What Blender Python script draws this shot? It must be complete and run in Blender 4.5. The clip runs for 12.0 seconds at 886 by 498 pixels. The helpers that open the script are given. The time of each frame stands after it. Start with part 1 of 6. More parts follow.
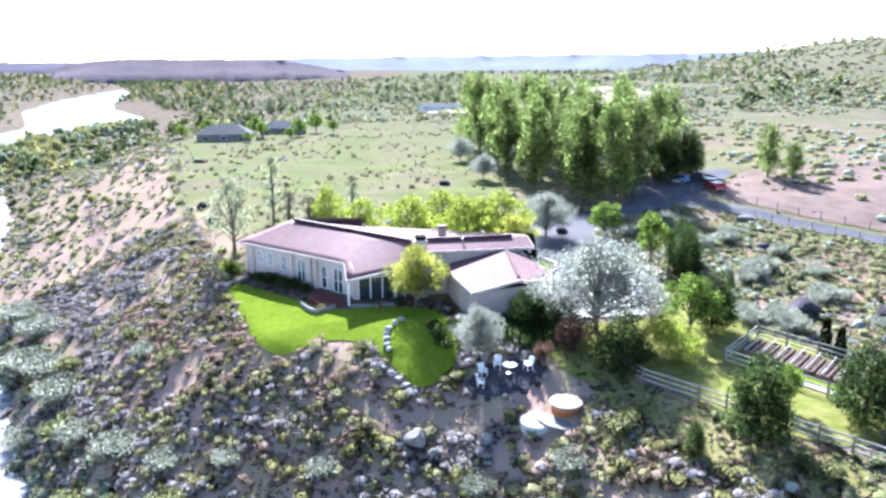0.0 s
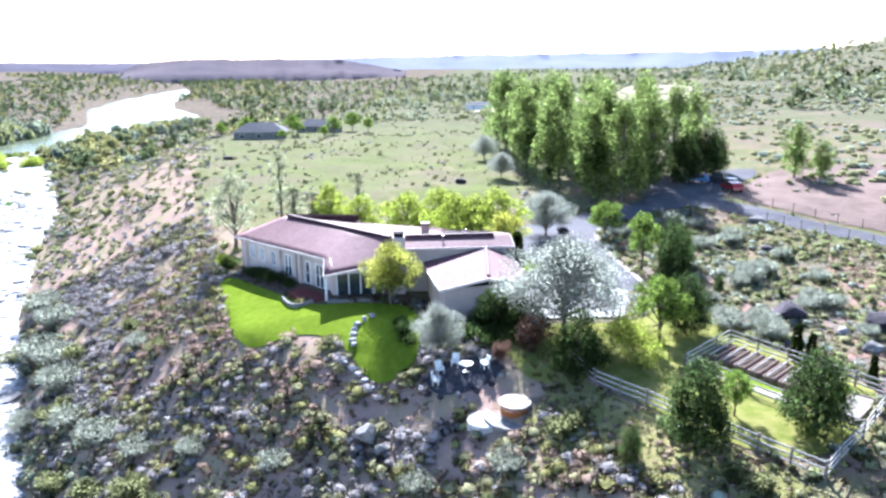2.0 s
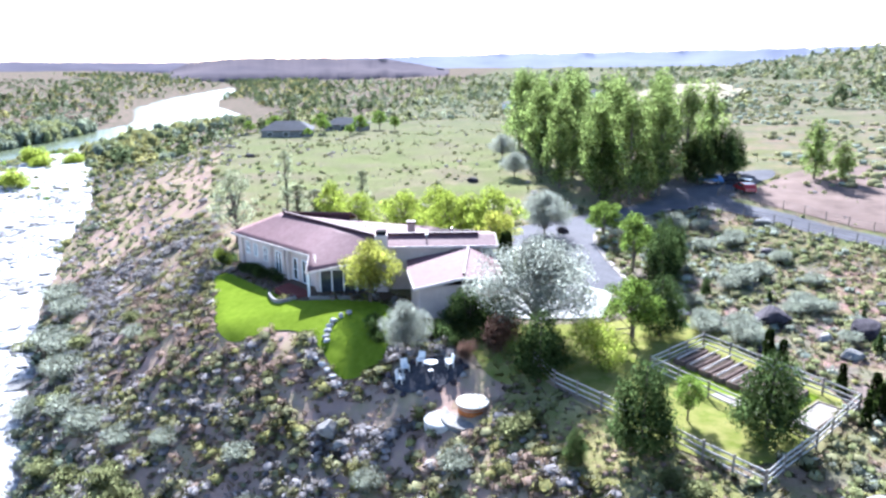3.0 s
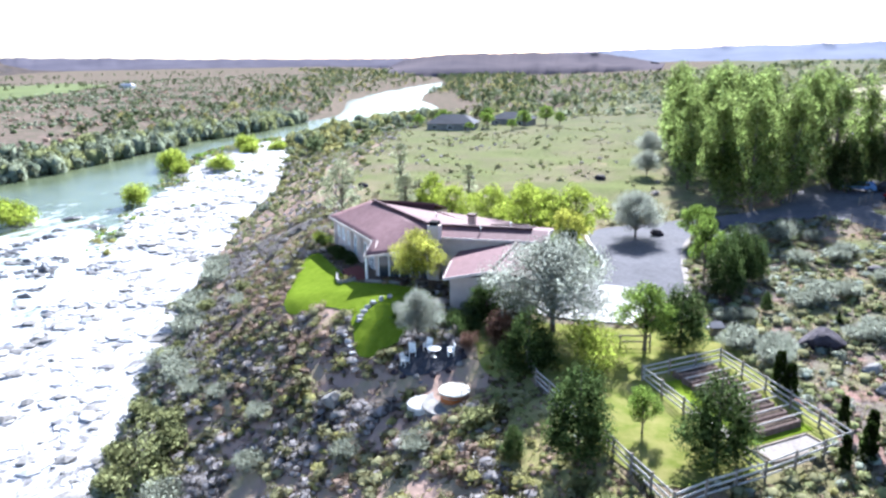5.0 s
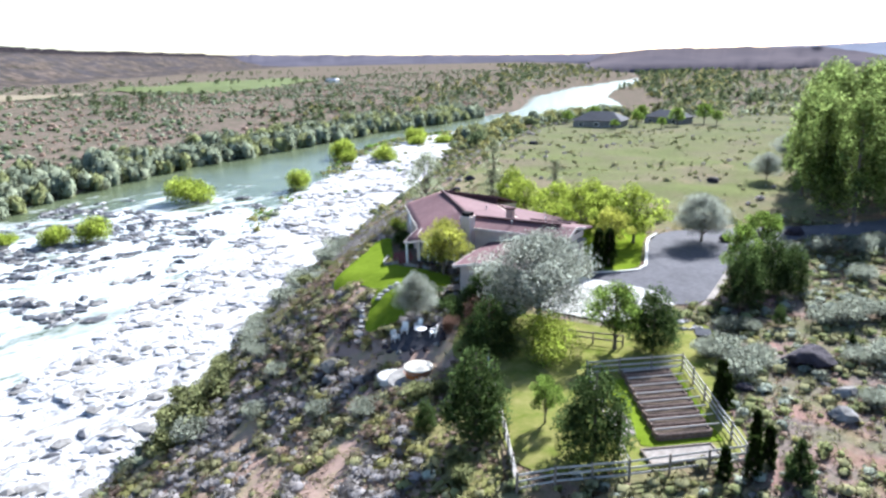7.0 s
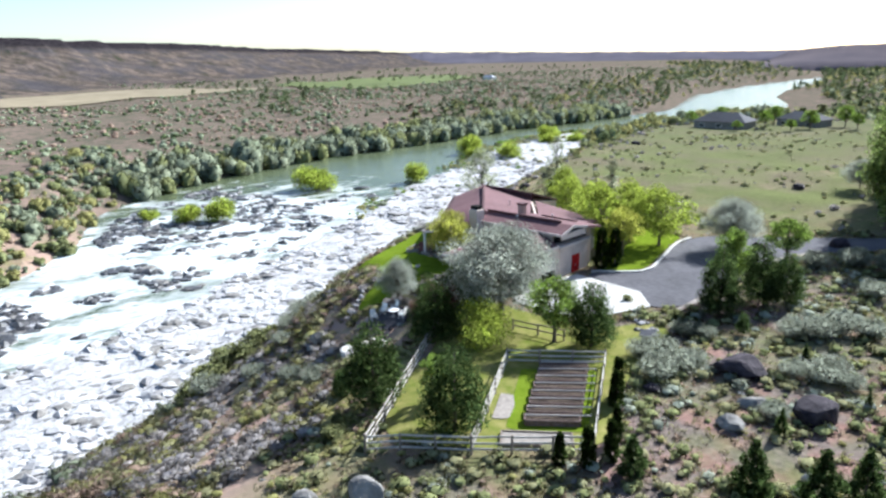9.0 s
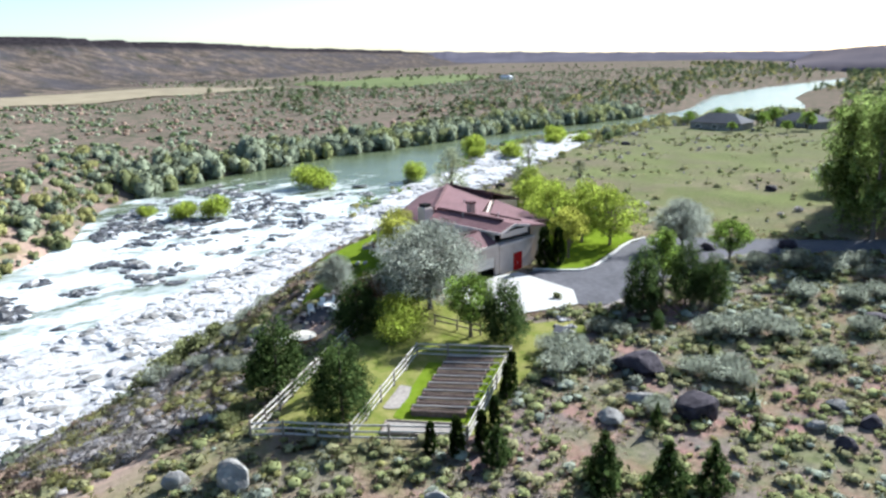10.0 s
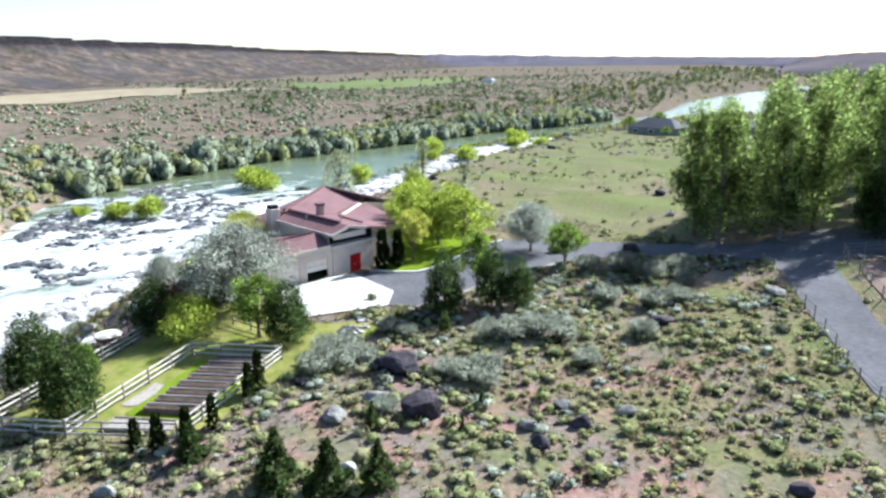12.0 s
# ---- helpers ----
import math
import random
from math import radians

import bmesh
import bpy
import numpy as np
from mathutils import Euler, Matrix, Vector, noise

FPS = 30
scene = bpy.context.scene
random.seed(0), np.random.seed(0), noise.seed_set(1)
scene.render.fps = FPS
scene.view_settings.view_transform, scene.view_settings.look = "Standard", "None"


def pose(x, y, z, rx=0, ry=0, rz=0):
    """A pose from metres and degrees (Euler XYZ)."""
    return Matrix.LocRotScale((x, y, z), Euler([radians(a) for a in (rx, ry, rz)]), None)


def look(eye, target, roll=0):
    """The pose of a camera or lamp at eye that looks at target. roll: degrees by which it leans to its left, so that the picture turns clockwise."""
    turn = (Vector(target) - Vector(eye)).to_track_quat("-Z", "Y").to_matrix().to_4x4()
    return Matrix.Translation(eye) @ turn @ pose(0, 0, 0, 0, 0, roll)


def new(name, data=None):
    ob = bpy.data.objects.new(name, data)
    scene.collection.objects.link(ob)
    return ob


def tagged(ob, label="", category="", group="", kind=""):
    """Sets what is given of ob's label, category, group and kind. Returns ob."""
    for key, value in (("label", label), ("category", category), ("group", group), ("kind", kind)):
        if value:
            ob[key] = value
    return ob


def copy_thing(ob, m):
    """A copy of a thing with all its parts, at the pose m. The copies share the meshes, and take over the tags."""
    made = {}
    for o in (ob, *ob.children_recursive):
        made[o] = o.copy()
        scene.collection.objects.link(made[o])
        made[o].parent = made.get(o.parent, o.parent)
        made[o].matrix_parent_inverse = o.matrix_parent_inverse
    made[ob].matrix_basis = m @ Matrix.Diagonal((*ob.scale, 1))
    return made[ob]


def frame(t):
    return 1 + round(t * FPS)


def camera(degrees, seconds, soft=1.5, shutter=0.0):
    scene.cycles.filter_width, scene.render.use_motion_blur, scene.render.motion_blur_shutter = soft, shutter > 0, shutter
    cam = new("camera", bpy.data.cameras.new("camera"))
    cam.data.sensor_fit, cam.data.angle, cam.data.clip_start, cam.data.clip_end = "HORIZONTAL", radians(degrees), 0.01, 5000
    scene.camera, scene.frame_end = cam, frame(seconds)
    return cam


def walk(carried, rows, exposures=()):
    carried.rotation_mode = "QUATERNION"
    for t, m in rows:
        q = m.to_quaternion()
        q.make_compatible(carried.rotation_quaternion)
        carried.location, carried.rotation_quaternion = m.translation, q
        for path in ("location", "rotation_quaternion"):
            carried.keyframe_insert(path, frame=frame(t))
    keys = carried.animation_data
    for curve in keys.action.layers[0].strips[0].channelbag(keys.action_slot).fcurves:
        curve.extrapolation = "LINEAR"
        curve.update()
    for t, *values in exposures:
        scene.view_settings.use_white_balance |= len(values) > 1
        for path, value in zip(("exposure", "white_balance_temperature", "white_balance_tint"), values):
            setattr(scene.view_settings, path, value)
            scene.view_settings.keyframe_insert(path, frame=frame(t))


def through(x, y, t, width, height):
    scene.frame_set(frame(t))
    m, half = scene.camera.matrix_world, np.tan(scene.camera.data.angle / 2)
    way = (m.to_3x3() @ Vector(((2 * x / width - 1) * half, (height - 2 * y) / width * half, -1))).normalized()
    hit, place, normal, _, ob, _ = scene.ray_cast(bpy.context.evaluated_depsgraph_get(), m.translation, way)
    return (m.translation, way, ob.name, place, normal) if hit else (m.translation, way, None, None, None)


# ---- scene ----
cam = camera(63.3, 12.0, 2.6)
METRES, EYE, TILT, LEAN, TURN = 90.0, 21.0, -14.4, 0.0, 0.0
ROWS = [
    (0.0, 0.0, 0.0, 0.0, 0.0, 0.0, -0.0),
    (0.5, 0.0178, 0.0003, -0.0004, 1.13, 0.02, -0.24),
    (1.0, 0.0369, 0.0008, -0.0009, 2.16, 0.02, -0.43),
    (1.5, 0.0592, 0.0022, -0.0011, 3.3, -0.03, -0.62),
    (2.0, 0.0863, 0.0043, -0.001, 4.45, -0.12, -0.87),
    (2.5, 0.1179, 0.0074, -0.0007, 6.03, -0.2, -1.22),
    (4.5, 0.2785, 0.0302, 0.0049, 18.53, -1.09, -3.97),
    (5.0, 0.3239, 0.0395, 0.0077, 24.07, -1.67, -5.11),
    (5.5, 0.3695, 0.0516, 0.0106, 26.99, -2.03, -5.73),
    (6.0, 0.4152, 0.0656, 0.0141, 31.14, -2.56, -6.59),
    (6.5, 0.4603, 0.0822, 0.0188, 35.17, -3.14, -7.38),
    (7.0, 0.5047, 0.1017, 0.0235, 39.46, -3.8, -8.18),
    (7.5, 0.5481, 0.1231, 0.0289, 44.09, -4.58, -9.01),
    (9.5, 0.7002, 0.2352, 0.0567, 53.79, -6.4, -10.7),
    (10.0, 0.7337, 0.2685, 0.0651, 54.4, -6.52, -10.87),
    (10.5, 0.7652, 0.3037, 0.0742, 54.39, -6.5, -10.98),
    (11.0, 0.7952, 0.3402, 0.0833, 54.28, -6.42, -11.07),
    (11.5, 0.8242, 0.3775, 0.0928, 54.17, -6.35, -11.14),
    (12.0, 0.8526, 0.4156, 0.1024, 54.06, -6.26, -11.31),
]
walk(cam, [(t, pose(0, 0, EYE, TILT, LEAN, TURN) @ pose(METRES * x, METRES * y, METRES * z, 90 + pitch, roll, yaw)) for t, x, y, z, yaw, pitch, roll in ROWS],
     [(0.0, 2.5, 5450, 13), (2.5, 2.45, 5450, 13), (5.5, 2.1, 5650, 11), (7.5, 1.75, 5800, 9), (9.5, 1.5, 5850, 6), (12.0, 1.8, 5800, 5)])

# ---------------------------------------------------------------- light
SUN_AZ, SUN_EL = -9.0, 33.0          # degrees from +y (minus: towards -x), and height
world = bpy.data.worlds.new("sky")
scene.world = world
world.use_nodes = True
wn = world.node_tree
sky = wn.nodes.new("ShaderNodeTexSky")
sky.sky_type = "NISHITA"
sky.sun_disc = False
sky.sun_elevation = radians(SUN_EL)
sky.sun_rotation = radians(SUN_AZ)
sky.air_density, sky.dust_density, sky.ozone_density = 0.9, 0.8, 1.2
wn.nodes["Background"].inputs["Strength"].default_value = 0.07
wn.links.new(sky.outputs[0], wn.nodes["Background"].inputs["Color"])
sun_data = bpy.data.lights.new("sun", "SUN")
sun_data.energy, sun_data.angle, sun_data.color = 5.0, radians(0.6), (1.0, 0.97, 0.93)
sun = new("sun", sun_data)
_d = Vector((math.sin(radians(SUN_AZ)) * math.cos(radians(SUN_EL)), math.cos(radians(SUN_AZ)) * math.cos(radians(SUN_EL)), math.sin(radians(SUN_EL))))
sun.matrix_world = look(_d * 200, (0, 0, 0))

# ---------------------------------------------------------------- materials
MATS = {}


class Shader:
    """Small helper to wire node materials."""

    def __init__(self, name, rough=0.85, metal=0.0, spec=0.3):
        self.mat = bpy.data.materials.new(name)
        self.mat.use_nodes = True
        self.nt = self.mat.node_tree
        self.bsdf = self.nt.nodes["Principled BSDF"]
        self.bsdf.inputs["Roughness"].default_value = rough
        self.bsdf.inputs["Metallic"].default_value = metal
        self.bsdf.inputs["Specular IOR Level"].default_value = spec
        self.geo = self.nt.nodes.new("ShaderNodeNewGeometry")
        MATS[name] = self.mat

    def noise(self, scale, detail=4, rough=0.6, stretch=None):
        n = self.nt.nodes.new("ShaderNodeTexNoise")
        n.inputs["Scale"].default_value = scale
        n.inputs["Detail"].default_value = detail
        n.inputs["Roughness"].default_value = rough
        vec = self.geo.outputs["Position"]
        if stretch:
            m = self.nt.nodes.new("ShaderNodeMapping")
            m.inputs["Rotation"].default_value = (0, 0, radians(stretch[3]))
            m.inputs["Scale"].default_value = stretch[:3]
            self.nt.links.new(vec, m.inputs["Vector"])
            vec = m.outputs[0]
        self.nt.links.new(vec, n.inputs["Vector"])
        return n.outputs["Fac"]

    def voronoi(self, scale, feature="F1"):
        n = self.nt.nodes.new("ShaderNodeTexVoronoi")
        n.feature = feature
        n.inputs["Scale"].default_value = scale
        self.nt.links.new(self.geo.outputs["Position"], n.inputs["Vector"])
        return n

    def ramp(self, fac, stops):
        r = self.nt.nodes.new("ShaderNodeValToRGB")
        while len(r.color_ramp.elements) < len(stops):
            r.color_ramp.elements.new(0.5)
        for e, (p, c) in zip(r.color_ramp.elements, stops):
            e.position = p
            e.color = (*c, 1) if len(c) == 3 else (c[0], c[0], c[0], 1)
        self.nt.links.new(fac, r.inputs["Fac"])
        return r.outputs["Color"]

    def mix(self, fac, a, b, mode="MIX"):
        m = self.nt.nodes.new("ShaderNodeMix")
        m.data_type, m.blend_type = "RGBA", mode
        for v, sock in ((fac, m.inputs[0]), (a, m.inputs[6]), (b, m.inputs[7])):
            if isinstance(v, (int, float)):
                sock.default_value = v
            elif isinstance(v, tuple):
                sock.default_value = (*v, 1)
            else:
                self.nt.links.new(v, sock)
        return m.outputs[2]

    def colour(self, c):
        if isinstance(c, tuple):
            self.bsdf.inputs["Base Color"].default_value = (*c, 1)
        else:
            self.nt.links.new(c, self.bsdf.inputs["Base Color"])
        return self

    def bump(self, fac, dist, strength=1.0):
        b = self.nt.nodes.new("ShaderNodeBump")
        b.inputs["Strength"].default_value = strength
        b.inputs["Distance"].default_value = dist
        self.nt.links.new(fac, b.inputs["Height"])
        self.nt.links.new(b.outputs[0], self.bsdf.inputs["Normal"])
        return self

    def link(self, out, socket):
        self.nt.links.new(out, self.bsdf.inputs[socket])


def leaf_material(name, dark, light, through=0.45, scale=0.55, grain=6.0, airy=0.0):
    """Leaf sprays: diffuse and translucent, varied spray by spray and in large patches; airy is the share of gaps between the leaves of a spray."""
    s = Shader(name)
    rnd = s.geo.outputs["Random Per Island"]
    c = s.ramp(rnd, [(0.0, dark), (1.0, light)])
    patch = s.ramp(s.noise(scale, 3), [(0.3, (0.70,)), (0.7, (1.2,))])
    c = s.mix(1.0, c, patch, "MULTIPLY")
    mottle = s.noise(grain, 3, 0.6)
    c = s.mix(1.0, c, s.ramp(mottle, [(0.32, (0.78,)), (0.62, (1.08,))]), "MULTIPLY")
    lumps = s.nt.nodes.new("ShaderNodeBump")
    lumps.inputs["Distance"].default_value = 0.25 / grain
    s.nt.links.new(mottle, lumps.inputs["Height"])
    d = s.nt.nodes.new("ShaderNodeBsdfDiffuse")
    t = s.nt.nodes.new("ShaderNodeBsdfTranslucent")
    m = s.nt.nodes.new("ShaderNodeMixShader")
    m.inputs[0].default_value = through
    s.nt.links.new(c, d.inputs["Color"])
    s.nt.links.new(c, t.inputs["Color"])
    s.nt.links.new(lumps.outputs[0], d.inputs["Normal"])
    s.nt.links.new(d.outputs[0], m.inputs[1])
    s.nt.links.new(t.outputs[0], m.inputs[2])
    out = m.outputs[0]
    if airy:
        gap, air = s.nt.nodes.new("ShaderNodeMixShader"), s.nt.nodes.new("ShaderNodeBsdfTransparent")
        gap.inputs[0].default_value = airy
        s.nt.links.new(out, gap.inputs[1])
        s.nt.links.new(air.outputs[0], gap.inputs[2])
        out = gap.outputs[0]
    s.nt.links.new(out, s.nt.nodes["Material Output"].inputs["Surface"])
    return s.mat


def ground_material():
    s = Shader("steppe_soil", rough=1.0, spec=0.0)
    big = s.noise(0.025, 4)
    mid = s.noise(0.22, 5)
    fine = s.noise(2.2, 5, 0.7)
    soil = s.ramp(fine, [(0.3, (0.11, 0.089, 0.076)), (0.7, (0.22, 0.178, 0.155))])
    red = s.ramp(fine, [(0.3, (0.17, 0.10, 0.084)), (0.7, (0.30, 0.19, 0.16))])
    grass = s.ramp(fine, [(0.25, (0.072, 0.092, 0.030)), (0.75, (0.165, 0.185, 0.068))])
    a = s.mix(s.ramp(mid, [(0.45, (0.0,)), (0.57, (1.0,))]), soil, red)
    b = s.mix(s.ramp(s.noise(0.13, 5), [(0.45, (0.0,)), (0.62, (0.7,))]), a, grass)
    # greener pasture north of the house, drier ground elsewhere
    where = s.nt.nodes.new("ShaderNodeSeparateXYZ")
    s.nt.links.new(s.geo.outputs["Position"], where.inputs[0])
    north = s.nt.nodes.new("ShaderNodeMapRange")
    north.inputs["From Min"].default_value, north.inputs["From Max"].default_value = 88, 125
    s.nt.links.new(where.outputs["Y"], north.inputs["Value"])
    west = s.nt.nodes.new("ShaderNodeMapRange")
    west.inputs["From Min"].default_value, west.inputs["From Max"].default_value = 45, 5
    s.nt.links.new(where.outputs["X"], west.inputs["Value"])
    both = s.nt.nodes.new("ShaderNodeMath")
    both.operation = "MULTIPLY"
    s.nt.links.new(north.outputs[0], both.inputs[0])
    s.nt.links.new(west.outputs[0], both.inputs[1])
    c = s.mix(s.ramp(big, [(0.42, (0.0,)), (0.64, (0.6,))]), b, grass)
    meadow = s.mix(s.ramp(s.noise(0.06, 5, 0.65), [(0.36, (0.5,)), (0.56, (1.0,))]), s.mix(0.35, soil, red), s.mix(0.15, grass, soil))
    c = s.mix(both.outputs[0], c, meadow)
    # eroded slopes show more bare red earth, painted lighter to offset the weak sun there
    up = s.nt.nodes.new("ShaderNodeSeparateXYZ")
    s.nt.links.new(s.geo.outputs["True Normal"], up.inputs[0])
    steep = s.ramp(up.outputs["Z"], [(0.95, (0.95,)), (0.995, (0.0,))])
    patchy = s.mix(s.ramp(s.noise(0.3, 5, 0.65, (1.0, 0.45, 1.0, 20)), [(0.46, (0.0,)), (0.64, (0.85,))]), s.mix(0.65, s.mix(0.6, soil, red), (0.42, 0.29, 0.23)), s.mix(0.6, grass, (0.40, 0.33, 0.19)))
    c = s.mix(steep, c, patchy)
    # low scrub closes over the ground on the outer steppe and up the valley
    reach = s.nt.nodes.new("ShaderNodeVectorMath")
    reach.operation = "LENGTH"
    s.nt.links.new(s.geo.outputs["Position"], reach.inputs[0])
    out = s.nt.nodes.new("ShaderNodeMapRange")
    out.inputs["From Min"].default_value, out.inputs["From Max"].default_value = 130, 330
    out.inputs["To Max"].default_value = 0.85
    s.nt.links.new(reach.outputs["Value"], out.inputs["Value"])
    # scrub colours raised, so that the paling by haze is painted in
    scrub = s.ramp(s.noise(0.12, 6, 0.75), [(0.36, (0.075, 0.083, 0.052)), (0.5, (0.115, 0.118, 0.075)), (0.62, (0.17, 0.135, 0.10)), (0.72, (0.235, 0.165, 0.135))])
    c = s.mix(out.outputs[0], c, scrub)
    # brown-red earth on the plain across the river
    over = s.nt.nodes.new("ShaderNodeMapRange")
    over.inputs["From Min"].default_value, over.inputs["From Max"].default_value = -112, -140
    over.inputs["To Max"].default_value = 0.9
    s.nt.links.new(where.outputs["X"], over.inputs["Value"])
    c = s.mix(over.outputs[0], c, s.ramp(s.noise(0.16, 7, 0.75), [(0.34, (0.06, 0.064, 0.042)), (0.46, (0.10, 0.088, 0.066)), (0.56, (0.16, 0.118, 0.098)), (0.68, (0.21, 0.145, 0.122))]))
    s.colour(c).bump(s.noise(3.0, 6, 0.7), 0.12)
    return s.mat


def simple(name, lo, hi, scale, rough, bump=0.0, spec=0.03, metal=0.0, bscale=None):
    s = Shader(name, rough, metal, spec)
    n = s.noise(scale, 5, 0.65)
    c = s.ramp(n, [(0.3, lo), (0.7, hi)])
    big = s.ramp(s.noise(scale * 0.12, 3), [(0.3, (0.85,)), (0.7, (1.1,))])
    s.colour(s.mix(1.0, c, big, "MULTIPLY"))
    if bump:
        s.bump(s.noise(bscale or scale * 2, 5, 0.7), bump)
    return s.mat


M_SOIL = ground_material()
M_LAWN = simple("mown_lawn", (0.100, 0.146, 0.011), (0.150, 0.200, 0.021), 1.3, 1.0, 0.03, 0.0, bscale=25)
M_YARD = simple("rough_grass", (0.115, 0.145, 0.024), (0.25, 0.225, 0.085), 0.8, 1.0, 0.06, 0.0, bscale=14)
M_DRYGRASS = simple("dry_bluff_grass", (0.13, 0.145, 0.04), (0.33, 0.27, 0.14), 0.55, 1.0, 0.08, 0.0, bscale=10)
M_PAD = simple("concrete", (0.38, 0.365, 0.34), (0.48, 0.465, 0.44), 1.5, 0.8, 0.004)
M_ASPHALT = simple("asphalt", (0.078, 0.075, 0.083), (0.12, 0.116, 0.126), 2.0, 0.85, 0.006)
M_KERB = simple("kerb_concrete", (0.42, 0.40, 0.37), (0.6, 0.58, 0.54), 3, 0.85, 0.005)
M_ROOF = simple("roof_maroon", (0.125, 0.066, 0.069), (0.18, 0.102, 0.105), 2.0, 0.72, 0.008, 0.06, bscale=8)
M_CAP = simple("ridge_dark", (0.075, 0.038, 0.038), (0.125, 0.068, 0.068), 3.0, 0.5)
M_FASCIA = simple("fascia_cream", (0.55, 0.47, 0.42), (0.66, 0.58, 0.52), 3.0, 0.6)
M_STUCCO = simple("stucco_beige", (0.50, 0.405, 0.35), (0.61, 0.51, 0.45), 1.2, 0.9, 0.01)
M_TRIM = simple("white_trim", (0.70, 0.69, 0.66), (0.82, 0.81, 0.78), 4, 0.6)
M_DOORPANEL = simple("garage_panel", (0.58, 0.52, 0.46), (0.68, 0.62, 0.55), 3, 0.7)
# near-black: painted shade of garage and entry recess, and the chimney cap's own colour
M_DARK = simple("shade_and_cap_black", (0.012, 0.011, 0.011), (0.03, 0.028, 0.027), 2, 0.9)
M_RED = simple("red_paint", (0.30, 0.012, 0.012), (0.40, 0.02, 0.02), 3, 0.5)
M_WOODRED = simple("deck_wood", (0.085, 0.03, 0.027), (0.15, 0.055, 0.048), 6, 0.8)
M_BRICK = simple("chimney_stone", (0.28, 0.20, 0.17), (0.42, 0.33, 0.28), 5, 0.9, 0.02)
M_RAIL = simple("bleached_rail", (0.34, 0.31, 0.275), (0.56, 0.525, 0.48), 5, 0.8, 0.01)
M_POST = simple("weathered_post", (0.16, 0.13, 0.105), (0.30, 0.25, 0.21), 6, 0.9, 0.01)
M_LOG = simple("weathered_log", (0.10, 0.068, 0.055), (0.22, 0.165, 0.14), 5, 0.9, 0.03)
M_BEDSOIL = simple("bed_soil", (0.06, 0.045, 0.035), (0.13, 0.10, 0.075), 4, 0.95, 0.04)
M_BASALT = simple("basalt", (0.018, 0.014, 0.019), (0.075, 0.060, 0.070), 1.6, 0.85, 0.10, 0.15, bscale=4)
M_GREYROCK = simple("grey_rock", (0.12, 0.112, 0.105), (0.30, 0.285, 0.265), 1.4, 0.85, 0.08, bscale=4)
M_PALEROCK = simple("pale_rock", (0.25, 0.24, 0.235), (0.50, 0.48, 0.47), 0.7, 0.9, 0.06, 0.05, bscale=2)


def shelf_material():
    """Bleached water-worn rock with dark wet hollows between the humps."""
    s = Shader("bleached_shelf", 0.95, 0.0, 0.03)
    c = s.ramp(s.noise(0.6, 5, 0.65), [(0.3, (0.34, 0.332, 0.328)), (0.7, (0.54, 0.525, 0.518))])
    hollow = s.ramp(s.noise(0.26, 6, 0.7, (1.0, 0.5, 1.0, 40)), [(0.57, (0.0,)), (0.63, (0.7,))])
    c = s.mix(hollow, c, (0.075, 0.068, 0.066))
    c = s.mix(s.ramp(s.noise(0.75, 5, 0.7, (1.0, 0.6, 1.0, 40)), [(0.57, (0.0,)), (0.61, (0.75,))]), c, (0.09, 0.083, 0.082))
    s.colour(c)
    s.bump(s.noise(1.4, 6, 0.7), 0.35)
    return s.mat


M_SHELF = shelf_material()


def slab_material():
    """Loose river slabs: mostly bleached, some grey, each its own shade."""
    s = Shader("bleached_slab", 0.9, 0.0, 0.04)
    c = s.ramp(s.geo.outputs["Random Per Island"], [(0.0, (0.20, 0.19, 0.192)), (0.2, (0.42, 0.41, 0.405)), (1.0, (0.62, 0.61, 0.605))])
    s.colour(s.mix(1.0, c, s.ramp(s.noise(1.6, 5, 0.65), [(0.3, (0.7,)), (0.7, (1.1,))]), "MULTIPLY"))
    s.bump(s.noise(3.0, 5, 0.7), 0.06)
    return s.mat


M_SLAB = slab_material()
M_WETROCK = simple("wet_rock", (0.022, 0.021, 0.022), (0.10, 0.094, 0.092), 0.8, 0.45, 0.06, 0.5, bscale=2)
M_BARK = simple("bark", (0.09, 0.07, 0.055), (0.22, 0.18, 0.145), 6, 0.95, 0.03)
M_TAN = simple("tan_field", (0.20, 0.165, 0.11), (0.28, 0.235, 0.16), 0.05, 0.95)
M_GREENFIELD = simple("green_field", (0.085, 0.105, 0.04), (0.14, 0.16, 0.065), 0.05, 0.95)
M_GRAVEL = simple("gravel", (0.19, 0.165, 0.145), (0.34, 0.305, 0.275), 3, 0.95, 0.02)
M_SLATE = simple("grey_roof", (0.06, 0.06, 0.068), (0.10, 0.10, 0.11), 1.0, 0.8)
M_TUB = simple("cedar_tub", (0.32, 0.10, 0.03), (0.46, 0.17, 0.06), 4, 0.6)
M_COVER = simple("tub_cover", (0.44, 0.40, 0.33), (0.58, 0.54, 0.46), 3, 0.6)
M_TYRE = simple("tyre", (0.015, 0.015, 0.015), (0.03, 0.03, 0.03), 6, 0.8)
M_GLASS = simple("window_glass", (0.02, 0.025, 0.03), (0.05, 0.06, 0.07), 1.0, 0.08, spec=0.6)
M_METAL = simple("metal_grey", (0.3, 0.3, 0.31), (0.45, 0.45, 0.46), 4, 0.35, metal=0.8)



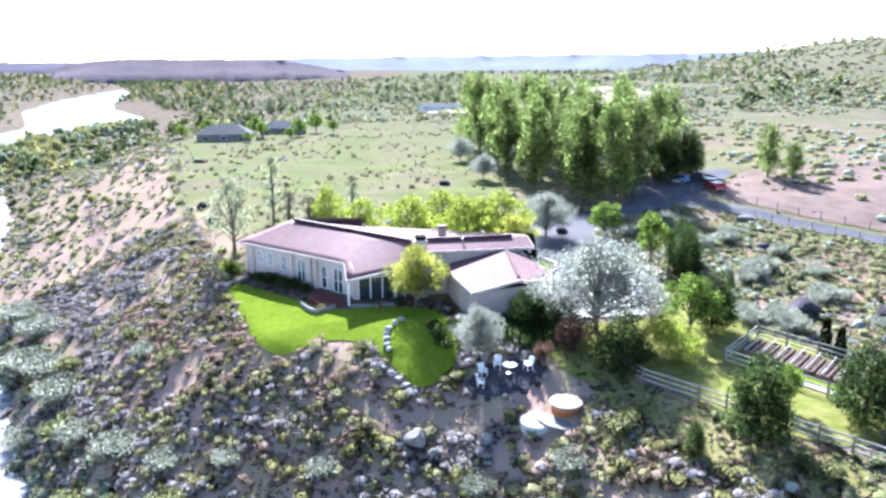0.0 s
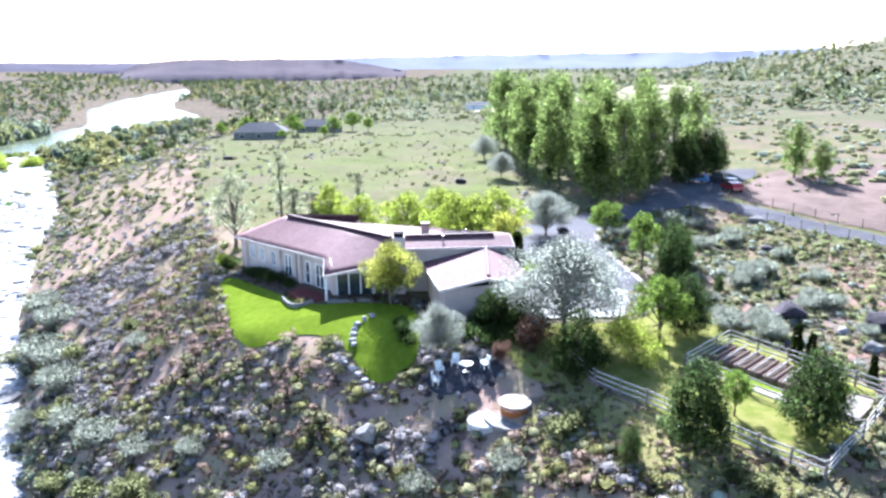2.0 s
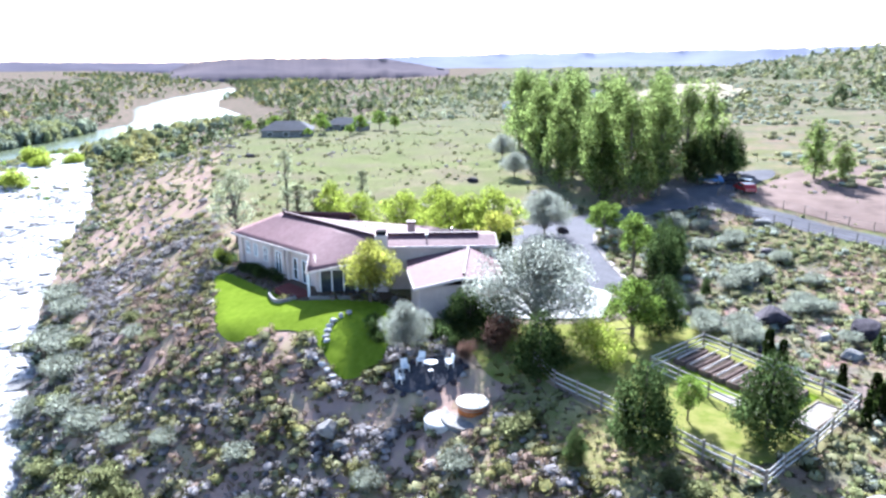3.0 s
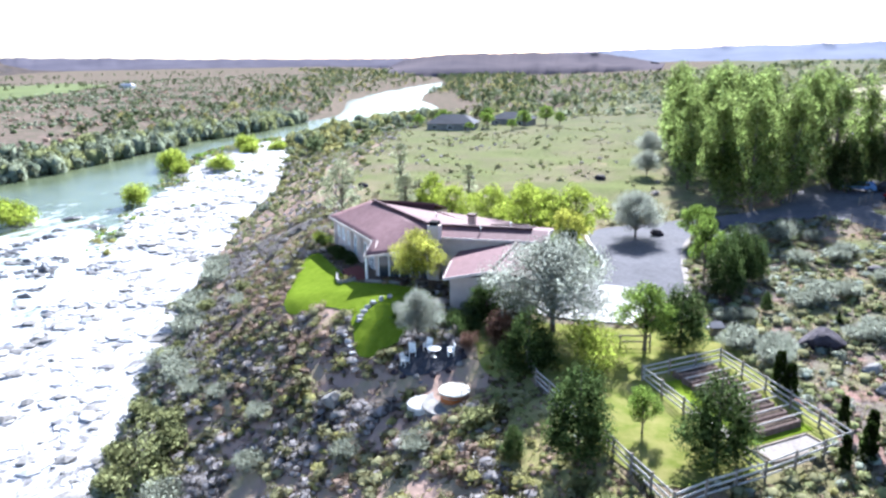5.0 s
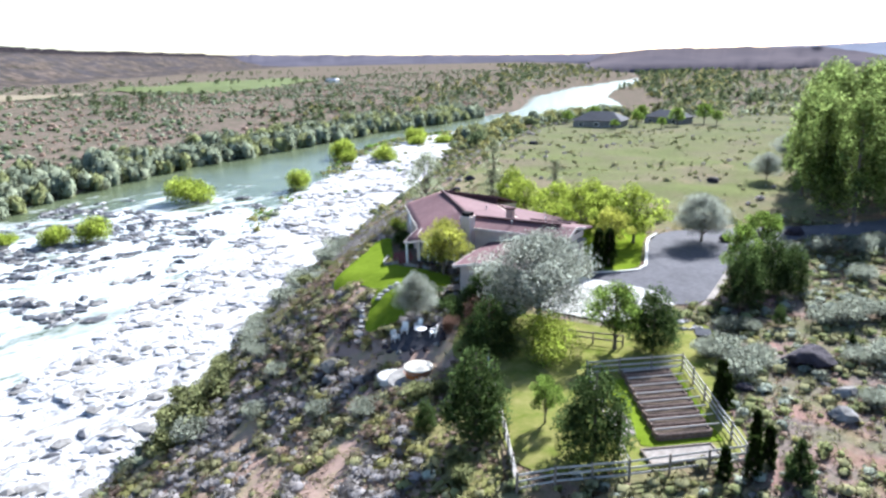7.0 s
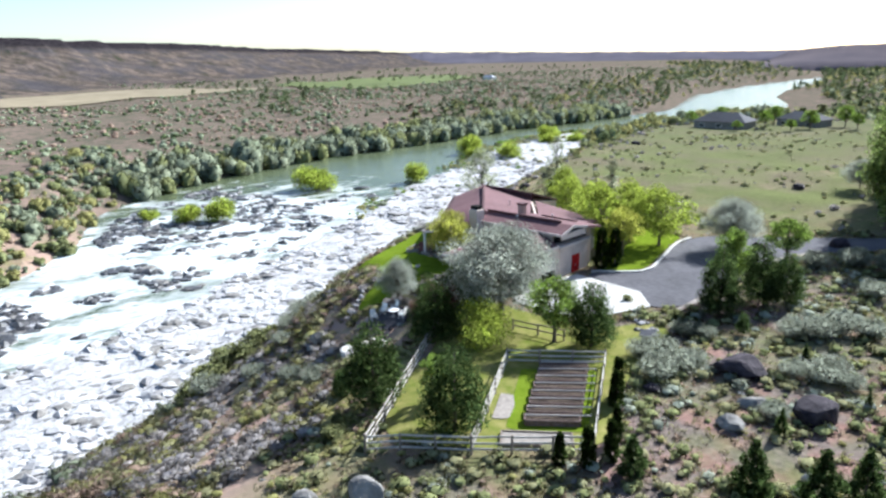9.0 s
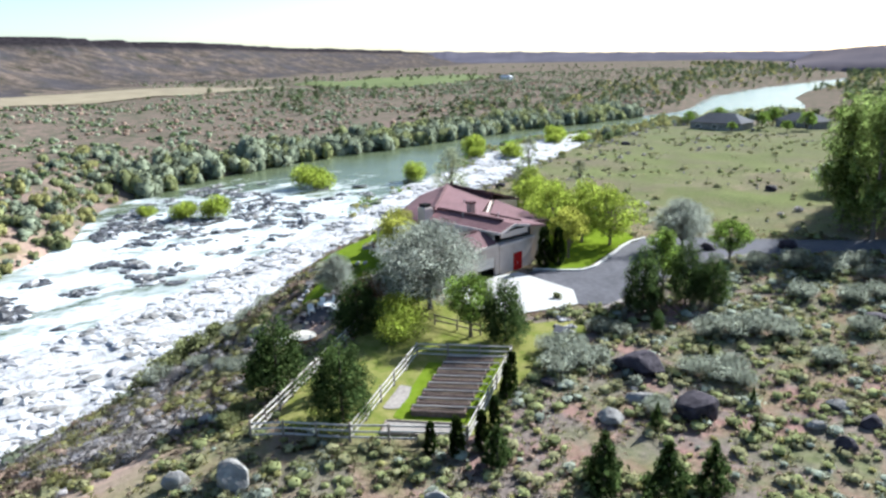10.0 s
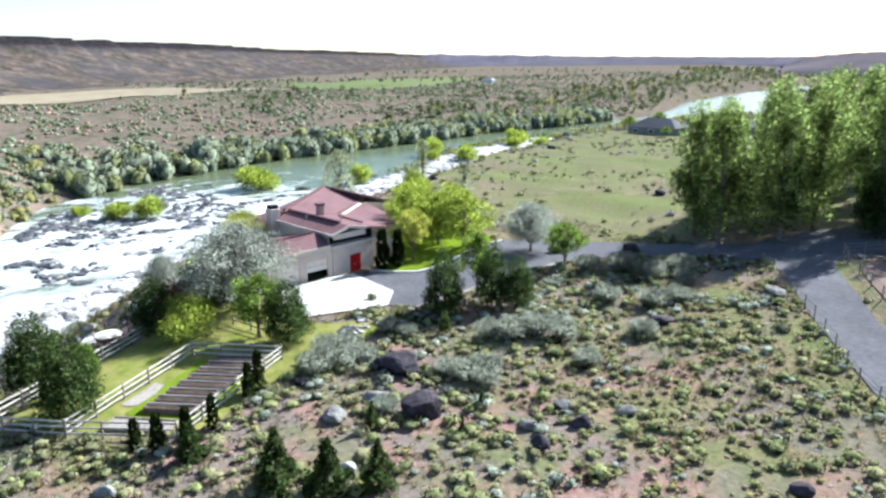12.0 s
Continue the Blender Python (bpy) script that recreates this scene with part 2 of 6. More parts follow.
def mesa_material():
    """Scarp: dark basalt rim over scree slopes with brush."""
    s = Shader("scarp_rock", 1.0, 0.0, 0.0)
    scree = s.ramp(s.noise(0.045, 6, 0.7), [(0.34, (0.035, 0.037, 0.025)), (0.48, (0.075, 0.060, 0.05)), (0.66, (0.15, 0.115, 0.095))])
    rim = s.ramp(s.noise(0.12, 4, 0.7), [(0.3, (0.010, 0.009, 0.011)), (0.7, (0.04, 0.034, 0.036))])
    at = s.nt.nodes.new("ShaderNodeSeparateXYZ")
    s.nt.links.new(s.geo.outputs["Position"], at.inputs[0])
    band = s.nt.nodes.new("ShaderNodeMapRange")
    band.inputs["From Min"].default_value, band.inputs["From Max"].default_value = 41, 49
    s.nt.links.new(at.outputs["Z"], band.inputs["Value"])
    scree = s.mix(s.ramp(s.noise(0.012, 5, 0.7, (1.0, 1.0, 6.0, 0)), [(0.42, (0.0,)), (0.62, (0.8,))]), scree, (0.05, 0.048, 0.055))
    s.colour(s.mix(band.outputs[0], scree, rim))
    s.bump(s.noise(0.08, 5, 0.7), 3.0)
    return s.mat


M_MESA = mesa_material()
# far ridges: haze of the air is painted in as blue and purple
M_HAZE1 = simple("blue_haze_distance", (0.14, 0.15, 0.19), (0.19, 0.20, 0.24), 0.004, 0.95, spec=0.0)
M_HAZE3 = simple("purple_haze_distance", (0.08, 0.075, 0.095), (0.12, 0.11, 0.13), 0.004, 0.95, spec=0.0)
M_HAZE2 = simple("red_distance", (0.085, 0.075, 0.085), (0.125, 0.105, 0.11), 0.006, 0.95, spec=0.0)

L_SAGE = leaf_material("sage_leaf", (0.43, 0.395, 0.385), (0.53, 0.49, 0.475), 0.5)
L_BIGSAGE = leaf_material("silver_sage_leaf", (0.41, 0.445, 0.355), (0.51, 0.545, 0.435), 0.5)
L_OLIVE = leaf_material("green_brush_leaf", (0.34, 0.33, 0.18), (0.45, 0.435, 0.235), 0.5)
L_YELLOW = leaf_material("rabbitbrush_leaf", (0.37, 0.355, 0.14), (0.46, 0.44, 0.18), 0.5)
L_DRY = leaf_material("dry_tuft_leaf", (0.41, 0.3, 0.235), (0.51, 0.38, 0.295), 0.5)
L_LIME = leaf_material("lime_leaf", (0.34, 0.45, 0.05), (0.58, 0.68, 0.13), 0.62, grain=3.0, airy=0.38)
L_GOLD = leaf_material("gold_leaf", (0.46, 0.49, 0.07), (0.68, 0.7, 0.16), 0.62, airy=0.38)
L_GREEN = leaf_material("fresh_green_leaf", (0.17, 0.28, 0.045), (0.36, 0.5, 0.11), 0.5, grain=3.0, airy=0.35)
L_SILVER = leaf_material("silver_leaf", (0.45, 0.49, 0.41), (0.57, 0.6, 0.51), 0.55, grain=3.0, airy=0.12)
L_POPLAR = leaf_material("poplar_leaf", (0.24, 0.34, 0.09), (0.44, 0.55, 0.18), 0.62, grain=1.6, airy=0.35)
L_CONIFER = leaf_material("conifer_needle", (0.06, 0.105, 0.034), (0.16, 0.225, 0.075), 0.42)
L_CEDAR = leaf_material("arborvitae_scale", (0.03, 0.052, 0.014), (0.08, 0.115, 0.03), 0.3)
L_BRONZE = leaf_material("bronze_leaf", (0.2, 0.115, 0.085), (0.36, 0.235, 0.18), 0.45)
L_WILLOW = leaf_material("willow_leaf", (0.28, 0.32, 0.215), (0.4, 0.435, 0.3), 0.45, grain=2.0)
L_FEATHER = leaf_material("pale_feathery_leaf", (0.4, 0.45, 0.27), (0.6, 0.64, 0.42), 0.6, airy=0.3)
L_BANK = leaf_material("bank_leaf", (0.3, 0.325, 0.15), (0.39, 0.415, 0.19), 0.5, grain=1.5)
# far leaves lightened in base colour to stand in for distance haze
L_FARTREE = leaf_material("hazed_far_leaf", (0.09, 0.125, 0.055), (0.20, 0.245, 0.125), 0.35, 0.02, grain=0.8)


def water_material():
    s = Shader("river_water", rough=0.12, spec=0.28)
    s.bsdf.inputs["IOR"].default_value = 1.33
    long_n = s.noise(0.16, 6, 0.62, (1.0, 0.42, 1.0, 35))
    small = s.noise(0.9, 5, 0.7, (1.0, 0.5, 1.0, 35))
    # the rapids lie in one reach of the river: foam dies out up and down the stream
    sep = s.nt.nodes.new("ShaderNodeSeparateXYZ")
    s.nt.links.new(s.geo.outputs["Position"], sep.inputs[0])
    reach = s.nt.nodes.new("ShaderNodeMapRange")
    reach.inputs["From Min"].default_value, reach.inputs["From Max"].default_value = 215, 110
    reach.inputs["To Min"].default_value, reach.inputs["To Max"].default_value = -0.30, 0.05
    s.nt.links.new(sep.outputs["Y"], reach.inputs["Value"])
    side = s.nt.nodes.new("ShaderNodeMapRange")
    side.inputs["From Min"].default_value, side.inputs["From Max"].default_value = -215, -120
    side.inputs["To Min"].default_value, side.inputs["To Max"].default_value = -0.3, 0.03
    s.nt.links.new(sep.outputs["X"], side.inputs["Value"])
    add = s.nt.nodes.new("ShaderNodeMath")
    s.nt.links.new(long_n, add.inputs[0])
    s.nt.links.new(reach.outputs[0], add.inputs[1])
    add1 = s.nt.nodes.new("ShaderNodeMath")
    s.nt.links.new(add.outputs[0], add1.inputs[0])
    s.nt.links.new(side.outputs[0], add1.inputs[1])
    add2 = s.nt.nodes.new("ShaderNodeMath")
    add2.operation = "MULTIPLY_ADD"
    add2.inputs[1].default_value = 0.35
    s.nt.links.new(small, add2.inputs[0])
    s.nt.links.new(add1.outputs[0], add2.inputs[2])
    pool = s.ramp(s.noise(0.055, 5, 0.6, (1.0, 0.38, 1.0, 38)), [(0.58, (1.0,)), (0.66, (0.42,))])
    foam = s.mix(1.0, s.ramp(add2.outputs[0], [(0.56, (0.0,)), (0.74, (1.0,))]), pool, "MULTIPLY")
    deep = s.ramp(s.noise(0.05, 3), [(0.3, (0.065, 0.082, 0.042)), (0.7, (0.105, 0.125, 0.070))])
    s.colour(s.mix(foam, deep, s.ramp(small, [(0.36, (0.33, 0.37, 0.37)), (0.58, (0.56, 0.58, 0.58))])))
    r = s.ramp(foam, [(0.0, (0.22,)), (1.0, (0.8,))])
    s.link(r, "Roughness")
    s.bump(s.noise(1.1, 5, 0.6, (1.0, 0.5, 1.0, 35)), 0.12)
    return s.mat


M_WATER = water_material()

# ---------------------------------------------------------------- mesh helpers


def quick_mesh(name, V, F, mats=(), smooth=False, midx=None, normals=None):
    """A mesh from arrays of corners and of faces with one number of sides."""
    V, F = np.asarray(V, np.float32), np.asarray(F, np.int32)
    me = bpy.data.meshes.new(name)
    n, k = F.shape
    me.vertices.add(len(V))
    me.vertices.foreach_set("co", V.ravel())
    me.loops.add(n * k)
    me.loops.foreach_set("vertex_index", F.ravel())
    me.polygons.add(n)
    me.polygons.foreach_set("loop_start", np.arange(0, n * k, k, dtype=np.int32))
    me.polygons.foreach_set("use_smooth", np.full(n, smooth, dtype=bool))
    if midx is not None:
        me.polygons.foreach_set("material_index", np.asarray(midx, np.int32))
    for m in mats if isinstance(mats, (list, tuple)) else [mats]:
        me.materials.append(m)
    me.update(calc_edges=True)
    if normals is not None:
        me.attributes.new("custom_normal", "FLOAT_VECTOR", "POINT").data.foreach_set("vector", np.asarray(normals, np.float32).ravel())
    return me


def attach(ob, parent):
    ob.parent = parent
    ob.matrix_parent_inverse = Matrix.Identity(4)
    return ob


def part(name, bm, material, parent, label=""):
    me = bpy.data.meshes.new(name)
    bmesh.ops.recalc_face_normals(bm, faces=bm.faces)
    bm.to_mesh(me)
    bm.free()
    me.materials.append(material)
    ob = attach(new(name, me), parent)
    if label:
        ob["label"] = label
    return ob


def thing(name, label, category, at=(0, 0, 0), rz=0, group="", kind=""):
    ob = new(name)
    ob.empty_display_size = 0.3
    ob.matrix_basis = pose(*at, 0, 0, rz)
    return tagged(ob, label, category, group, kind)


def box(bm, size, at=(0, 0, 0), rz=0, rx=0, ry=0):
    m = pose(*at, rx, ry, rz) @ Matrix.Diagonal((*size, 1))
    bmesh.ops.create_cube(bm, size=1.0, matrix=m)
    return bm


def bevelled(bm, w, seg=1):
    bmesh.ops.bevel(bm, geom=bm.edges[:], offset=w, segments=seg, affect="EDGES", profile=0.7)
    return bm


def beam(bm, a, b, w, h):
    """A bar from a to b, w across and h high."""
    a, b = Vector(a), Vector(b)
    d = b - a
    x = d.normalized()
    y = Vector((0, 0, 1)).cross(x)
    y = y.normalized() if y.length > 1e-4 else Vector((0, 1, 0))
    z = x.cross(y)
    m = Matrix((x, y, z)).transposed().to_4x4()
    m.translation = (a + b) / 2
    bmesh.ops.create_cube(bm, size=1.0, matrix=m @ Matrix.Diagonal((d.length, w, h, 1)))
    return bm


def slab(bm, pts, down):
    """A plate: the polygon pts as its top, and the same polygon lower by down."""
    top = [bm.verts.new(p) for p in pts]
    bot = [bm.verts.new((p[0], p[1], p[2] - down)) for p in pts]
    n = len(pts)
    bm.faces.new(top)
    bm.faces.new(bot[::-1])
    for i in range(n):
        bm.faces.new((top[i], bot[i], bot[(i + 1) % n], top[(i + 1) % n]))
    return bm


def tube(bm, pts, radii, sides=6):
    """A tapered tube along pts."""
    rings = []
    for i, (p, r) in enumerate(zip(pts, radii)):
        p = Vector(p)
        d = (Vector(pts[min(i + 1, len(pts) - 1)]) - Vector(pts[max(i - 1, 0)])).normalized()
        u = d.orthogonal().normalized()
        v = d.cross(u)
        rings.append([bm.verts.new(p + r * (math.cos(a) * u + math.sin(a) * v)) for a in (2 * math.pi * k / sides for k in range(sides))])
    for a, b in zip(rings, rings[1:]):
        for k in range(sides):
            bm.faces.new((a[k], a[(k + 1) % sides], b[(k + 1) % sides], b[k]))
    bm.faces.new(rings[-1])
    bm.faces.new(rings[0][::-1])
    return bm


def lathe(bm, profile, sides=32):
    rings = [[bm.verts.new((r * math.cos(2 * math.pi * k / sides), r * math.sin(2 * math.pi * k / sides), z)) for k in range(sides)] for r, z in profile]
    for a, b in zip(rings, rings[1:]):
        for k in range(sides):
            bm.faces.new((a[k], a[(k + 1) % sides], b[(k + 1) % sides], b[k]))
    bm.faces.new(rings[-1])
    bm.faces.new(rings[0][::-1])
    return bm


def ico(level):
    bm = bmesh.new()
    bmesh.ops.create_icosphere(bm, subdivisions=level, radius=1.0)
    bm.verts.index_update()
    V = np.array([v.co for v in bm.verts])
    F = np.array([[v.index for v in f.verts] for f in bm.faces])
    bm.free()
    return V, F


ICO = {k: ico(k) for k in (1, 2, 3, 4)}

# ---------------------------------------------------------------- the lie of the land


def step(t):
    t = np.clip(t, 0, 1)
    return t * t * (3 - 2 * t)


def lattice(x, y, seed=0):
    """Smooth value noise between -1 and 1."""
    xi, yi = np.floor(x), np.floor(y)
    fx, fy = step(x - xi), step(y - yi)

    def h(i, j):
        s = np.sin(i * 127.1 + j * 311.7 + seed * 74.7) * 43758.5453
        return (s - np.floor(s)) * 2 - 1

    return (h(xi, yi) * (1 - fx) + h(xi + 1, yi) * fx) * (1 - fy) + (h(xi, yi + 1) * (1 - fx) + h(xi + 1, yi + 1) * fx) * fy


def crest(y):
    """The edge of the plateau over the river."""
    return np.interp(y, [-400, 20, 38, 50, 54, 58, 64, 76, 90, 110, 140, 166, 216, 260, 300, 430, 800, 4500],
                     [120, 24, 16, 7, -1, -10, -17, -24, -32, -42, -54, -64, -84, -62, -30, 60, 250, -1000])


def toe(y):
    """The foot of the bluff."""
    return np.interp(y, [-400, 23, 46, 60, 82, 111, 150, 193, 230, 270, 320, 400, 466, 540, 600, 680, 797, 1060, 1744, 4500],
                     [60, -16, -30, -40, -55, -75, -97.5, -119, -145, -172, -203, -222, -219, -221, -255, -309, -363, -452, -800, -2500])


def far_bank(y):
    """The water's edge on the other side."""
    return np.interp(y, [-400, 0, 29, 35, 47, 52, 60, 72, 84, 93, 120, 150, 180, 210, 240, 270, 300, 335, 375, 480, 645, 826, 1060, 1265, 1744, 4500],
                     [-60, -84, -101, -106, -124, -141, -160, -174, -184, -192, -204, -218, -226, -230, -238, -246, -254, -257, -261, -280, -376, -445, -503, -560, -880, -2600])


def river_level(y):
    return np.interp(y, [-200, 60, 130, 250, 900, 4500], [-21.2, -20.7, -20.3, -20.0, -20.0, -19.0])


LINE_Y = np.array([-60, -20, 10, 20, 29, 38, 44, 50, 54, 58, 61, 64, 70, 76, 83, 90, 100, 110, 125, 140, 166, 190, 216, 240, 262, 300, 360, 430], float)


def off_line(x, y, line):
    """Distance on the plan from a line along the bluff."""
    px, py = line(LINE_Y), LINE_Y
    best = np.full(np.shape(x), 1e9)
    for i in range(len(px) - 1):
        dx, dy = px[i + 1] - px[i], py[i + 1] - py[i]
        k = np.clip(((x - px[i]) * dx + (y - py[i]) * dy) / (dx * dx + dy * dy), 0, 1)
        best = np.minimum(best, np.hypot(x - px[i] - k * dx, y - py[i] - k * dy))
    return best


def height(x, y):
    x, y = np.asarray(x, float), np.asarray(y, float)
    c, t, l, zr = crest(y), toe(y), far_bank(y), river_level(y)
    edge = np.clip(1 - (x - c) / 12, 0, 1) ** 1.4
    top = -1.8 - 2.4 * edge * (1 - step((y - 90) / 60)) + 2.2 * step((y - 70) / 55) * step((x - 10) / 35) + 1.0 * step((y - 100) / 60)
    rr = np.hypot(x, y)
    # swells of the open steppe, growing with distance
    top = top + 3.0 * step((rr - 140) / 300) * (lattice(x / 130, y / 130, 3) + 0.4 * lattice(x / 47, y / 47, 4))
    # hill beyond the road
    top = top + 52 * np.exp(-(((x - 560) / 260) ** 2 + ((y - 830) / 330) ** 2)) + 6 * np.exp(-(((x - 260) / 120) ** 2 + ((y - 380) / 160) ** 2))
    rough = 0.25 * lattice(x / 7, y / 7, 1) + 0.06 * lattice(x / 2.3, y / 2.3, 2)
    dt, dc = off_line(x, y, toe), off_line(x, y, crest)
    near = step((y + 40) / 40) * (1 - step((y - 300) / 90))
    s = np.clip((x - t) / np.maximum(c - t, 1), 0, 1) * (1 - near) + np.clip(dt / np.maximum(dt + dc, 0.5), 0, 1) * near
    low = step((y - 230) / 120)
    prof = (0.85 * s + 0.15 * step(s)) * (1 - low) + s ** 2.4 * low
    bluff = zr + 0.3 + (top - zr - 0.3) * prof
    right = np.where(x < c, bluff, top)
    calm = np.clip((x - c) / 4, 0, 1) * step((70 - rr + 60) / 40)
    right = right + rough * (1.6 - 1.5 * calm) * np.where(rr < 400, 1, 0.0)
    # the bed, and the plain on the other side
    plain = zr + 1.0 + 7.5 * step((l - x) / 45) + 5.0 * step((l - x - 60) / 250) + 1.6 * lattice(x / 60, y / 60, 5) * step((l - x) / 60)
    n = -0.69 * (x + 1020) - 0.72 * (y - 90) + 40 * lattice(x / 170, y / 170, 6) + 16 * lattice(x / 60, y / 60, 9)
    plain = plain + 66 * (0.80 * step((n + 190) / 230) + 0.20 * step((n - 14) / 8))
    bed = zr - 1.0
    left = np.where(x < l, plain, bed)
    bank = np.clip((x - (l - 4)) / 8, 0, 1)
    bankr = np.clip((t + 3 - x) / 6, 0, 1)
    z = np.where(x > t + 3, right, np.where(x > l + 4, bed * bankr + right * (1 - bankr), bed * bank + plain * (1 - bank)))
    return z


def H(x, y):
    return float(height(x, y))


def spaced(lo, hi, d, far_lo, far_hi, grow=1.09):
    out = list(np.arange(lo, hi, d))
    s, v = d, lo
    while v > far_lo:
        s *= grow
        v -= s
        out.insert(0, v)
    s, v = d, out[-1]
    while v < far_hi:
        s *= grow
        v += s
        out.append(v)
    return np.array(out)


gx, gy = spaced(-75, 75, 1.1, -4700, 4700, 1.065), spaced(18, 150, 1.1, -800, 4700, 1.065)
GX, GY = np.meshgrid(gx, gy)
GZ = height(GX, GY)
nx, ny = len(gx), len(gy)
I = np.arange(nx * ny).reshape(ny, nx)
quads = np.stack([I[:-1, :-1], I[:-1, 1:], I[1:, 1:], I[1:, :-1]], -1).reshape(-1, 4)
scarp = (-0.69 * (GX + 1020) - 0.72 * (GY - 90) > -190)[:-1, :-1].ravel() & (GX < -400)[:-1, :-1].ravel()
ground = new("ground", quick_mesh("ground", np.stack([GX, GY, GZ], -1).reshape(-1, 3), quads, [M_SOIL, M_MESA], True, scarp.astype(int)))
tagged(ground, "dry sagebrush steppe soil with green and reddish patches", "ground", kind="structure")

# water: one sheet a little above the bed, following the fall of the river
wy = np.concatenate([np.arange(-150, 260, 4.0), np.arange(260, 900, 20), np.arange(900, 4600, 150)])
wu = np.linspace(0, 1, 40)
WX = (far_bank(wy) - 6)[:, None] * (1 - wu) + (toe(wy) + 4)[:, None] * wu
WY = np.repeat(wy[:, None], 40, 1)
WZ = np.repeat(river_level(wy)[:, None], 40, 1) + 0.12 * lattice(WX / 3.1, WY / 3.1, 11) * (WY < 220)
I = np.arange(len(wy) * 40).reshape(-1, 40)
quads = np.stack([I[:-1, :-1], I[:-1, 1:], I[1:, 1:], I[1:, :-1]], -1).reshape(-1, 4)
water = new("water", quick_mesh("water", np.stack([WX, WY, WZ], -1).reshape(-1, 3), quads, [M_WATER], True))
tagged(water, "green river with white foaming rapids", "river", kind="structure")


def inside(px, py, poly):
    px, py = np.asarray(px, float), np.asarray(py, float)
    res = np.zeros(px.shape, bool)
    n = len(poly)
    for i in range(n):
        (x0, y0), (x1, y1) = poly[i], poly[(i + 1) % n]
        if y0 == y1:
            continue
        res ^= ((y0 > py) != (y1 > py)) & (px < (x1 - x0) * (py - y0) / (y1 - y0) + x0)
    return res


def rounded(poly, n=3):
    """Corner cutting: a smooth outline from a coarse one."""
    for _ in range(n):
        out = []
        for (x0, y0), (x1, y1) in zip(poly, poly[1:] + poly[:1]):
            out += [(0.75 * x0 + 0.25 * x1, 0.75 * y0 + 0.25 * y1), (0.25 * x0 + 0.75 * x1, 0.25 * y0 + 0.75 * y1)]
        poly = out
    return poly


def onto(px, py, poly):
    """Nearest places on an outline."""
    best, bx, by = np.full(px.shape, 1e9), px.copy(), py.copy()
    for (x0, y0), (x1, y1) in zip(poly, poly[1:] + poly[:1]):
        dx, dy = x1 - x0, y1 - y0
        s = np.clip(((px - x0) * dx + (py - y0) * dy) / max(dx * dx + dy * dy, 1e-9), 0, 1)
        qx, qy = x0 + s * dx, y0 + s * dy
        d = np.hypot(px - qx, py - qy)
        m = d < best
        best[m], bx[m], by[m] = d[m], qx[m], qy[m]
    return best, bx, by


def patch(name, poly, material, lift, label, category, d=0.5):
    """A thin layer on the ground within an outline."""
    P = np.array(poly)
    xs, ys = np.arange(P[:, 0].min() - d, P[:, 0].max() + 2 * d, d), np.arange(P[:, 1].min() - d, P[:, 1].max() + 2 * d, d)
    X, Y = np.meshgrid(xs, ys)
    keep = inside((X[:-1, :-1] + d / 2), (Y[:-1, :-1] + d / 2), poly)
    I = np.arange(X.size).reshape(X.shape)
    Q = np.stack([I[:-1, :-1], I[:-1, 1:], I[1:, 1:], I[1:, :-1]], -1)[keep]
    cnt = np.bincount(Q.ravel(), minlength=X.size).reshape(X.shape)
    rim = (cnt > 0) & (cnt < 4)
    dist, bx, by = onto(X[rim], Y[rim], poly)
    X[rim], Y[rim] = bx, by
    used, inv = np.unique(Q.ravel(), return_inverse=True)
    x, y = X.ravel()[used], Y.ravel()[used]
    V = np.stack([x, y, height(x, y) + lift], -1)
    ob = new(name, quick_mesh(name, V, inv.reshape(-1, 4), [material], True))
    return tagged(ob, label, category, kind="structure")

# distance: table lands that close the valley, some kilometres off


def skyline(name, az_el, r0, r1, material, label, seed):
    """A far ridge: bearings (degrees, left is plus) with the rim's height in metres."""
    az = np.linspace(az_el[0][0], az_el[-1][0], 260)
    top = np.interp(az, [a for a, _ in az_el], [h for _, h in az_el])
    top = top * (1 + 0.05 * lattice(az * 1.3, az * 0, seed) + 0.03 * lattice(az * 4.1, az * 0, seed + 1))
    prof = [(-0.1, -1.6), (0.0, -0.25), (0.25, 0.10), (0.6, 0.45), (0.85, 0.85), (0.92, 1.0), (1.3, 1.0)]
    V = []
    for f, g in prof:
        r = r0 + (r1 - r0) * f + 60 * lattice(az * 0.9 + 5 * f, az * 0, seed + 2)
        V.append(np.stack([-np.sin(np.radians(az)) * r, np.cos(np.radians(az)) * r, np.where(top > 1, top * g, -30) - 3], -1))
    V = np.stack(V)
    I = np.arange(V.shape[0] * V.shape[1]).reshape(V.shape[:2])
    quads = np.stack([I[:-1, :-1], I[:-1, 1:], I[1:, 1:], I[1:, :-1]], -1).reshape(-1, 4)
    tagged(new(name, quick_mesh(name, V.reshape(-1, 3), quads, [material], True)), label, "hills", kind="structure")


skyline("backdrop_1", [(-75, 60), (-45, 75), (-31, 78), (-21, 74), (-9, 66), (4, 58), (10, 50), (16.5, 44), (20, 30), (24, 12)], 2500, 3300, M_HAZE1, "table land on the horizon, painted pale blue for haze", 21)
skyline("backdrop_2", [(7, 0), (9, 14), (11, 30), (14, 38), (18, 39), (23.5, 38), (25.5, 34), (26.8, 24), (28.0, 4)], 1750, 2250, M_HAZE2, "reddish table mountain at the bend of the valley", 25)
skyline("backdrop_3", [(22, 34), (30, 34), (40, 42), (50, 56), (60, 66)], 3600, 4300, M_HAZE3, "dark rim on the horizon up the valley, painted purplish for haze", 29)

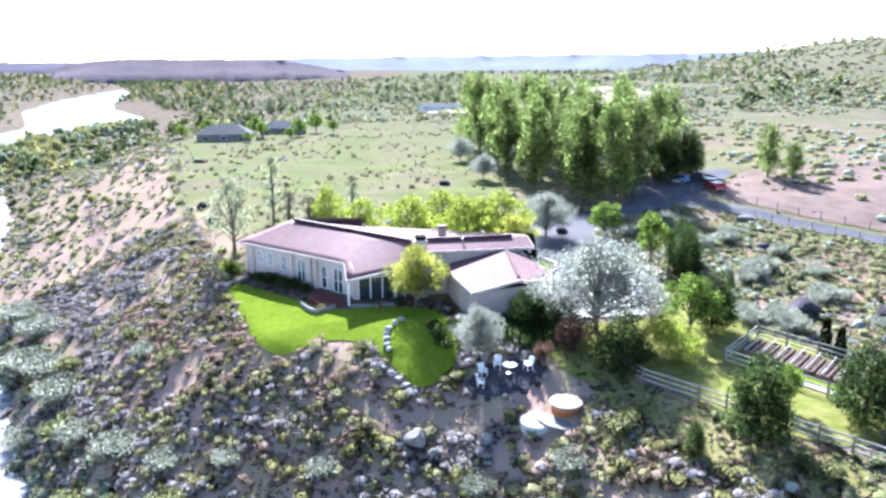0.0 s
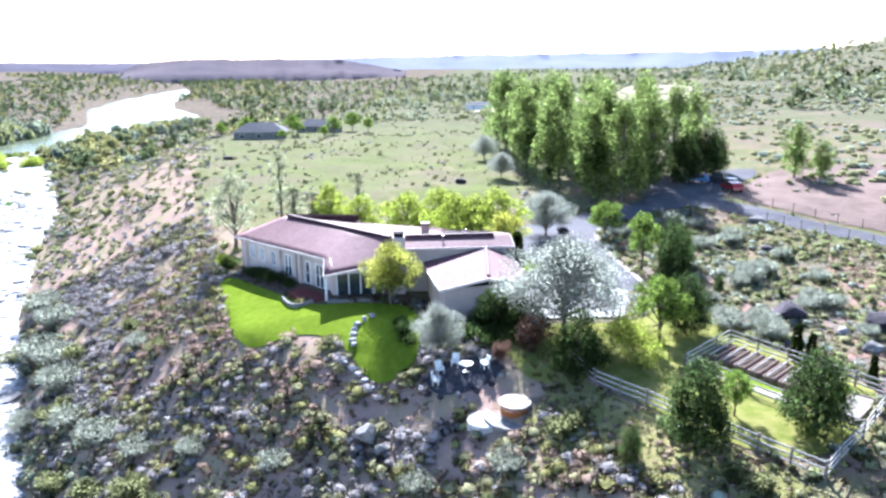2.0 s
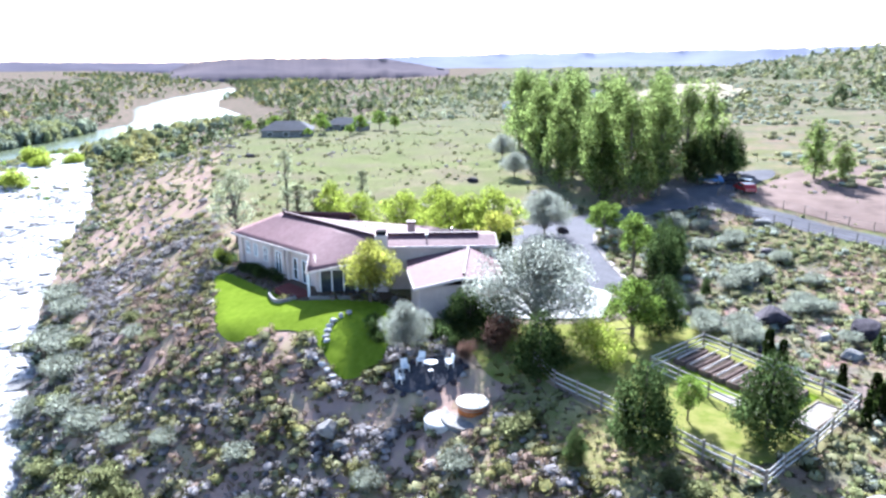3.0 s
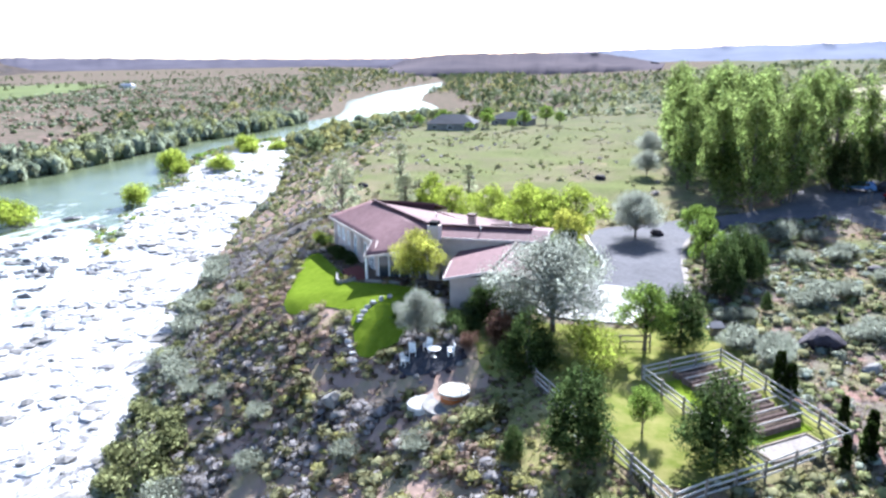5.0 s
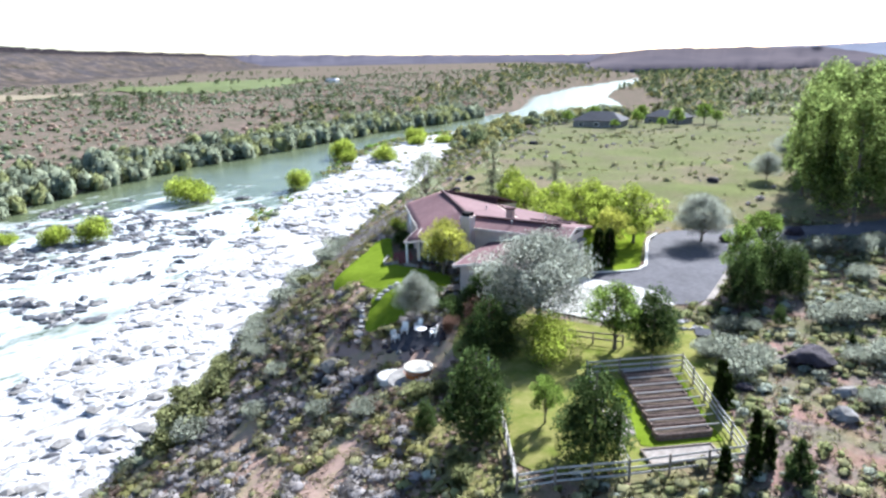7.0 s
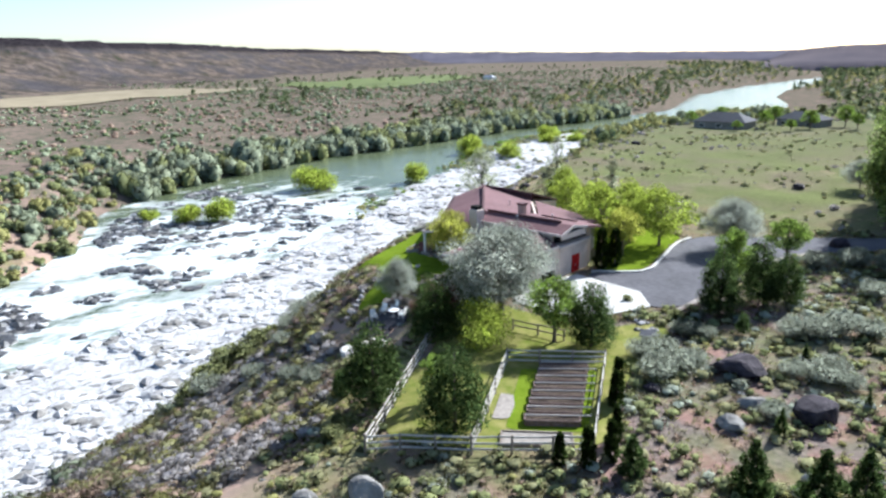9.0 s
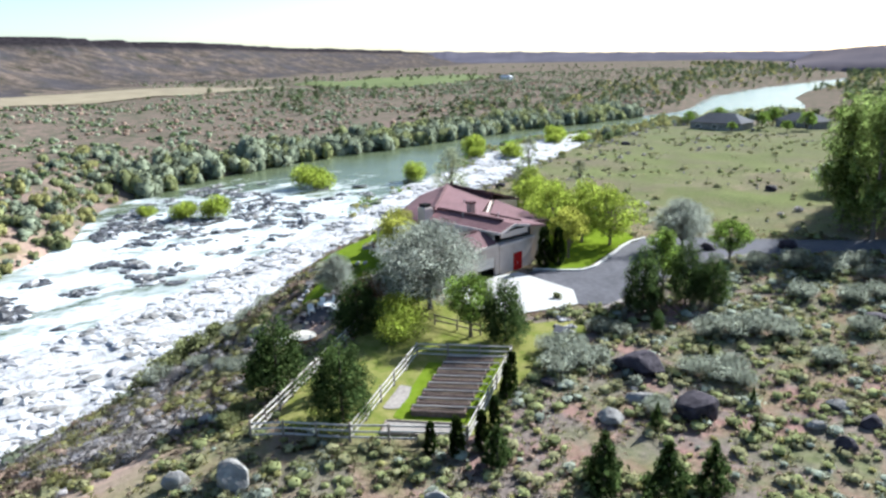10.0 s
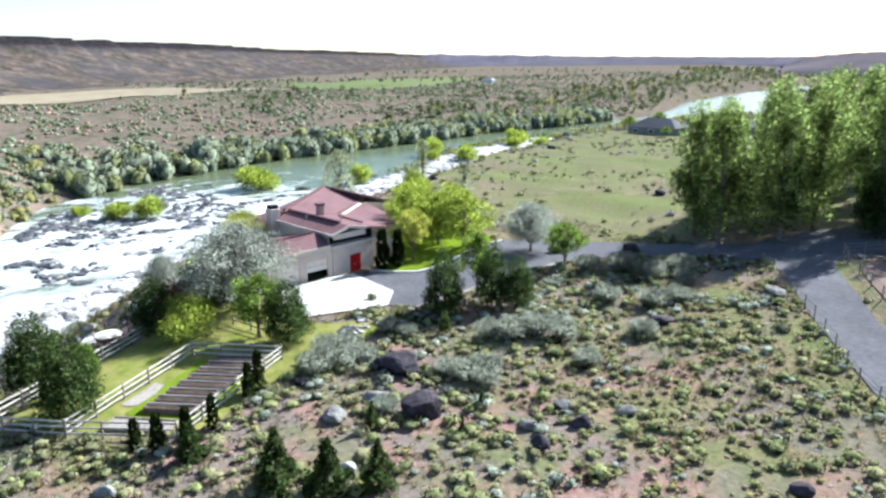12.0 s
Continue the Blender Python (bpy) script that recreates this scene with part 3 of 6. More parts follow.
# ---------------------------------------------------------------- lawn, yard, drive, road
LAWN = rounded([(-24.9, 78.4), (-23.9, 76.2), (-21.2, 70.8), (-18.6, 65), (-16.2, 61.6), (-13.8, 60.4), (-11.2, 61.2), (-8.6, 60.6), (-6.6, 59.0), (-4.4, 56.4), (-2.4, 53.4), (-0.2, 53.6), (1.4, 55.4),
                (1.0, 60), (0.2, 64), (-2, 66.2), (-8.4, 65.8), (-11.2, 66.9), (-14.1, 69.8), (-17.3, 73.0), (-20.9, 76.6), (-23.4, 79.0)], 2)
YARD = rounded([(14.5, 52), (19.5, 44.5), (25.8, 38.6), (30.5, 43.5), (35.4, 49), (31.5, 54), (28.5, 59.5), (27.5, 66), (23.5, 69), (21.5, 62.5), (10.5, 61), (3.5, 60.5), (5, 56.5), (11, 56)], 2)
DRIVE = rounded([(9.5, 75.2), (13.6, 80), (12.0, 84), (8.6, 92), (8.0, 97.5), (11.5, 102), (17, 106), (24, 109.5), (31, 116), (36, 121), (42, 122), (37, 110), (31, 106.5), (25, 102.5), (21.5, 98.5), (20.3, 92), (21.4, 84), (22.8, 76), (22.2, 71.5), (17.5, 70.5), (12.5, 72.5)], 2)
PAD = [(9.4, 70.9), (9.6, 73.6), (17.6, 73.9), (21.0, 71.2), (19.3, 63.6), (12.5, 62.6), (10.9, 63.2)]
ROAD = rounded([(30, 117), (32, 124), (36, 131), (44, 136), (52, 140), (56, 137), (50, 128), (44, 119), (41.2, 112.3), (44.4, 108.2), (49.2, 102.8), (52.9, 98.5), (63, 88.6), (80, 75.8), (100, 62), (97, 57), (75, 73), (60, 85.0), (52, 92.7), (45.5, 99.5), (37.6, 107.9), (34, 111)], 2)
NORTHGRASS = rounded([(10.2, 76.2), (13.1, 80.2), (11.5, 84), (8.2, 91.5), (6.5, 97), (-4, 96), (-14, 97), (-16, 92), (-6, 88), (4, 83), (8.3, 79.5)], 2)
RED_LOT = rounded([(59, 139), (53, 130), (47, 120), (43.6, 112.6), (48, 107), (54.5, 99.6), (66, 88.6), (84, 75.5), (110, 78), (150, 110), (140, 140), (90, 150)], 2)

# real planting at the wall; further out the dark soil paints the eave's shadow
bed_patch = patch("planting_bed_and_shade", [(-25.2, 81.4), (-23.6, 79.2), (-17.2, 72.9), (-11.2, 66.8), (-8.0, 65.7), (-2.2, 66.0), (0.6, 64.4), (1.6, 66.0), (-2.2, 69.9), (-8.8, 68.8), (-9.6, 70.1), (-23.2, 82.9)], M_BEDSOIL, 0.06, "dark mulched planting bed along the house wall, also painting the eave shadow", "planting bed", 0.4)
lawn = patch("lawn", LAWN, M_LAWN, 0.10, "bright green mown lawn on the edge of the bluff", "lawn", 0.4)
yard = patch("yard_grass", YARD, M_YARD, 0.07, "patchy green and straw yard grass round the garden", "grass", 0.6)
bluff_grass = patch("bluff_grass", rounded([(9.5, 46.6), (11.6, 50.4), (13.0, 52.4), (17.6, 46.6), (21.8, 42.0), (25.6, 37.6), (23.4, 34.8), (18.6, 37.6), (14.0, 40.6), (11.0, 43.4)], 2), M_DRYGRASS, 0.07, "straw and green grass between the hot tub and the fence", "grass", 0.6)
shade_grass = patch("shade_grass", rounded([(8.2, 55.4), (9.6, 52.2), (11.4, 50.6), (13.0, 50.8), (15.2, 50.6), (14.4, 54.0), (11.0, 57.0), (6.0, 58.2), (4.6, 57.0)], 2), M_YARD, 0.06, "green grass below the garage in the shade of junipers", "grass", 0.5)
north_grass = patch("verge_grass", NORTHGRASS, M_LAWN, 0.07, "green grass verge beside the driveway", "grass", 0.6)
drive = patch("driveway", DRIVE, M_ASPHALT, 0.09, "grey asphalt driveway with a turning loop", "driveway", 0.6)
road = patch("road", ROAD, M_ASPHALT, 0.08, "grey asphalt access road", "road", 0.9)
verge = patch("road_verge", rounded([(37.8, 107.2), (45.4, 100.5), (52.5, 93.6), (57.2, 89.2), (65.2, 82.6), (76, 74.4), (77.5, 76.4), (66.5, 84.6), (58.6, 91.2), (47.4, 101.4), (39.2, 109)], 2), M_GRAVEL, 0.06, "pale gravel verge between fence and road", "verge", 0.6)
pad = patch("garage_apron", PAD, M_PAD, 0.14, "pale sunlit concrete apron before the garage", "concrete pad", 0.5)
red_lot = patch("bare_earth", RED_LOT, simple("bare_red_earth", (0.12, 0.085, 0.07), (0.195, 0.14, 0.118), 0.3, 0.95), 0.10, "bare reddish earth beside the road", "earth", 1.6)
field_1 = patch("field_1", [(-420, -60), (-470, 10), (-520, 110), (-600, 260), (-640, 330), (-700, 330), (-760, 250), (-700, 60), (-620, -60)], M_TAN, 0.8, "dry golden hay field below the table land", "field", 12)
field_2 = patch("field_2", [(-540, 360), (-640, 352), (-760, 380), (-860, 560), (-900, 760), (-760, 700), (-620, 520)], M_GREENFIELD, 0.9, "pale green irrigated field in the valley", "field", 12)
field_3 = patch("field_3", [(40, 330), (10, 420), (-20, 520), (40, 560), (130, 520), (120, 400), (90, 340)], M_TAN, 0.8, "bare tan field beyond the steppe", "field", 10)
field_4 = patch("field_4", [(300, 420), (330, 520), (420, 560), (520, 500), (470, 410), (380, 380)], M_TAN, 0.8, "bare tan field on the hill", "field", 10)


def kerb(name, pts, label, wide=0.35, rise=0.22, mat_=None):
    bm = bmesh.new()
    for (x0, y0), (x1, y1) in zip(pts, pts[1:]):
        beam(bm, (x0, y0, H(x0, y0) + 0.12), (x1, y1, H(x1, y1) + 0.12), wide, rise)
    me = bpy.data.meshes.new(name)
    bm.to_mesh(me)
    bm.free()
    me.materials.append(mat_ or M_KERB)
    tagged(new(name, me), label, "kerb", kind="structure")


kerb("kerb", [(9.8, 75.6), (11.8, 77.4), (13.3, 79.4), (13.2, 81.5), (12.2, 83.8), (10.7, 87.2), (9.2, 90.4), (8.3, 93), (8.0, 96)], "pale concrete kerb along the driveway")
kerb("kerb", [(23.2, 71.9), (23.0, 74.0), (22.5, 77.0), (21.9, 80.5), (21.3, 84.0), (20.8, 88.0), (20.5, 92.0), (20.7, 95.4), (21.6, 98.4)], "broad pale concrete edging on the outer side of the driveway", 0.6, 0.1, M_GRAVEL)

# ---------------------------------------------------------------- leaves and plants
RNG = np.random.default_rng(7)


def unit(n, rng):
    v = rng.normal(size=(n, 3))
    return v / np.linalg.norm(v, axis=1, keepdims=True)


def cards(rng, pos, size, aspect=0.55, out=None, loose=0.5):
    """One small four-sided leaf spray at every place, facing roughly outwards."""
    n = len(pos)
    w = unit(n, rng)
    if out is not None:
        w = out / np.maximum(np.linalg.norm(out, axis=1, keepdims=True), 1e-6) + loose * w
    u = np.cross(w, unit(n, rng))
    u /= np.linalg.norm(u, axis=1, keepdims=True)
    v = np.cross(w, u)
    v /= np.linalg.norm(v, axis=1, keepdims=True)
    s = (size * rng.uniform(0.6, 1.3, n))[:, None]
    u, v = u * s, v * s * aspect
    V = np.stack([pos - u, pos + v, pos + u, pos - v], 1).reshape(-1, 3)
    return V, np.arange(4 * n).reshape(n, 4)


def shell(rng, n, centre, radii, inner=0.55):
    p = unit(n, rng) * (inner + (1 - inner) * rng.uniform(0, 1, n) ** 0.6)[:, None]
    return p * np.asarray(radii) + np.asarray(centre)


def kites(rng, pos, size, out, aspect=0.6):
    """As cards(), but each spray is one triangle: cheap leaves for small plants."""
    V, F = cards(rng, pos, size, aspect, out)
    V = V.reshape(-1, 4, 3)[:, :3].reshape(-1, 3)
    return V, np.arange(len(V)).reshape(-1, 3)


def soft(out, k, rng=None, loose=0.9, lean=0.45, rise=0.35):
    """Normals for every corner of sprays with k corners: they lean outwards and up, so that leaf masses shade as rounded clumps."""
    out = lean * out / np.maximum(np.linalg.norm(out, axis=1, keepdims=True), 1e-6) + (0, 0, rise)
    if rng is not None:
        out = out + loose * unit(len(out), rng)
    out = out / np.maximum(np.linalg.norm(out, axis=1, keepdims=True), 1e-6)
    return np.repeat(out, k, 0)


def bush_template(rng, n, size, lumps=3, tall=0.75, level=2, body=0.8):
    """A rounded low bush, one unit in radius: lumpy bodies under loose leaf sprays."""
    Vs, Fs, Ns, P, N, off = [], [], [], [], [], 0
    for i in range(lumps):
        a, r = rng.uniform(0, 6.28), rng.uniform(0.3, 0.6) if i else 0
        rad = rng.uniform(0.32, 0.52) if i else 0.7
        c = np.array((r * math.cos(a), r * math.sin(a), tall * rng.uniform(0.3, 0.5)))
        R = np.array((rad, rad * rng.uniform(0.8, 1.1), tall * rng.uniform(0.42, 0.6)))
        if not i or level > 1:
            V, F = ICO[1 if i else level]
            Ns.append(V / R)
            V = V * (body * R) * (1 + rng.normal(0, 0.12, (len(V), 1))) + c
            V[:, 2] = np.maximum(V[:, 2], -0.05)
            Vs.append(V)
            Fs.append(F + off)
            off += len(V)
        p = shell(rng, n // lumps, c, R, 0.8)
        P.append(p)
        N.append((p - c) / R ** 2)
    P = np.concatenate(P)
    P[:, 2] = np.abs(P[:, 2])
    N = np.concatenate(N)
    V, F = kites(rng, P, size, N)
    return np.concatenate(Vs + [V]), np.concatenate(Fs + [F + off]), np.concatenate([soft(np.concatenate(Ns), 1, rng, 0.15, 0.7, 0.55), soft(N, 3, rng, 0.35, 0.7, 0.55)])


def tree_template_small(rng, n, size, clumps=7):
    """A far tree: short trunk hidden in a lumpy crown; one unit high."""
    P, N = [], []
    for i in range(clumps):
        a, r = rng.uniform(0, 6.28), rng.uniform(0, 0.26)
        z = rng.uniform(0.22, 0.82)
        rad = rng.uniform(0.13, 0.22) * (1.15 - 0.4 * z)
        c = (r * math.cos(a) * (1.2 - z), r * math.sin(a) * (1.2 - z), z)
        P.append(shell(rng, n // clumps, c, (rad, rad, rad * 1.1), 0.75))
        N.append(P[-1] - c)
    N = np.concatenate(N)
    V, F = kites(rng, np.concatenate(P), size, N, 0.8)
    return V, F, soft(N, 3, rng)


def rock_template(rng, level, flat=0.6):
    V, F = ICO[level]
    V = V.copy()
    for _ in range(9):
        d = unit(1, rng)[0]
        k = rng.uniform(0.45, 0.85)
        h = V @ d
        V -= np.outer(np.clip(h - k, 0, None), d)
    V *= 1 + rng.normal(0, 0.04, (len(V), 1))
    V *= (1, rng.uniform(0.65, 1), flat)
    return V, F


def scatter(name, templates, X, Y, S, material, label, category, sink=0.0, Z=None, tall=None, smooth=True):
    """Countless small things as one object."""
    rng = np.random.default_rng(len(X) + 11)
    Vs, Fs, Ns, off = [], [], [], 0
    Z = height(X, Y) if Z is None else Z
    pick = rng.integers(0, len(templates), len(X))
    for k, (V, F, *N) in enumerate(templates):
        m = pick == k
        n = int(m.sum())
        if not n:
            continue
        a = rng.uniform(0, 6.283, n)
        c, s = np.cos(a)[:, None], np.sin(a)[:, None]
        sc = S[m]
        h = sc if tall is None else tall[m]
        P = np.empty((n, len(V), 3), np.float32)
        P[:, :, 0] = (V[None, :, 0] * c - V[None, :, 1] * s) * sc[:, None] + X[m][:, None]
        P[:, :, 1] = (V[None, :, 0] * s + V[None, :, 1] * c) * sc[:, None] + Y[m][:, None]
        P[:, :, 2] = V[None, :, 2] * h[:, None] + (Z[m] - sink * sc)[:, None]
        Vs.append(P.reshape(-1, 3))
        if N:
            Q = np.empty((n, len(V), 3), np.float32)
            Q[:, :, 0] = N[0][None, :, 0] * c - N[0][None, :, 1] * s
            Q[:, :, 1] = N[0][None, :, 0] * s + N[0][None, :, 1] * c
            Q[:, :, 2] = N[0][None, :, 2]
            Ns.append(Q.reshape(-1, 3))
        Fs.append((F[None] + (np.arange(n) * len(V))[:, None, None]).reshape(-1, F.shape[1]) + off)
        off += n * len(V)
    ob = new(name, quick_mesh(name, np.concatenate(Vs), np.concatenate(Fs), [material], smooth, None, np.concatenate(Ns) if Ns else None))
    return tagged(ob, label, category, kind="stuff")


HOUSE_PLAN = [(-25, 83.6), (-10.2, 69.0), (-9.6, 66.5), (-2.3, 67.5), (0.5, 66.7), (2.4, 60.7), (10.9, 61.8), (9.4, 71), (8.6, 79), (-2, 80), (-10, 91), (-21, 91)]
TERRACE = [(6.0, 47.2), (7.6, 45.9), (10.0, 46.0), (11.3, 47.6), (11.2, 50.0), (9.6, 51.2), (8.4, 52.6), (7.6, 54.6), (4.0, 54.8), (2.0, 54.0), (2.0, 52.2), (4.0, 50.9), (6.4, 50.6)]
KEEP_OUT = [TERRACE, LAWN, YARD, DRIVE, PAD, ROAD, NORTHGRASS, HOUSE_PLAN]


def free(x, y):
    ok = np.ones(x.shape, bool)
    for p in KEEP_OUT:
        ok &= ~inside(x, y, p)
    return ok


def sow(rng, n, x0, x1, y0, y1, keep):
    x, y = rng.uniform(x0, x1, n), rng.uniform(y0, y1, n)
    m = free(x, y) & keep(x, y)
    return x[m], y[m]


rng = np.random.default_rng(21)
TUFT = [bush_template(rng, 32, 0.22, 2, 0.75, 1, 0.70) for _ in range(8)]
NEAR = [bush_template(rng, 72, 0.17, 3, 0.72, 1, 0.74) for _ in range(8)]
MID = [bush_template(rng, 18, 0.30, 1, 0.75, 1, 0.8) for _ in range(6)]
BLADES = []
for _ in range(8):
    P = shell(rng, 11, (0, 0, 0.25), (1.0, 1.0, 0.45), 0.3)
    P[:, 2] = np.abs(P[:, 2])
    V, F = kites(rng, P, 0.5, P + (0, 0, 0.4), 0.45)
    BLADES.append((V, F, soft(P, 3, rng, 0.5, 0.4, 0.7)))
FAR = [bush_template(rng, 8, 0.3, 1, 0.8, 1, 1.0) for _ in range(6)]
FARTREE = [tree_template_small(rng, 42, 0.14) for _ in range(6)]


def on_bluff(x, y):
    return (x < crest(y) + 3) & (x > toe(y) + 2)


def on_top(x, y):
    return x > crest(y) + 2


def clumped(x, y, scale, seed, cut):
    return lattice(x / scale, y / scale, seed) + 0.5 * lattice(x * 2.3 / scale, y * 2.3 / scale, seed + 1) > cut


# bluff: grey sagebrush in drifts, greener brush between, bare runnels down the slope
x, y = sow(rng, 23000, -80, 30, 18, 112, lambda x, y: (on_bluff(x, y) | ((y > 47) & (y < 68) & (x < 7) & (x > crest(y)))) & clumped(x * 0.8 + y * 0.5, y * 0.45 - x * 0.2, 3.2, 31, -0.47 + 0.2 * step((47 - y) / 9) * step((4 - x) / 8)))
k = np.clip(0.5 + 0.6 * (rng.uniform(0, 1, len(x)) - 0.5) + 0.42 * lattice(x / 8, y / 8, 35) + 0.3 * lattice(x / 3, y / 3, 36), 0, 1)
sz = 0.38 + 0.92 * rng.uniform(0, 1, len(x)) ** 1.7
for nm, m, mat_, lab in (("sagebrush", k < 0.50, L_SAGE, "silver-grey sagebrush crowding the steep bluff"), ("greasewood", (k >= 0.50) & (k < 0.74), L_OLIVE, "low green shrubs on the bluff"),
                         ("rabbitbrush", (k >= 0.74) & (k < 0.86), L_YELLOW, "yellow-green brush on the bluff"), ("dry_brush", k >= 0.86, L_DRY, "dry straw tufts on the bluff")):
    for tm, mm in ((NEAR, m & (sz > 0.58)), (TUFT, m & (sz <= 0.58))):
        scatter(nm, tm, x[mm], y[mm], sz[mm], mat_, lab, "shrub", 0.08)
# the slope and the flat south of the house
x, y = sow(rng, 5500, -60, 120, -60, 34, lambda x, y: (x > toe(y) + 4) & clumped(x, y, 8, 37, -0.5) & ~((y > 18) & on_bluff(x, y)) & ~((x > 18) & (x < 78) & (y > 32)))
k = rng.uniform(0, 1, len(x))
for nm, m, mat_ in (("sagebrush", k < 0.4, L_SAGE), ("greasewood", (k >= 0.4) & (k < 0.75), L_OLIVE), ("dry_brush", k >= 0.75, L_YELLOW)):
    scatter(nm, MID, x[m], y[m], rng.uniform(0.5, 1.2, m.sum()), mat_, "brush on the steppe south of the house", "shrub", 0.08)
# foot of the bluff: greener, taller willows on the near reach, low brush further up
n = 640
y = rng.uniform(18, 200, n)
x = toe(y) + rng.uniform(-1.5, 8, n)
m = (y < 92) | (rng.uniform(0, 1, n) < 0.45)
x, y = x[m], y[m]
small = 1 - 0.5 * step((y - 80) / 30)
m = rng.uniform(0, 1, len(x)) < 0.55
scatter("willow_brush", NEAR, x[m], y[m], rng.uniform(0.7, 1.3, m.sum()) * rng.choice([1, 1, 1.9], m.sum()) * small[m], L_WILLOW, "grey-green willow brush at the foot of the bluff", "shrub", 0.1)
scatter("green_brush", NEAR, x[~m], y[~m], rng.uniform(0.6, 1.5, (~m).sum()) * small[~m], L_BANK, "fresh green brush at the foot of the bluff", "shrub", 0.1)
# far part of the bluff
x, y = sow(rng, 8000, -210, -30, 112, 300, lambda x, y: on_bluff(x, y) & clumped(x, y, 9, 33, -0.55))
k = rng.uniform(0, 1, len(x))
for nm, m, mat_ in (("sagebrush", k < 0.3, L_SAGE), ("greasewood", (k >= 0.3) & (k < 0.7), L_OLIVE), ("rabbitbrush", k >= 0.7, L_BANK)):
    scatter(nm, MID, x[m], y[m], rng.uniform(0.5, 1.3, m.sum()), mat_, "brush on the far stretch of the bluff", "shrub", 0.08)
# field between the garden and the road
x, y = sow(rng, 7600, 18, 78, 32, 112, lambda x, y: on_top(x, y) & (x < 74) & (y < 60 + (78 - x) * 1.35) & clumped(x, y, 9, 43, -0.7))
k = rng.uniform(0, 1, len(x))
big = clumped(x, y, 8, 41, 0.25)
m = big & (k < 0.16)
scatter("sagebrush", NEAR, x[m], y[m], rng.uniform(0.6, 1.25, m.sum()), L_BIGSAGE, "large silver-grey sagebrush on the flat", "shrub", 0.08)
m = (k > 0.16) & (k < 0.34)
scatter("greasewood", TUFT, x[m], y[m], 0.36 + 0.72 * rng.uniform(0, 1, m.sum()) ** 1.8, L_OLIVE, "scattered dull green tussocks on the flat", "shrub", 0.05)
m = (k > 0.34) & (k < 0.66)
scatter("greasewood", TUFT, x[m], y[m], 0.36 + 0.75 * rng.uniform(0, 1, m.sum()) ** 1.8, L_BANK, "scattered low green tussocks on the flat", "shrub", 0.05)
m = (k > 0.66) & (k < 0.72)
scatter("sagebrush", TUFT, x[m], y[m], 0.34 + 0.7 * rng.uniform(0, 1, m.sum()) ** 1.8, L_BIGSAGE, "low grey sagebrush tufts on the flat", "shrub", 0.05)
m = (k > 0.72) & (k < 0.88)
scatter("rabbitbrush", TUFT, x[m], y[m], 0.18 + 0.4 * rng.uniform(0, 1, m.sum()) ** 1.6, L_YELLOW, "scattered yellow-green tussocks on the flat", "shrub", 0.05)
m = k > 0.88
scatter("dry_brush", TUFT, x[m], y[m], rng.uniform(0.2, 0.5, m.sum()), L_DRY, "dry straw tufts on the flat", "shrub", 0.05)
# thin grass and dead stalks between the bushes
x, y = sow(rng, 36000, -75, 78, 16, 112, lambda x, y: (x > toe(y) + 3) & (y < 62 + (80 - x) * 1.35) & (lattice(x / 6, y / 6, 45) + 0.6 * lattice(x / 1.7, y / 1.7, 46) > -0.25))
k = np.clip(rng.uniform(0, 1, len(x)) + 0.3 * lattice(x / 11, y / 11, 47), 0, 1)
for m, mat_, lab in ((k < 0.40, L_DRY, "dead straw-coloured stalks between the bushes"), ((k >= 0.40) & (k < 0.72), L_OLIVE, "thin dull green grass between the bushes"), (k >= 0.72, L_YELLOW, "thin yellow-green grass between the bushes")):
    scatter("thin_grass", BLADES, x[m], y[m], 0.16 + 0.3 * rng.uniform(0, 1, m.sum()) ** 2, mat_, lab, "grass", 0.0)
# grass clumps beside the hot tub
x, y = rng.uniform(8.5, 26, 900), rng.uniform(34, 53, 900)
m = inside(x, y, [(9, 46), (11.5, 50.5), (13, 52.4), (17.6, 46.6), (21.8, 42), (25.6, 37.6), (23, 33.5), (17, 36.5), (11, 42.4)])
x, y = x[m], y[m]
k = rng.uniform(0, 1, len(x))
for m, mat_, lab in ((k < 0.45, L_DRY, "straw grass clumps on the edge of the bluff"), (k >= 0.45, L_YELLOW, "yellow-green grass clumps on the edge of the bluff")):
    scatter("grass_clumps", TUFT, x[m], y[m], rng.uniform(0.2, 0.5, m.sum()), mat_, lab, "grass", 0.05)
# the plateau behind the house and round the grove
x, y = sow(rng, 5200, -150, 60, 88, 330, lambda x, y: (on_top(x, y) | ((y > 225) & (x > toe(y) + 25))) & clumped(x, y, 14, 51, -0.15))
k = rng.uniform(0, 1, len(x))
for nm, m, mat_ in (("sagebrush", k < 0.14, L_SAGE), ("greasewood", (k >= 0.14) & (k < 0.62), L_OLIVE), ("rabbitbrush", k >= 0.62, L_BANK)):
    scatter(nm, MID, x[m], y[m], 0.3 + 0.9 * rng.uniform(0, 1, m.sum()) ** 2, mat_, "scattered brush on the plateau", "shrub", 0.05)
# open steppe beyond the road
x, y = sow(rng, 9500, 52, 420, 70, 480, lambda x, y: (x > 60) & (y > 66 + (80 - x) * 1.35) & clumped(x, y, 20, 61, -0.35))
k = rng.uniform(0, 1, len(x))
for nm, m, mat_ in (("sagebrush", k < 0.25, L_BIGSAGE), ("greasewood", k >= 0.25, L_OLIVE)):
    scatter(nm, FAR, x[m], y[m], rng.uniform(0.7, 1.7, m.sum()), mat_, "scattered brush on the open steppe", "shrub", 0.05)
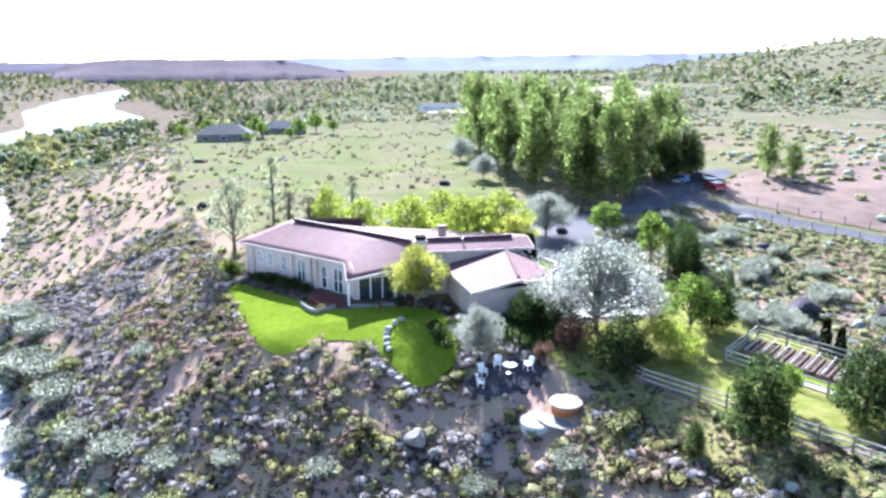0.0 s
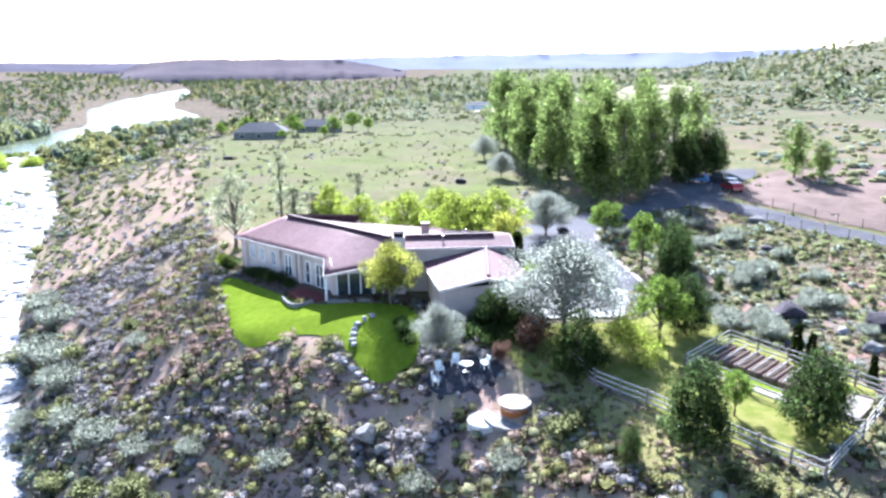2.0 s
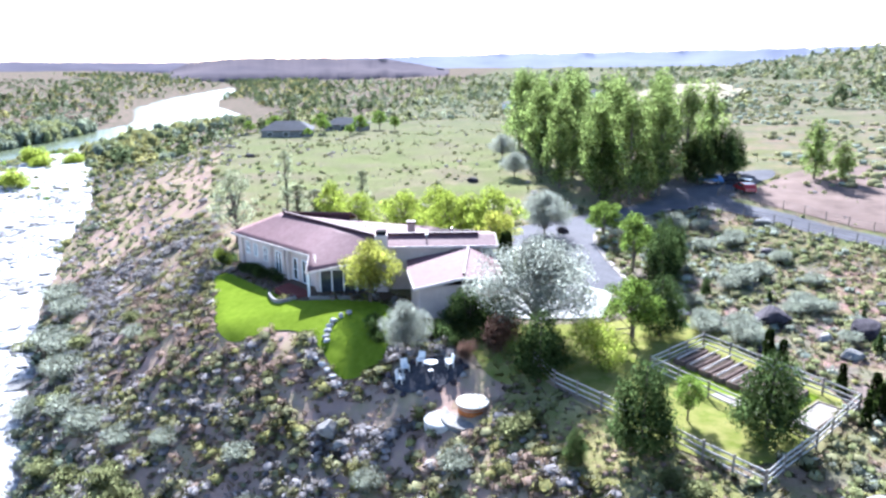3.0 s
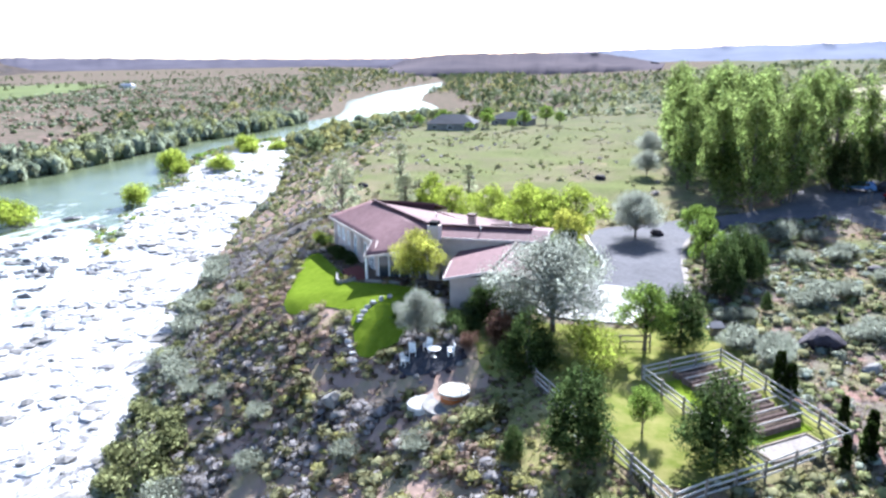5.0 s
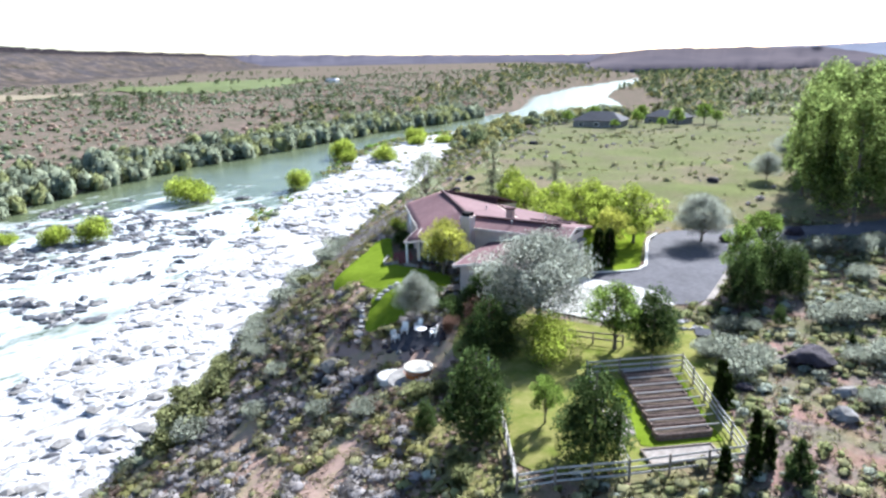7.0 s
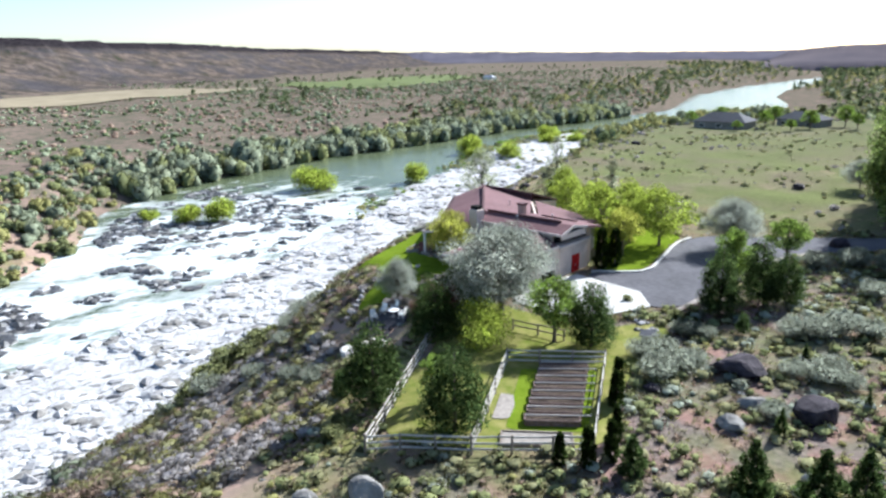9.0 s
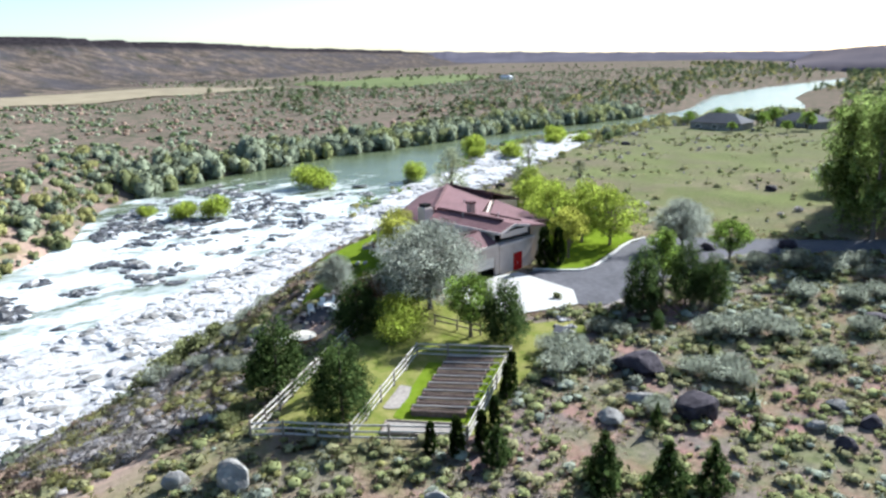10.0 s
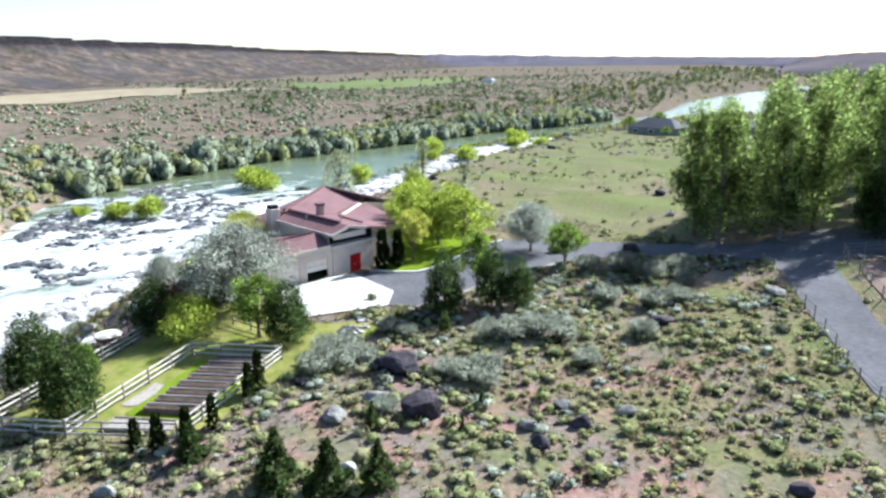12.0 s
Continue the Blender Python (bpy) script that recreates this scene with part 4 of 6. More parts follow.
# plain on the other side of the river
x, y = sow(rng, 17000, -620, -105, -40, 620, lambda x, y: (x < far_bank(y) - 12) & clumped(x, y, 22, 71, -0.4) & ~inside(x, y, [(-420, -60), (-640, 330), (-760, 250), (-700, -60)]))
k = rng.uniform(0, 1, len(x))
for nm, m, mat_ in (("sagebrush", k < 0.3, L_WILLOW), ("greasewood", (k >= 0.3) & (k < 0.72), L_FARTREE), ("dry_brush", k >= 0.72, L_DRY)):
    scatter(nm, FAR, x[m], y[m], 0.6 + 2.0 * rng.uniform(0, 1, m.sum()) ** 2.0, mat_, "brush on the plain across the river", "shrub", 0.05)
# tree line on the other bank
CROWN = [bush_template(rng, 150, 0.15, 5, 1.0, 2, 0.8) for _ in range(6)]
y = rng.uniform(74, 420, 460)
x = far_bank(y) + 2.0 - rng.uniform(0, 1, 460) ** 1.7 * 22
k = rng.uniform(0, 1, 460)
for nm, m, mat_, lab in (("bank_willows", k < 0.68, L_WILLOW, "grey-green willows along the far bank"), ("bank_trees", k >= 0.68, L_BANK, "green trees along the far bank")):
    rr_ = rng.uniform(2.8, 6.6, m.sum())
    scatter(nm, CROWN, x[m], y[m], rr_, mat_, lab, "trees", 0.05, tall=rr_ * rng.uniform(1.1, 1.7, m.sum()))
# low bushes and a few trees on the spit down the river
y = rng.uniform(18, 84, 420)
x = far_bank(y) + 1.0 - rng.uniform(0, 1, 420) ** 1.3 * 70
k = rng.uniform(0, 1, 420) + 0.2 * lattice(x / 12, y / 12, 23)
for nm, m, mat_, lab in (("spit_brush", k < 0.45, L_WILLOW, "grey-green brush on the spit across the river"), ("spit_brush", (k >= 0.45) & (k < 0.8), L_BANK, "green brush on the spit across the river"), ("spit_brush", k >= 0.8, L_YELLOW, "yellow-green bushes on the spit across the river")):
    rr_ = 0.7 + 2.9 * rng.uniform(0, 1, m.sum()) ** 2.4
    scatter(nm, CROWN, x[m], y[m], rr_, mat_, lab, "bushes", 0.05, tall=rr_ * rng.uniform(0.8, 1.3, m.sum()))
# lighter trees and bushes on the near bank up the river
y = rng.uniform(140, 420, 330)
x = toe(y) + rng.uniform(0, 1, 330) ** 1.5 * 42 - 3
k = rng.uniform(0, 1, 330)
for nm, m, mat_, lab in (("bank_bushes", k < 0.4, L_YELLOW, "yellow-green bushes on the near bank"), ("bank_bushes", (k >= 0.4) & (k < 0.75), L_BANK, "green bushes on the near bank"), ("bank_bushes", k >= 0.75, L_WILLOW, "grey willows on the near bank")):
    rr_ = rng.uniform(0.35, 1.0, m.sum()) ** 1.6 * (1.7 + 2.3 * step((y[m] - 215) / 60))
    scatter(nm, CROWN, x[m], y[m], rr_, mat_, lab, "bushes", 0.05, tall=rr_ * rng.uniform(0.8, 1.3, m.sum()))
# scrub and low trees over the far part of the plain
x, y = rng.uniform(-950, -250, 3000), rng.uniform(230, 1300, 3000)
m = (x < far_bank(y) - 14) & clumped(x, y, 60, 99, -0.45) & ~inside(x, y, [(-420, -60), (-640, 330), (-760, 250), (-700, -60)]) & ~inside(x, y, [(-540, 360), (-640, 352), (-760, 380), (-860, 560), (-900, 760), (-760, 700), (-620, 520)])
x, y = x[m], y[m]
hh = rng.uniform(1.8, 5.0, len(x))
k = rng.uniform(0, 1, len(x))
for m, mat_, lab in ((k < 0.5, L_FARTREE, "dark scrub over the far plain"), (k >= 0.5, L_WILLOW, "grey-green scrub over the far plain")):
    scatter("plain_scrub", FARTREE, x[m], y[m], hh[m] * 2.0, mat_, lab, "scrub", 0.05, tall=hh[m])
# belt of trees along the narrows
y = rng.uniform(285, 520, 190)
x = toe(y) + rng.uniform(-5, 26, 190)
k = rng.uniform(0, 1, 190)
for nm, m, mat_, lab in (("bank_trees", k < 0.4, L_BANK, "green trees on the near bank of the narrows"), ("bank_trees", (k >= 0.4) & (k < 0.7), L_YELLOW, "light green trees on the near bank of the narrows"), ("bank_trees", k >= 0.7, L_WILLOW, "grey willows on the near bank of the narrows")):
    rr_ = rng.uniform(2.2, 4.6, m.sum())
    scatter(nm, CROWN, x[m], y[m], rr_, mat_, lab, "trees", 0.05, tall=rr_ * rng.uniform(1.1, 1.9, m.sum()))
# brush on the outer edge of the rock shelf, thickening up the river
n = 620
y = rng.uniform(112, 322, n)
rim_ = np.interp(y, [112, 130, 165, 217, 250, 275, 300, 325], [36, 42, 48, 55, 52, 42, 28, 12])
x = toe(y) - rim_ * np.where(rng.uniform(0, 1, n) < 0.55 + 0.4 * (y < 200), rng.uniform(0.72, 0.96, n), rng.uniform(0.1, 0.95, n))
m = lattice(x / 9, y / 9, 19) + 0.5 * step((y - 190) / 60) > -0.05
x, y = x[m], y[m]
k = rng.uniform(0, 1, len(x))
for m, mat_, lab in ((k < 0.45, L_YELLOW, "yellow-green brush on the rock shelf"), ((k >= 0.45) & (k < 0.7), L_GREEN, "green brush on the rock shelf"), (k >= 0.7, L_WILLOW, "grey brush on the rock shelf")):
    scatter("bar_brush", MID, x[m], y[m], rng.uniform(0.6, 1.7, m.sum()) * (1 + 0.6 * step((y[m] - 190) / 60)), mat_, lab, "shrub", 0.05, Z=river_level(y[m]) + 0.3)
# scrub over the far plateau
x, y = sow(rng, 7000, -220, 760, 300, 1000, lambda x, y: (x > toe(y) + 30) & clumped(x, y, 60, 95, -0.5))
m = rng.uniform(0, 1, len(x)) < 0.55
scatter("greasewood", FAR, x[m], y[m], rng.uniform(1.3, 3.8, m.sum()), L_OLIVE, "scrub over the far plateau", "shrub", 0.05)
scatter("sagebrush", FAR, x[~m], y[~m], rng.uniform(1.0, 2.6, (~m).sum()), L_WILLOW, "sagebrush over the far plateau", "shrub", 0.05)
# woods far up the valley
y = rng.uniform(240, 1900, 1500)
side = rng.uniform(0, 1, 1500)
x = np.where(side < 0.4, far_bank(y) - rng.uniform(0, 0.2 * y), toe(y) + rng.uniform(6, 0.13 * y + 20))
m = ~((x > -110) & (y < 330)) & ~((x > -95) & (y < 400)) & ((side < 0.4) | (y < 300) | (y > 800) | (x > toe(y) + 50))
x, y, side = x[m], y[m], side[m]
hh = rng.uniform(4, 9, len(x)) * (0.9 + y / 2200)
m = rng.uniform(0, 1, len(x)) < 0.6
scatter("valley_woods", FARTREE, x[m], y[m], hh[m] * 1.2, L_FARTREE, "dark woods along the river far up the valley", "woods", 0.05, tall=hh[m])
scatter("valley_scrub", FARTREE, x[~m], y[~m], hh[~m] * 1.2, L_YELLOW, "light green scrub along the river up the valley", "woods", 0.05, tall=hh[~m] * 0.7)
x, y = rng.uniform(-420, 900, 5200), rng.uniform(290, 1500, 5200)
m = (x > toe(y) + 45) & clumped(x, y, 110, 81, -0.2) & ~inside(x, y, [(0, 330), (-40, 560), (140, 560), (130, 330)])
x, y = x[m], y[m]
hh = rng.uniform(3, 11, len(x))
k = rng.uniform(0, 1, len(x)) + 0.35 * lattice(x / 70, y / 70, 97)
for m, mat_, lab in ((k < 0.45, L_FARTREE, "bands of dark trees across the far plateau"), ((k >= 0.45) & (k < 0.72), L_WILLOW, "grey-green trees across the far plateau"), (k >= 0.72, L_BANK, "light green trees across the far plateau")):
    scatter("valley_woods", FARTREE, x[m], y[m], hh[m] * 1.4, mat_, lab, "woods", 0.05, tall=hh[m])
x, y = rng.uniform(-1500, -330, 1800), rng.uniform(150, 1900, 1800)
m = (x < far_bank(y) - 60) & clumped(x, y, 120, 85, 0.25) & (-0.69 * (x + 1020) - 0.72 * (y - 90) < -330) & ~inside(x, y, [(-420, -60), (-640, 330), (-760, 250), (-700, -60)])
x, y = x[m], y[m]
hh = rng.uniform(4, 9, len(x))
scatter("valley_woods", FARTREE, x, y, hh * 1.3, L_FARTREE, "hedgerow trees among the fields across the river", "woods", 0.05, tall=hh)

# ---------------------------------------------------------------- river rocks
ROCKS = [rock_template(rng, 2, rng.uniform(0.3, 0.55)) for _ in range(7)]
SMALL = [rock_template(rng, 1, rng.uniform(0.25, 0.45)) for _ in range(7)]
PLATE = [rock_template(rng, 1, rng.uniform(0.16, 0.30)) for _ in range(7)]
PEBBLE = [rock_template(rng, 1, rng.uniform(0.3, 0.5)) for _ in range(7)]


def bar_edge(y):
    """How far the bleached rock shelf reaches out from the bluff."""
    return np.interp(y, [0, 30, 60, 83, 118, 130, 165, 217, 250, 275, 300, 325], [38, 38, 36, 35, 36, 42, 48, 55, 52, 42, 28, 12])


def bar_height(x, y):
    """The top of the shelf: humps and hollows, falling away to the water on its outer rim."""
    u = (toe(y) - x) / np.maximum(bar_edge(y), 1)
    far = step((y - 190) / 60)
    return (river_level(y) + (0.5 + 0.5 * far) * (1 - np.clip(u, 0, 1) ** 3) + (0.34 - 0.1 * far) * lattice(x / 5.3, y / 5.3, 13) + 0.16 * lattice(x / 1.9, y / 1.9, 14)
            - 1.0 * step((u - 0.74) / 0.28) - 0.6 * step((0.03 - u) / 0.1))


# shelf of bleached rock
sy = np.arange(-30, 326, 1.2)
su = np.linspace(-0.1, 1.04, 44)
SX = (toe(sy) + 2.0)[:, None] - (bar_edge(sy) + 2.0)[:, None] * su[None]
SY = np.repeat(sy[:, None], 44, 1)
SZ = bar_height(SX, SY)
I = np.arange(SX.size).reshape(SX.shape)
quads = np.stack([I[:-1, :-1], I[1:, :-1], I[1:, 1:], I[:-1, 1:]], -1).reshape(-1, 4)
tagged(new("rock_shelf", quick_mesh("rock_shelf", np.stack([SX, SY, SZ], -1).reshape(-1, 3), quads, [M_SHELF], True)), "bleached pale rock shelf beside the rapids", "rock", kind="structure")

# loose slabs and cobbles, thickest on the near reach
n = 14000
y = 5 + 225 * rng.uniform(0, 1, n) ** 1.35
u = rng.uniform(0, 1.02, n)
x = toe(y) + 1.5 - u * (bar_edge(y) + 2)
m = (lattice(x / 6.0, y / 6.0, 17) + 0.6 * lattice(x / 2.2, y / 2.2, 18) > -0.1)
x, y, u = x[m], y[m], u[m]
s = rng.uniform(0.1, 1.0, len(x)) ** 4.5 * 1.9 + 0.14
zz = bar_height(x, y)
k = rng.uniform(0, 1, len(x))
for m, tm, mat_, lab in ((k < 0.62, PLATE, M_SLAB, "bleached flat stones on the rock shelf"), ((k >= 0.62) & (k < 0.80), SMALL, M_PALEROCK, "pale cobbles among the bleached rock"), (k >= 0.80, SMALL, M_GREYROCK, "grey stones among the bleached rock")):
    scatter("bar_stones", tm, x[m], y[m], s[m], mat_, lab, "stones", 0.02, Z=zz[m] + 0.04, smooth=False)
# rocks standing in the rapids
n = 17000
y = rng.uniform(-10, 178, n)
u = rng.uniform(0, 1, n)
x = (toe(y) - bar_edge(y) + 2) * (1 - u) + (far_bank(y) + 14 + 30 * step((y - 95) / 40)) * u
m = clumped(x, y, 6, 91, 0.34 + 0.25 * step((y - 110) / 50)) | ((x < -108) & (y < 108) & clumped(x, y, 6, 93, 0.0))
x, y = x[m], y[m]
s = rng.uniform(0.2, 1.0, len(x)) ** 2.6 * 2.1 + 0.22
k = rng.uniform(0, 1, len(x))
for m, tm, mat_, lab in ((k < 0.62, PEBBLE, M_WETROCK, "dark wet rocks standing in the rapids"), ((k >= 0.62) & (k < 0.86), PLATE, M_SLAB, "bleached rocks standing in the rapids"), (k >= 0.86, PEBBLE, M_GREYROCK, "grey rocks standing in the rapids")):
    scatter("river_rocks", tm, x[m], y[m], s[m], mat_, lab, "rocks", 0.05, Z=river_level(y[m]), smooth=False)
# stones strewn over bluff and flat
x, y = sow(rng, 520, -60, 75, 20, 112, lambda x, y: (x > toe(y) + 3))
scatter("field_stones", PEBBLE, x, y, rng.uniform(0.12, 0.5, len(x)), M_GREYROCK, "grey stones strewn over the steppe", "stones", 0.1, smooth=False)

# ---------------------------------------------------------------- trees


def crown_mesh(name, mat_, clumps, n, size, rng, inner=0.5, aspect=0.55):
    vol = np.array([r[0] * r[1] * r[2] for _, r in clumps]) ** 0.75
    cnt = np.maximum(8, (n * vol / vol.sum())).astype(int)
    Q = [shell(rng, int(k), c, r, inner) for k, (c, r) in zip(cnt, clumps)]
    mid = np.array([0, 0, np.mean([c[2] for c, _ in clumps])])
    N = np.concatenate([q - c + 0.25 * (q - mid) for q, (c, _) in zip(Q, clumps)])
    V, F = cards(rng, np.concatenate(Q), size, aspect, N)
    return quick_mesh(name, V, F, [mat_], True, None, soft(N, 4, rng))


def trunk_part(parent, height_, r, tips, rng, lean=0.02, sides=7):
    bm = bmesh.new()
    zs = np.linspace(-0.15, height_, 6)
    off = np.cumsum(rng.normal(0, lean * height_ / 5, (6, 2)), 0)
    off[0] = 0
    pts = [(off[i, 0], off[i, 1], zs[i]) for i in range(6)]
    tube(bm, pts, [r * (1.15 if i == 0 else 1 - 0.14 * i) for i in range(6)], sides)
    limbs = []
    for t in tips:
        t = Vector(t)
        z0 = min(height_ * 0.95, max(0.25 * height_, t.z * 0.45))
        k = np.clip(z0 / height_ * 5, 0, 4.99)
        i, fr = int(k), k - int(k)
        a = Vector(pts[i]).lerp(Vector(pts[i + 1]), fr)
        mid = a.lerp(t, 0.5) + Vector((0, 0, 0.06 * t.z))
        limbs.append([a, mid, t])
    trunk = part("trunk", bm, M_BARK, parent)
    for p in limbs:
        part("limb", tube(bmesh.new(), p, [r * 0.42, r * 0.26, r * 0.08], 5), M_BARK, trunk)
    return trunk


def broad_tree(name, label, category, h, w, leaf, seed, n=2600, size=0.22, bare=0.25, clumps=26, inner=0.35, group="", multi=False):
    """A broad-leaved tree, h high and w across, at the origin."""
    rng = np.random.default_rng(seed)
    ob = thing(name, label, category, group=group)
    cl = []
    for i in range(clumps):
        a = i * 2.399 + rng.uniform(-0.4, 0.4)
        f = (i + 0.5) / clumps
        z = bare * h + (1 - bare) * h * (0.12 + 0.78 * f)
        prof = math.sin(math.pi * min(1, 0.18 + 0.80 * f)) ** 0.7
        r = w / 2 * prof * rng.uniform(0.3, 0.98)
        rad = w * rng.uniform(0.08, 0.19)
        cl.append(((r * math.cos(a), r * math.sin(a), z), (rad, rad, rad * 0.8)))
    tips = [c for c, _ in cl[::2]]
    trunk_part(ob, h * (bare + 0.45), 0.022 * h + 0.03, tips, rng)
    attach(new("crown", crown_mesh("crown", leaf, cl, n, size, rng, inner)), ob)
    return ob


def conifer_tree(name, label, category, h, w, leaf, seed, n=2400, size=0.16, shape=0.9, bare=0.06, group=""):
    """A dense evergreen: shape below one is egg-shaped, above one a cone."""
    rng = np.random.default_rng(seed)
    ob = thing(name, label, category, group=group)
    cl = []
    rows = max(10, int(h * 2.4), int(h / (0.13 * w)))
    for i in range(rows):
        f = (i + 0.3) / rows
        z = h * (bare + (0.97 - bare) * f)
        prof = (1 - f) ** shape * min(1, (f + 0.12) * 4)
        k = max(4, int(7 * prof * w / 2.5))
        for j in range(k):
            a = 6.283 * j / k + i * 1.3 + rng.uniform(-0.4, 0.4)
            r = w / 2 * prof * rng.uniform(0.45, 0.95)
            rad = max(0.14, w * 0.15 * (0.4 + 0.6 * prof)) * rng.uniform(0.8, 1.2)
            cl.append(((r * math.cos(a), r * math.sin(a), z), (rad, rad, rad * 0.9)))
    trunk_part(ob, h * 0.9, 0.018 * h + 0.03, [], rng, 0.005)
    attach(new("crown", crown_mesh("crown", leaf, cl, n, size, rng, 0.4, 0.4)), ob)
    return ob


def poplar_tree(name, label, category, h, w, leaf, seed, n=3600, size=0.34, group=""):
    rng = np.random.default_rng(seed)
    ob = thing(name, label, category, group=group)
    cl = []
    for i in range(34):
        a = i * 2.399 + rng.uniform(-0.7, 0.7)
        f = (i + 0.5) / 34
        z = h * (0.15 + 0.80 * f) + rng.uniform(-0.06, 0.06) * h
        prof = min(1, (f + 0.16) * 3.0) * (1 - f ** 3.5) ** 0.6
        r = w / 2 * prof * rng.uniform(0.15, 0.95)
        rad = w * rng.uniform(0.10, 0.22)
        cl.append(((r * math.cos(a), r * math.sin(a), z), (rad, rad, rad * 1.25)))
    trunk_part(ob, h * 0.8, 0.017 * h, [c for c, _ in cl[::4]], rng, 0.015)
    attach(new("crown", crown_mesh("crown", leaf, cl, n, size, rng, 0.35)), ob)
    return ob


def shrub(name, label, category, r, h, leaf, seed, n=500, size=0.16, group=""):
    rng = np.random.default_rng(seed)
    ob = thing(name, label, category, group=group)
    cl = [((r * 0.45 * math.cos(a), r * 0.45 * math.sin(a), h * z), (r * 0.6, r * 0.6, h * 0.36)) for a, z in zip(rng.uniform(0, 6.28, 7), rng.uniform(0.35, 0.68, 7))]
    for i in range(4):
        c = cl[i][0]
        bm = tube(bmesh.new(), [(0, 0, -0.1), (c[0] * 0.5, c[1] * 0.5, c[2] * 0.5), c], [0.05, 0.035, 0.012], 5)
        part("stem", bm, M_BARK, ob)
    attach(new("crown", crown_mesh("crown", leaf, cl, n, size, rng, 0.4)), ob)
    return ob


def stand(ob, x, y, rz=0, s=1.0, sz=None, dz=0.0):
    ob.matrix_basis = pose(x, y, H(x, y) + dz, 0, 0, rz) @ Matrix.Diagonal((s, s, sz or s, 1))
    return ob


def again(ob, x, y, rz=0, s=1.0, sz=None, label="", dz=0.0):
    """Another one like ob."""
    c = copy_thing(ob, Matrix.Identity(4))
    c.matrix_basis = pose(x, y, H(x, y) + dz, 0, 0, rz) @ Matrix.Diagonal((s, s, sz or s, 1))
    if label:
        c["label"] = label
    return c


# round the house
stand(broad_tree("gold_tree", "yellow-green ornamental tree on the lawn before the house", "tree", 6.4, 6.0, L_GOLD, 1, 9000, 0.12, 0.2, 52), -2.6, 68.0 - 2.2)
silver = stand(broad_tree("silver_tree", "large silver-leaved olive tree beside the garage", "tree", 8.0, 9.4, L_SILVER, 2, 28000, 0.095, 0.2, 70, group="silver olive trees"), 13.5, 59.6, 0, 1.2, 1.04)
again(silver, 2.9, 55.3, 70, 0.43, 0.56, "small silver-leaved olive tree below the lawn")
again(silver, 14.0, 95.4, 140, 0.80, 0.76, "round silver-leaved olive tree on the driveway island")
pine = stand(conifer_tree("juniper", "dark green bushy juniper in the fenced yard", "conifer", 6.0, 5.0, L_CONIFER, 3, 9000, 0.12, 0.42, 0.08, group="junipers"), 27.8, 43.2)
again(pine, 20.2, 41.9, 50, 1.0, 1.06, "tall dark green juniper outside the fence")
again(pine, 23.8, 60.0, 110, 0.95, 0.95, "dark green juniper beside the apron")
stand(conifer_tree("juniper", "dark pointed juniper below the silver tree", "conifer", 5.2, 5.4, L_CONIFER, 31, 9000, 0.11, 0.55, 0.03, group="junipers"), 13.9, 51.8)
again(pine, 16.2, 41.6, 10, 0.34, 0.42, "small dark juniper on the bluff")
again(pine, 26.0, 74.2, 80, 0.9, 1.10, "tall dark juniper by the driveway")
again(pine, 26.9, 79.0, 150, 0.78, 1.1, "tall dark juniper by the driveway")
again(pine, 28.4, 80.9, 20, 0.72, 0.85, "dark juniper by the driveway")
again(pine, 29.9, 71.5, 20, 0.25, 0.36, "small pointed juniper beside the driveway")
again(pine, 7.4, 59.9, 0, 1.0, 0.66, "dark clipped juniper below the garage wall")
again(pine, 10.2, 58.9, 130, 0.85, 0.6, "dark clipped juniper below the garage wall")
maple = stand(broad_tree("maple", "bright green maple beside the apron", "tree", 5.6, 4.6, L_GREEN, 4, 5600, 0.13, 0.28, 24, group="green trees"), 21.3, 58.4, 0, 1.12, 1.0)
again(maple, 21.6, 93.6, 120, 1.1, 0.9, "green maple inside the driveway loop")
again(maple, 23.8, 79.6, 40, 0.85, 1.2, "bright green maple beside the driveway")
again(maple, 23.4, 44.9, 70, 0.48, 0.6, "thin young green tree in the yard")
willow = stand(shrub("weeping_bush", "lime-green weeping bush beside the yard", "bush", 2.5, 3.6, L_LIME, 5, 5000, 0.11), 18.4, 53.4, 0, 1.05, 1.05)
again(willow, -25.3, 82.6, 40, 0.55, 0.6, "yellow-green bush at the corner of the west wing")
bronze = stand(shrub("bronze_bush", "bronze-red leaved bush below the garage", "bush", 1.8, 3.4, L_BRONZE, 6, 3600, 0.10, group="bronze bushes"), 10.9, 55.0)
again(bronze, 8.2, 54.0, 40, 0.5, 0.5, "small bronze-red bush beside the patio")
hedge = stand(shrub("green_shrub", "dark green rounded shrub below the garage", "shrub", 1.4, 1.8, L_CONIFER, 8, 1200, 0.10, group="green shrubs"), 5.6, 57.2)
for sx, sy, sc in ((7.2, 56.2, 0.8), (3.9, 57.6, 0.7), (9.4, 56.6, 0.9), (-14.6, 72.8, 0.7), (-18.6, 76.4, 0.9), (-16.6, 74.4, 1.05), (-21.2, 79.0, 0.7), (-24.6, 82.4, 1.0), (-20.0, 77.6, 0.85), (1.2, 60.2, 0.7), (-0.4, 58.6, 1.0), (0.2, 57.0, 0.8)):
    again(hedge, sx, sy, sx * 40, sc, sc)
gshrub = stand(shrub("brush", "fresh green bush on the bluff beside the fence", "shrub", 1.0, 1.3, L_BANK, 9, 1500, 0.08, group="green bushes"), 22.6, 37.6)
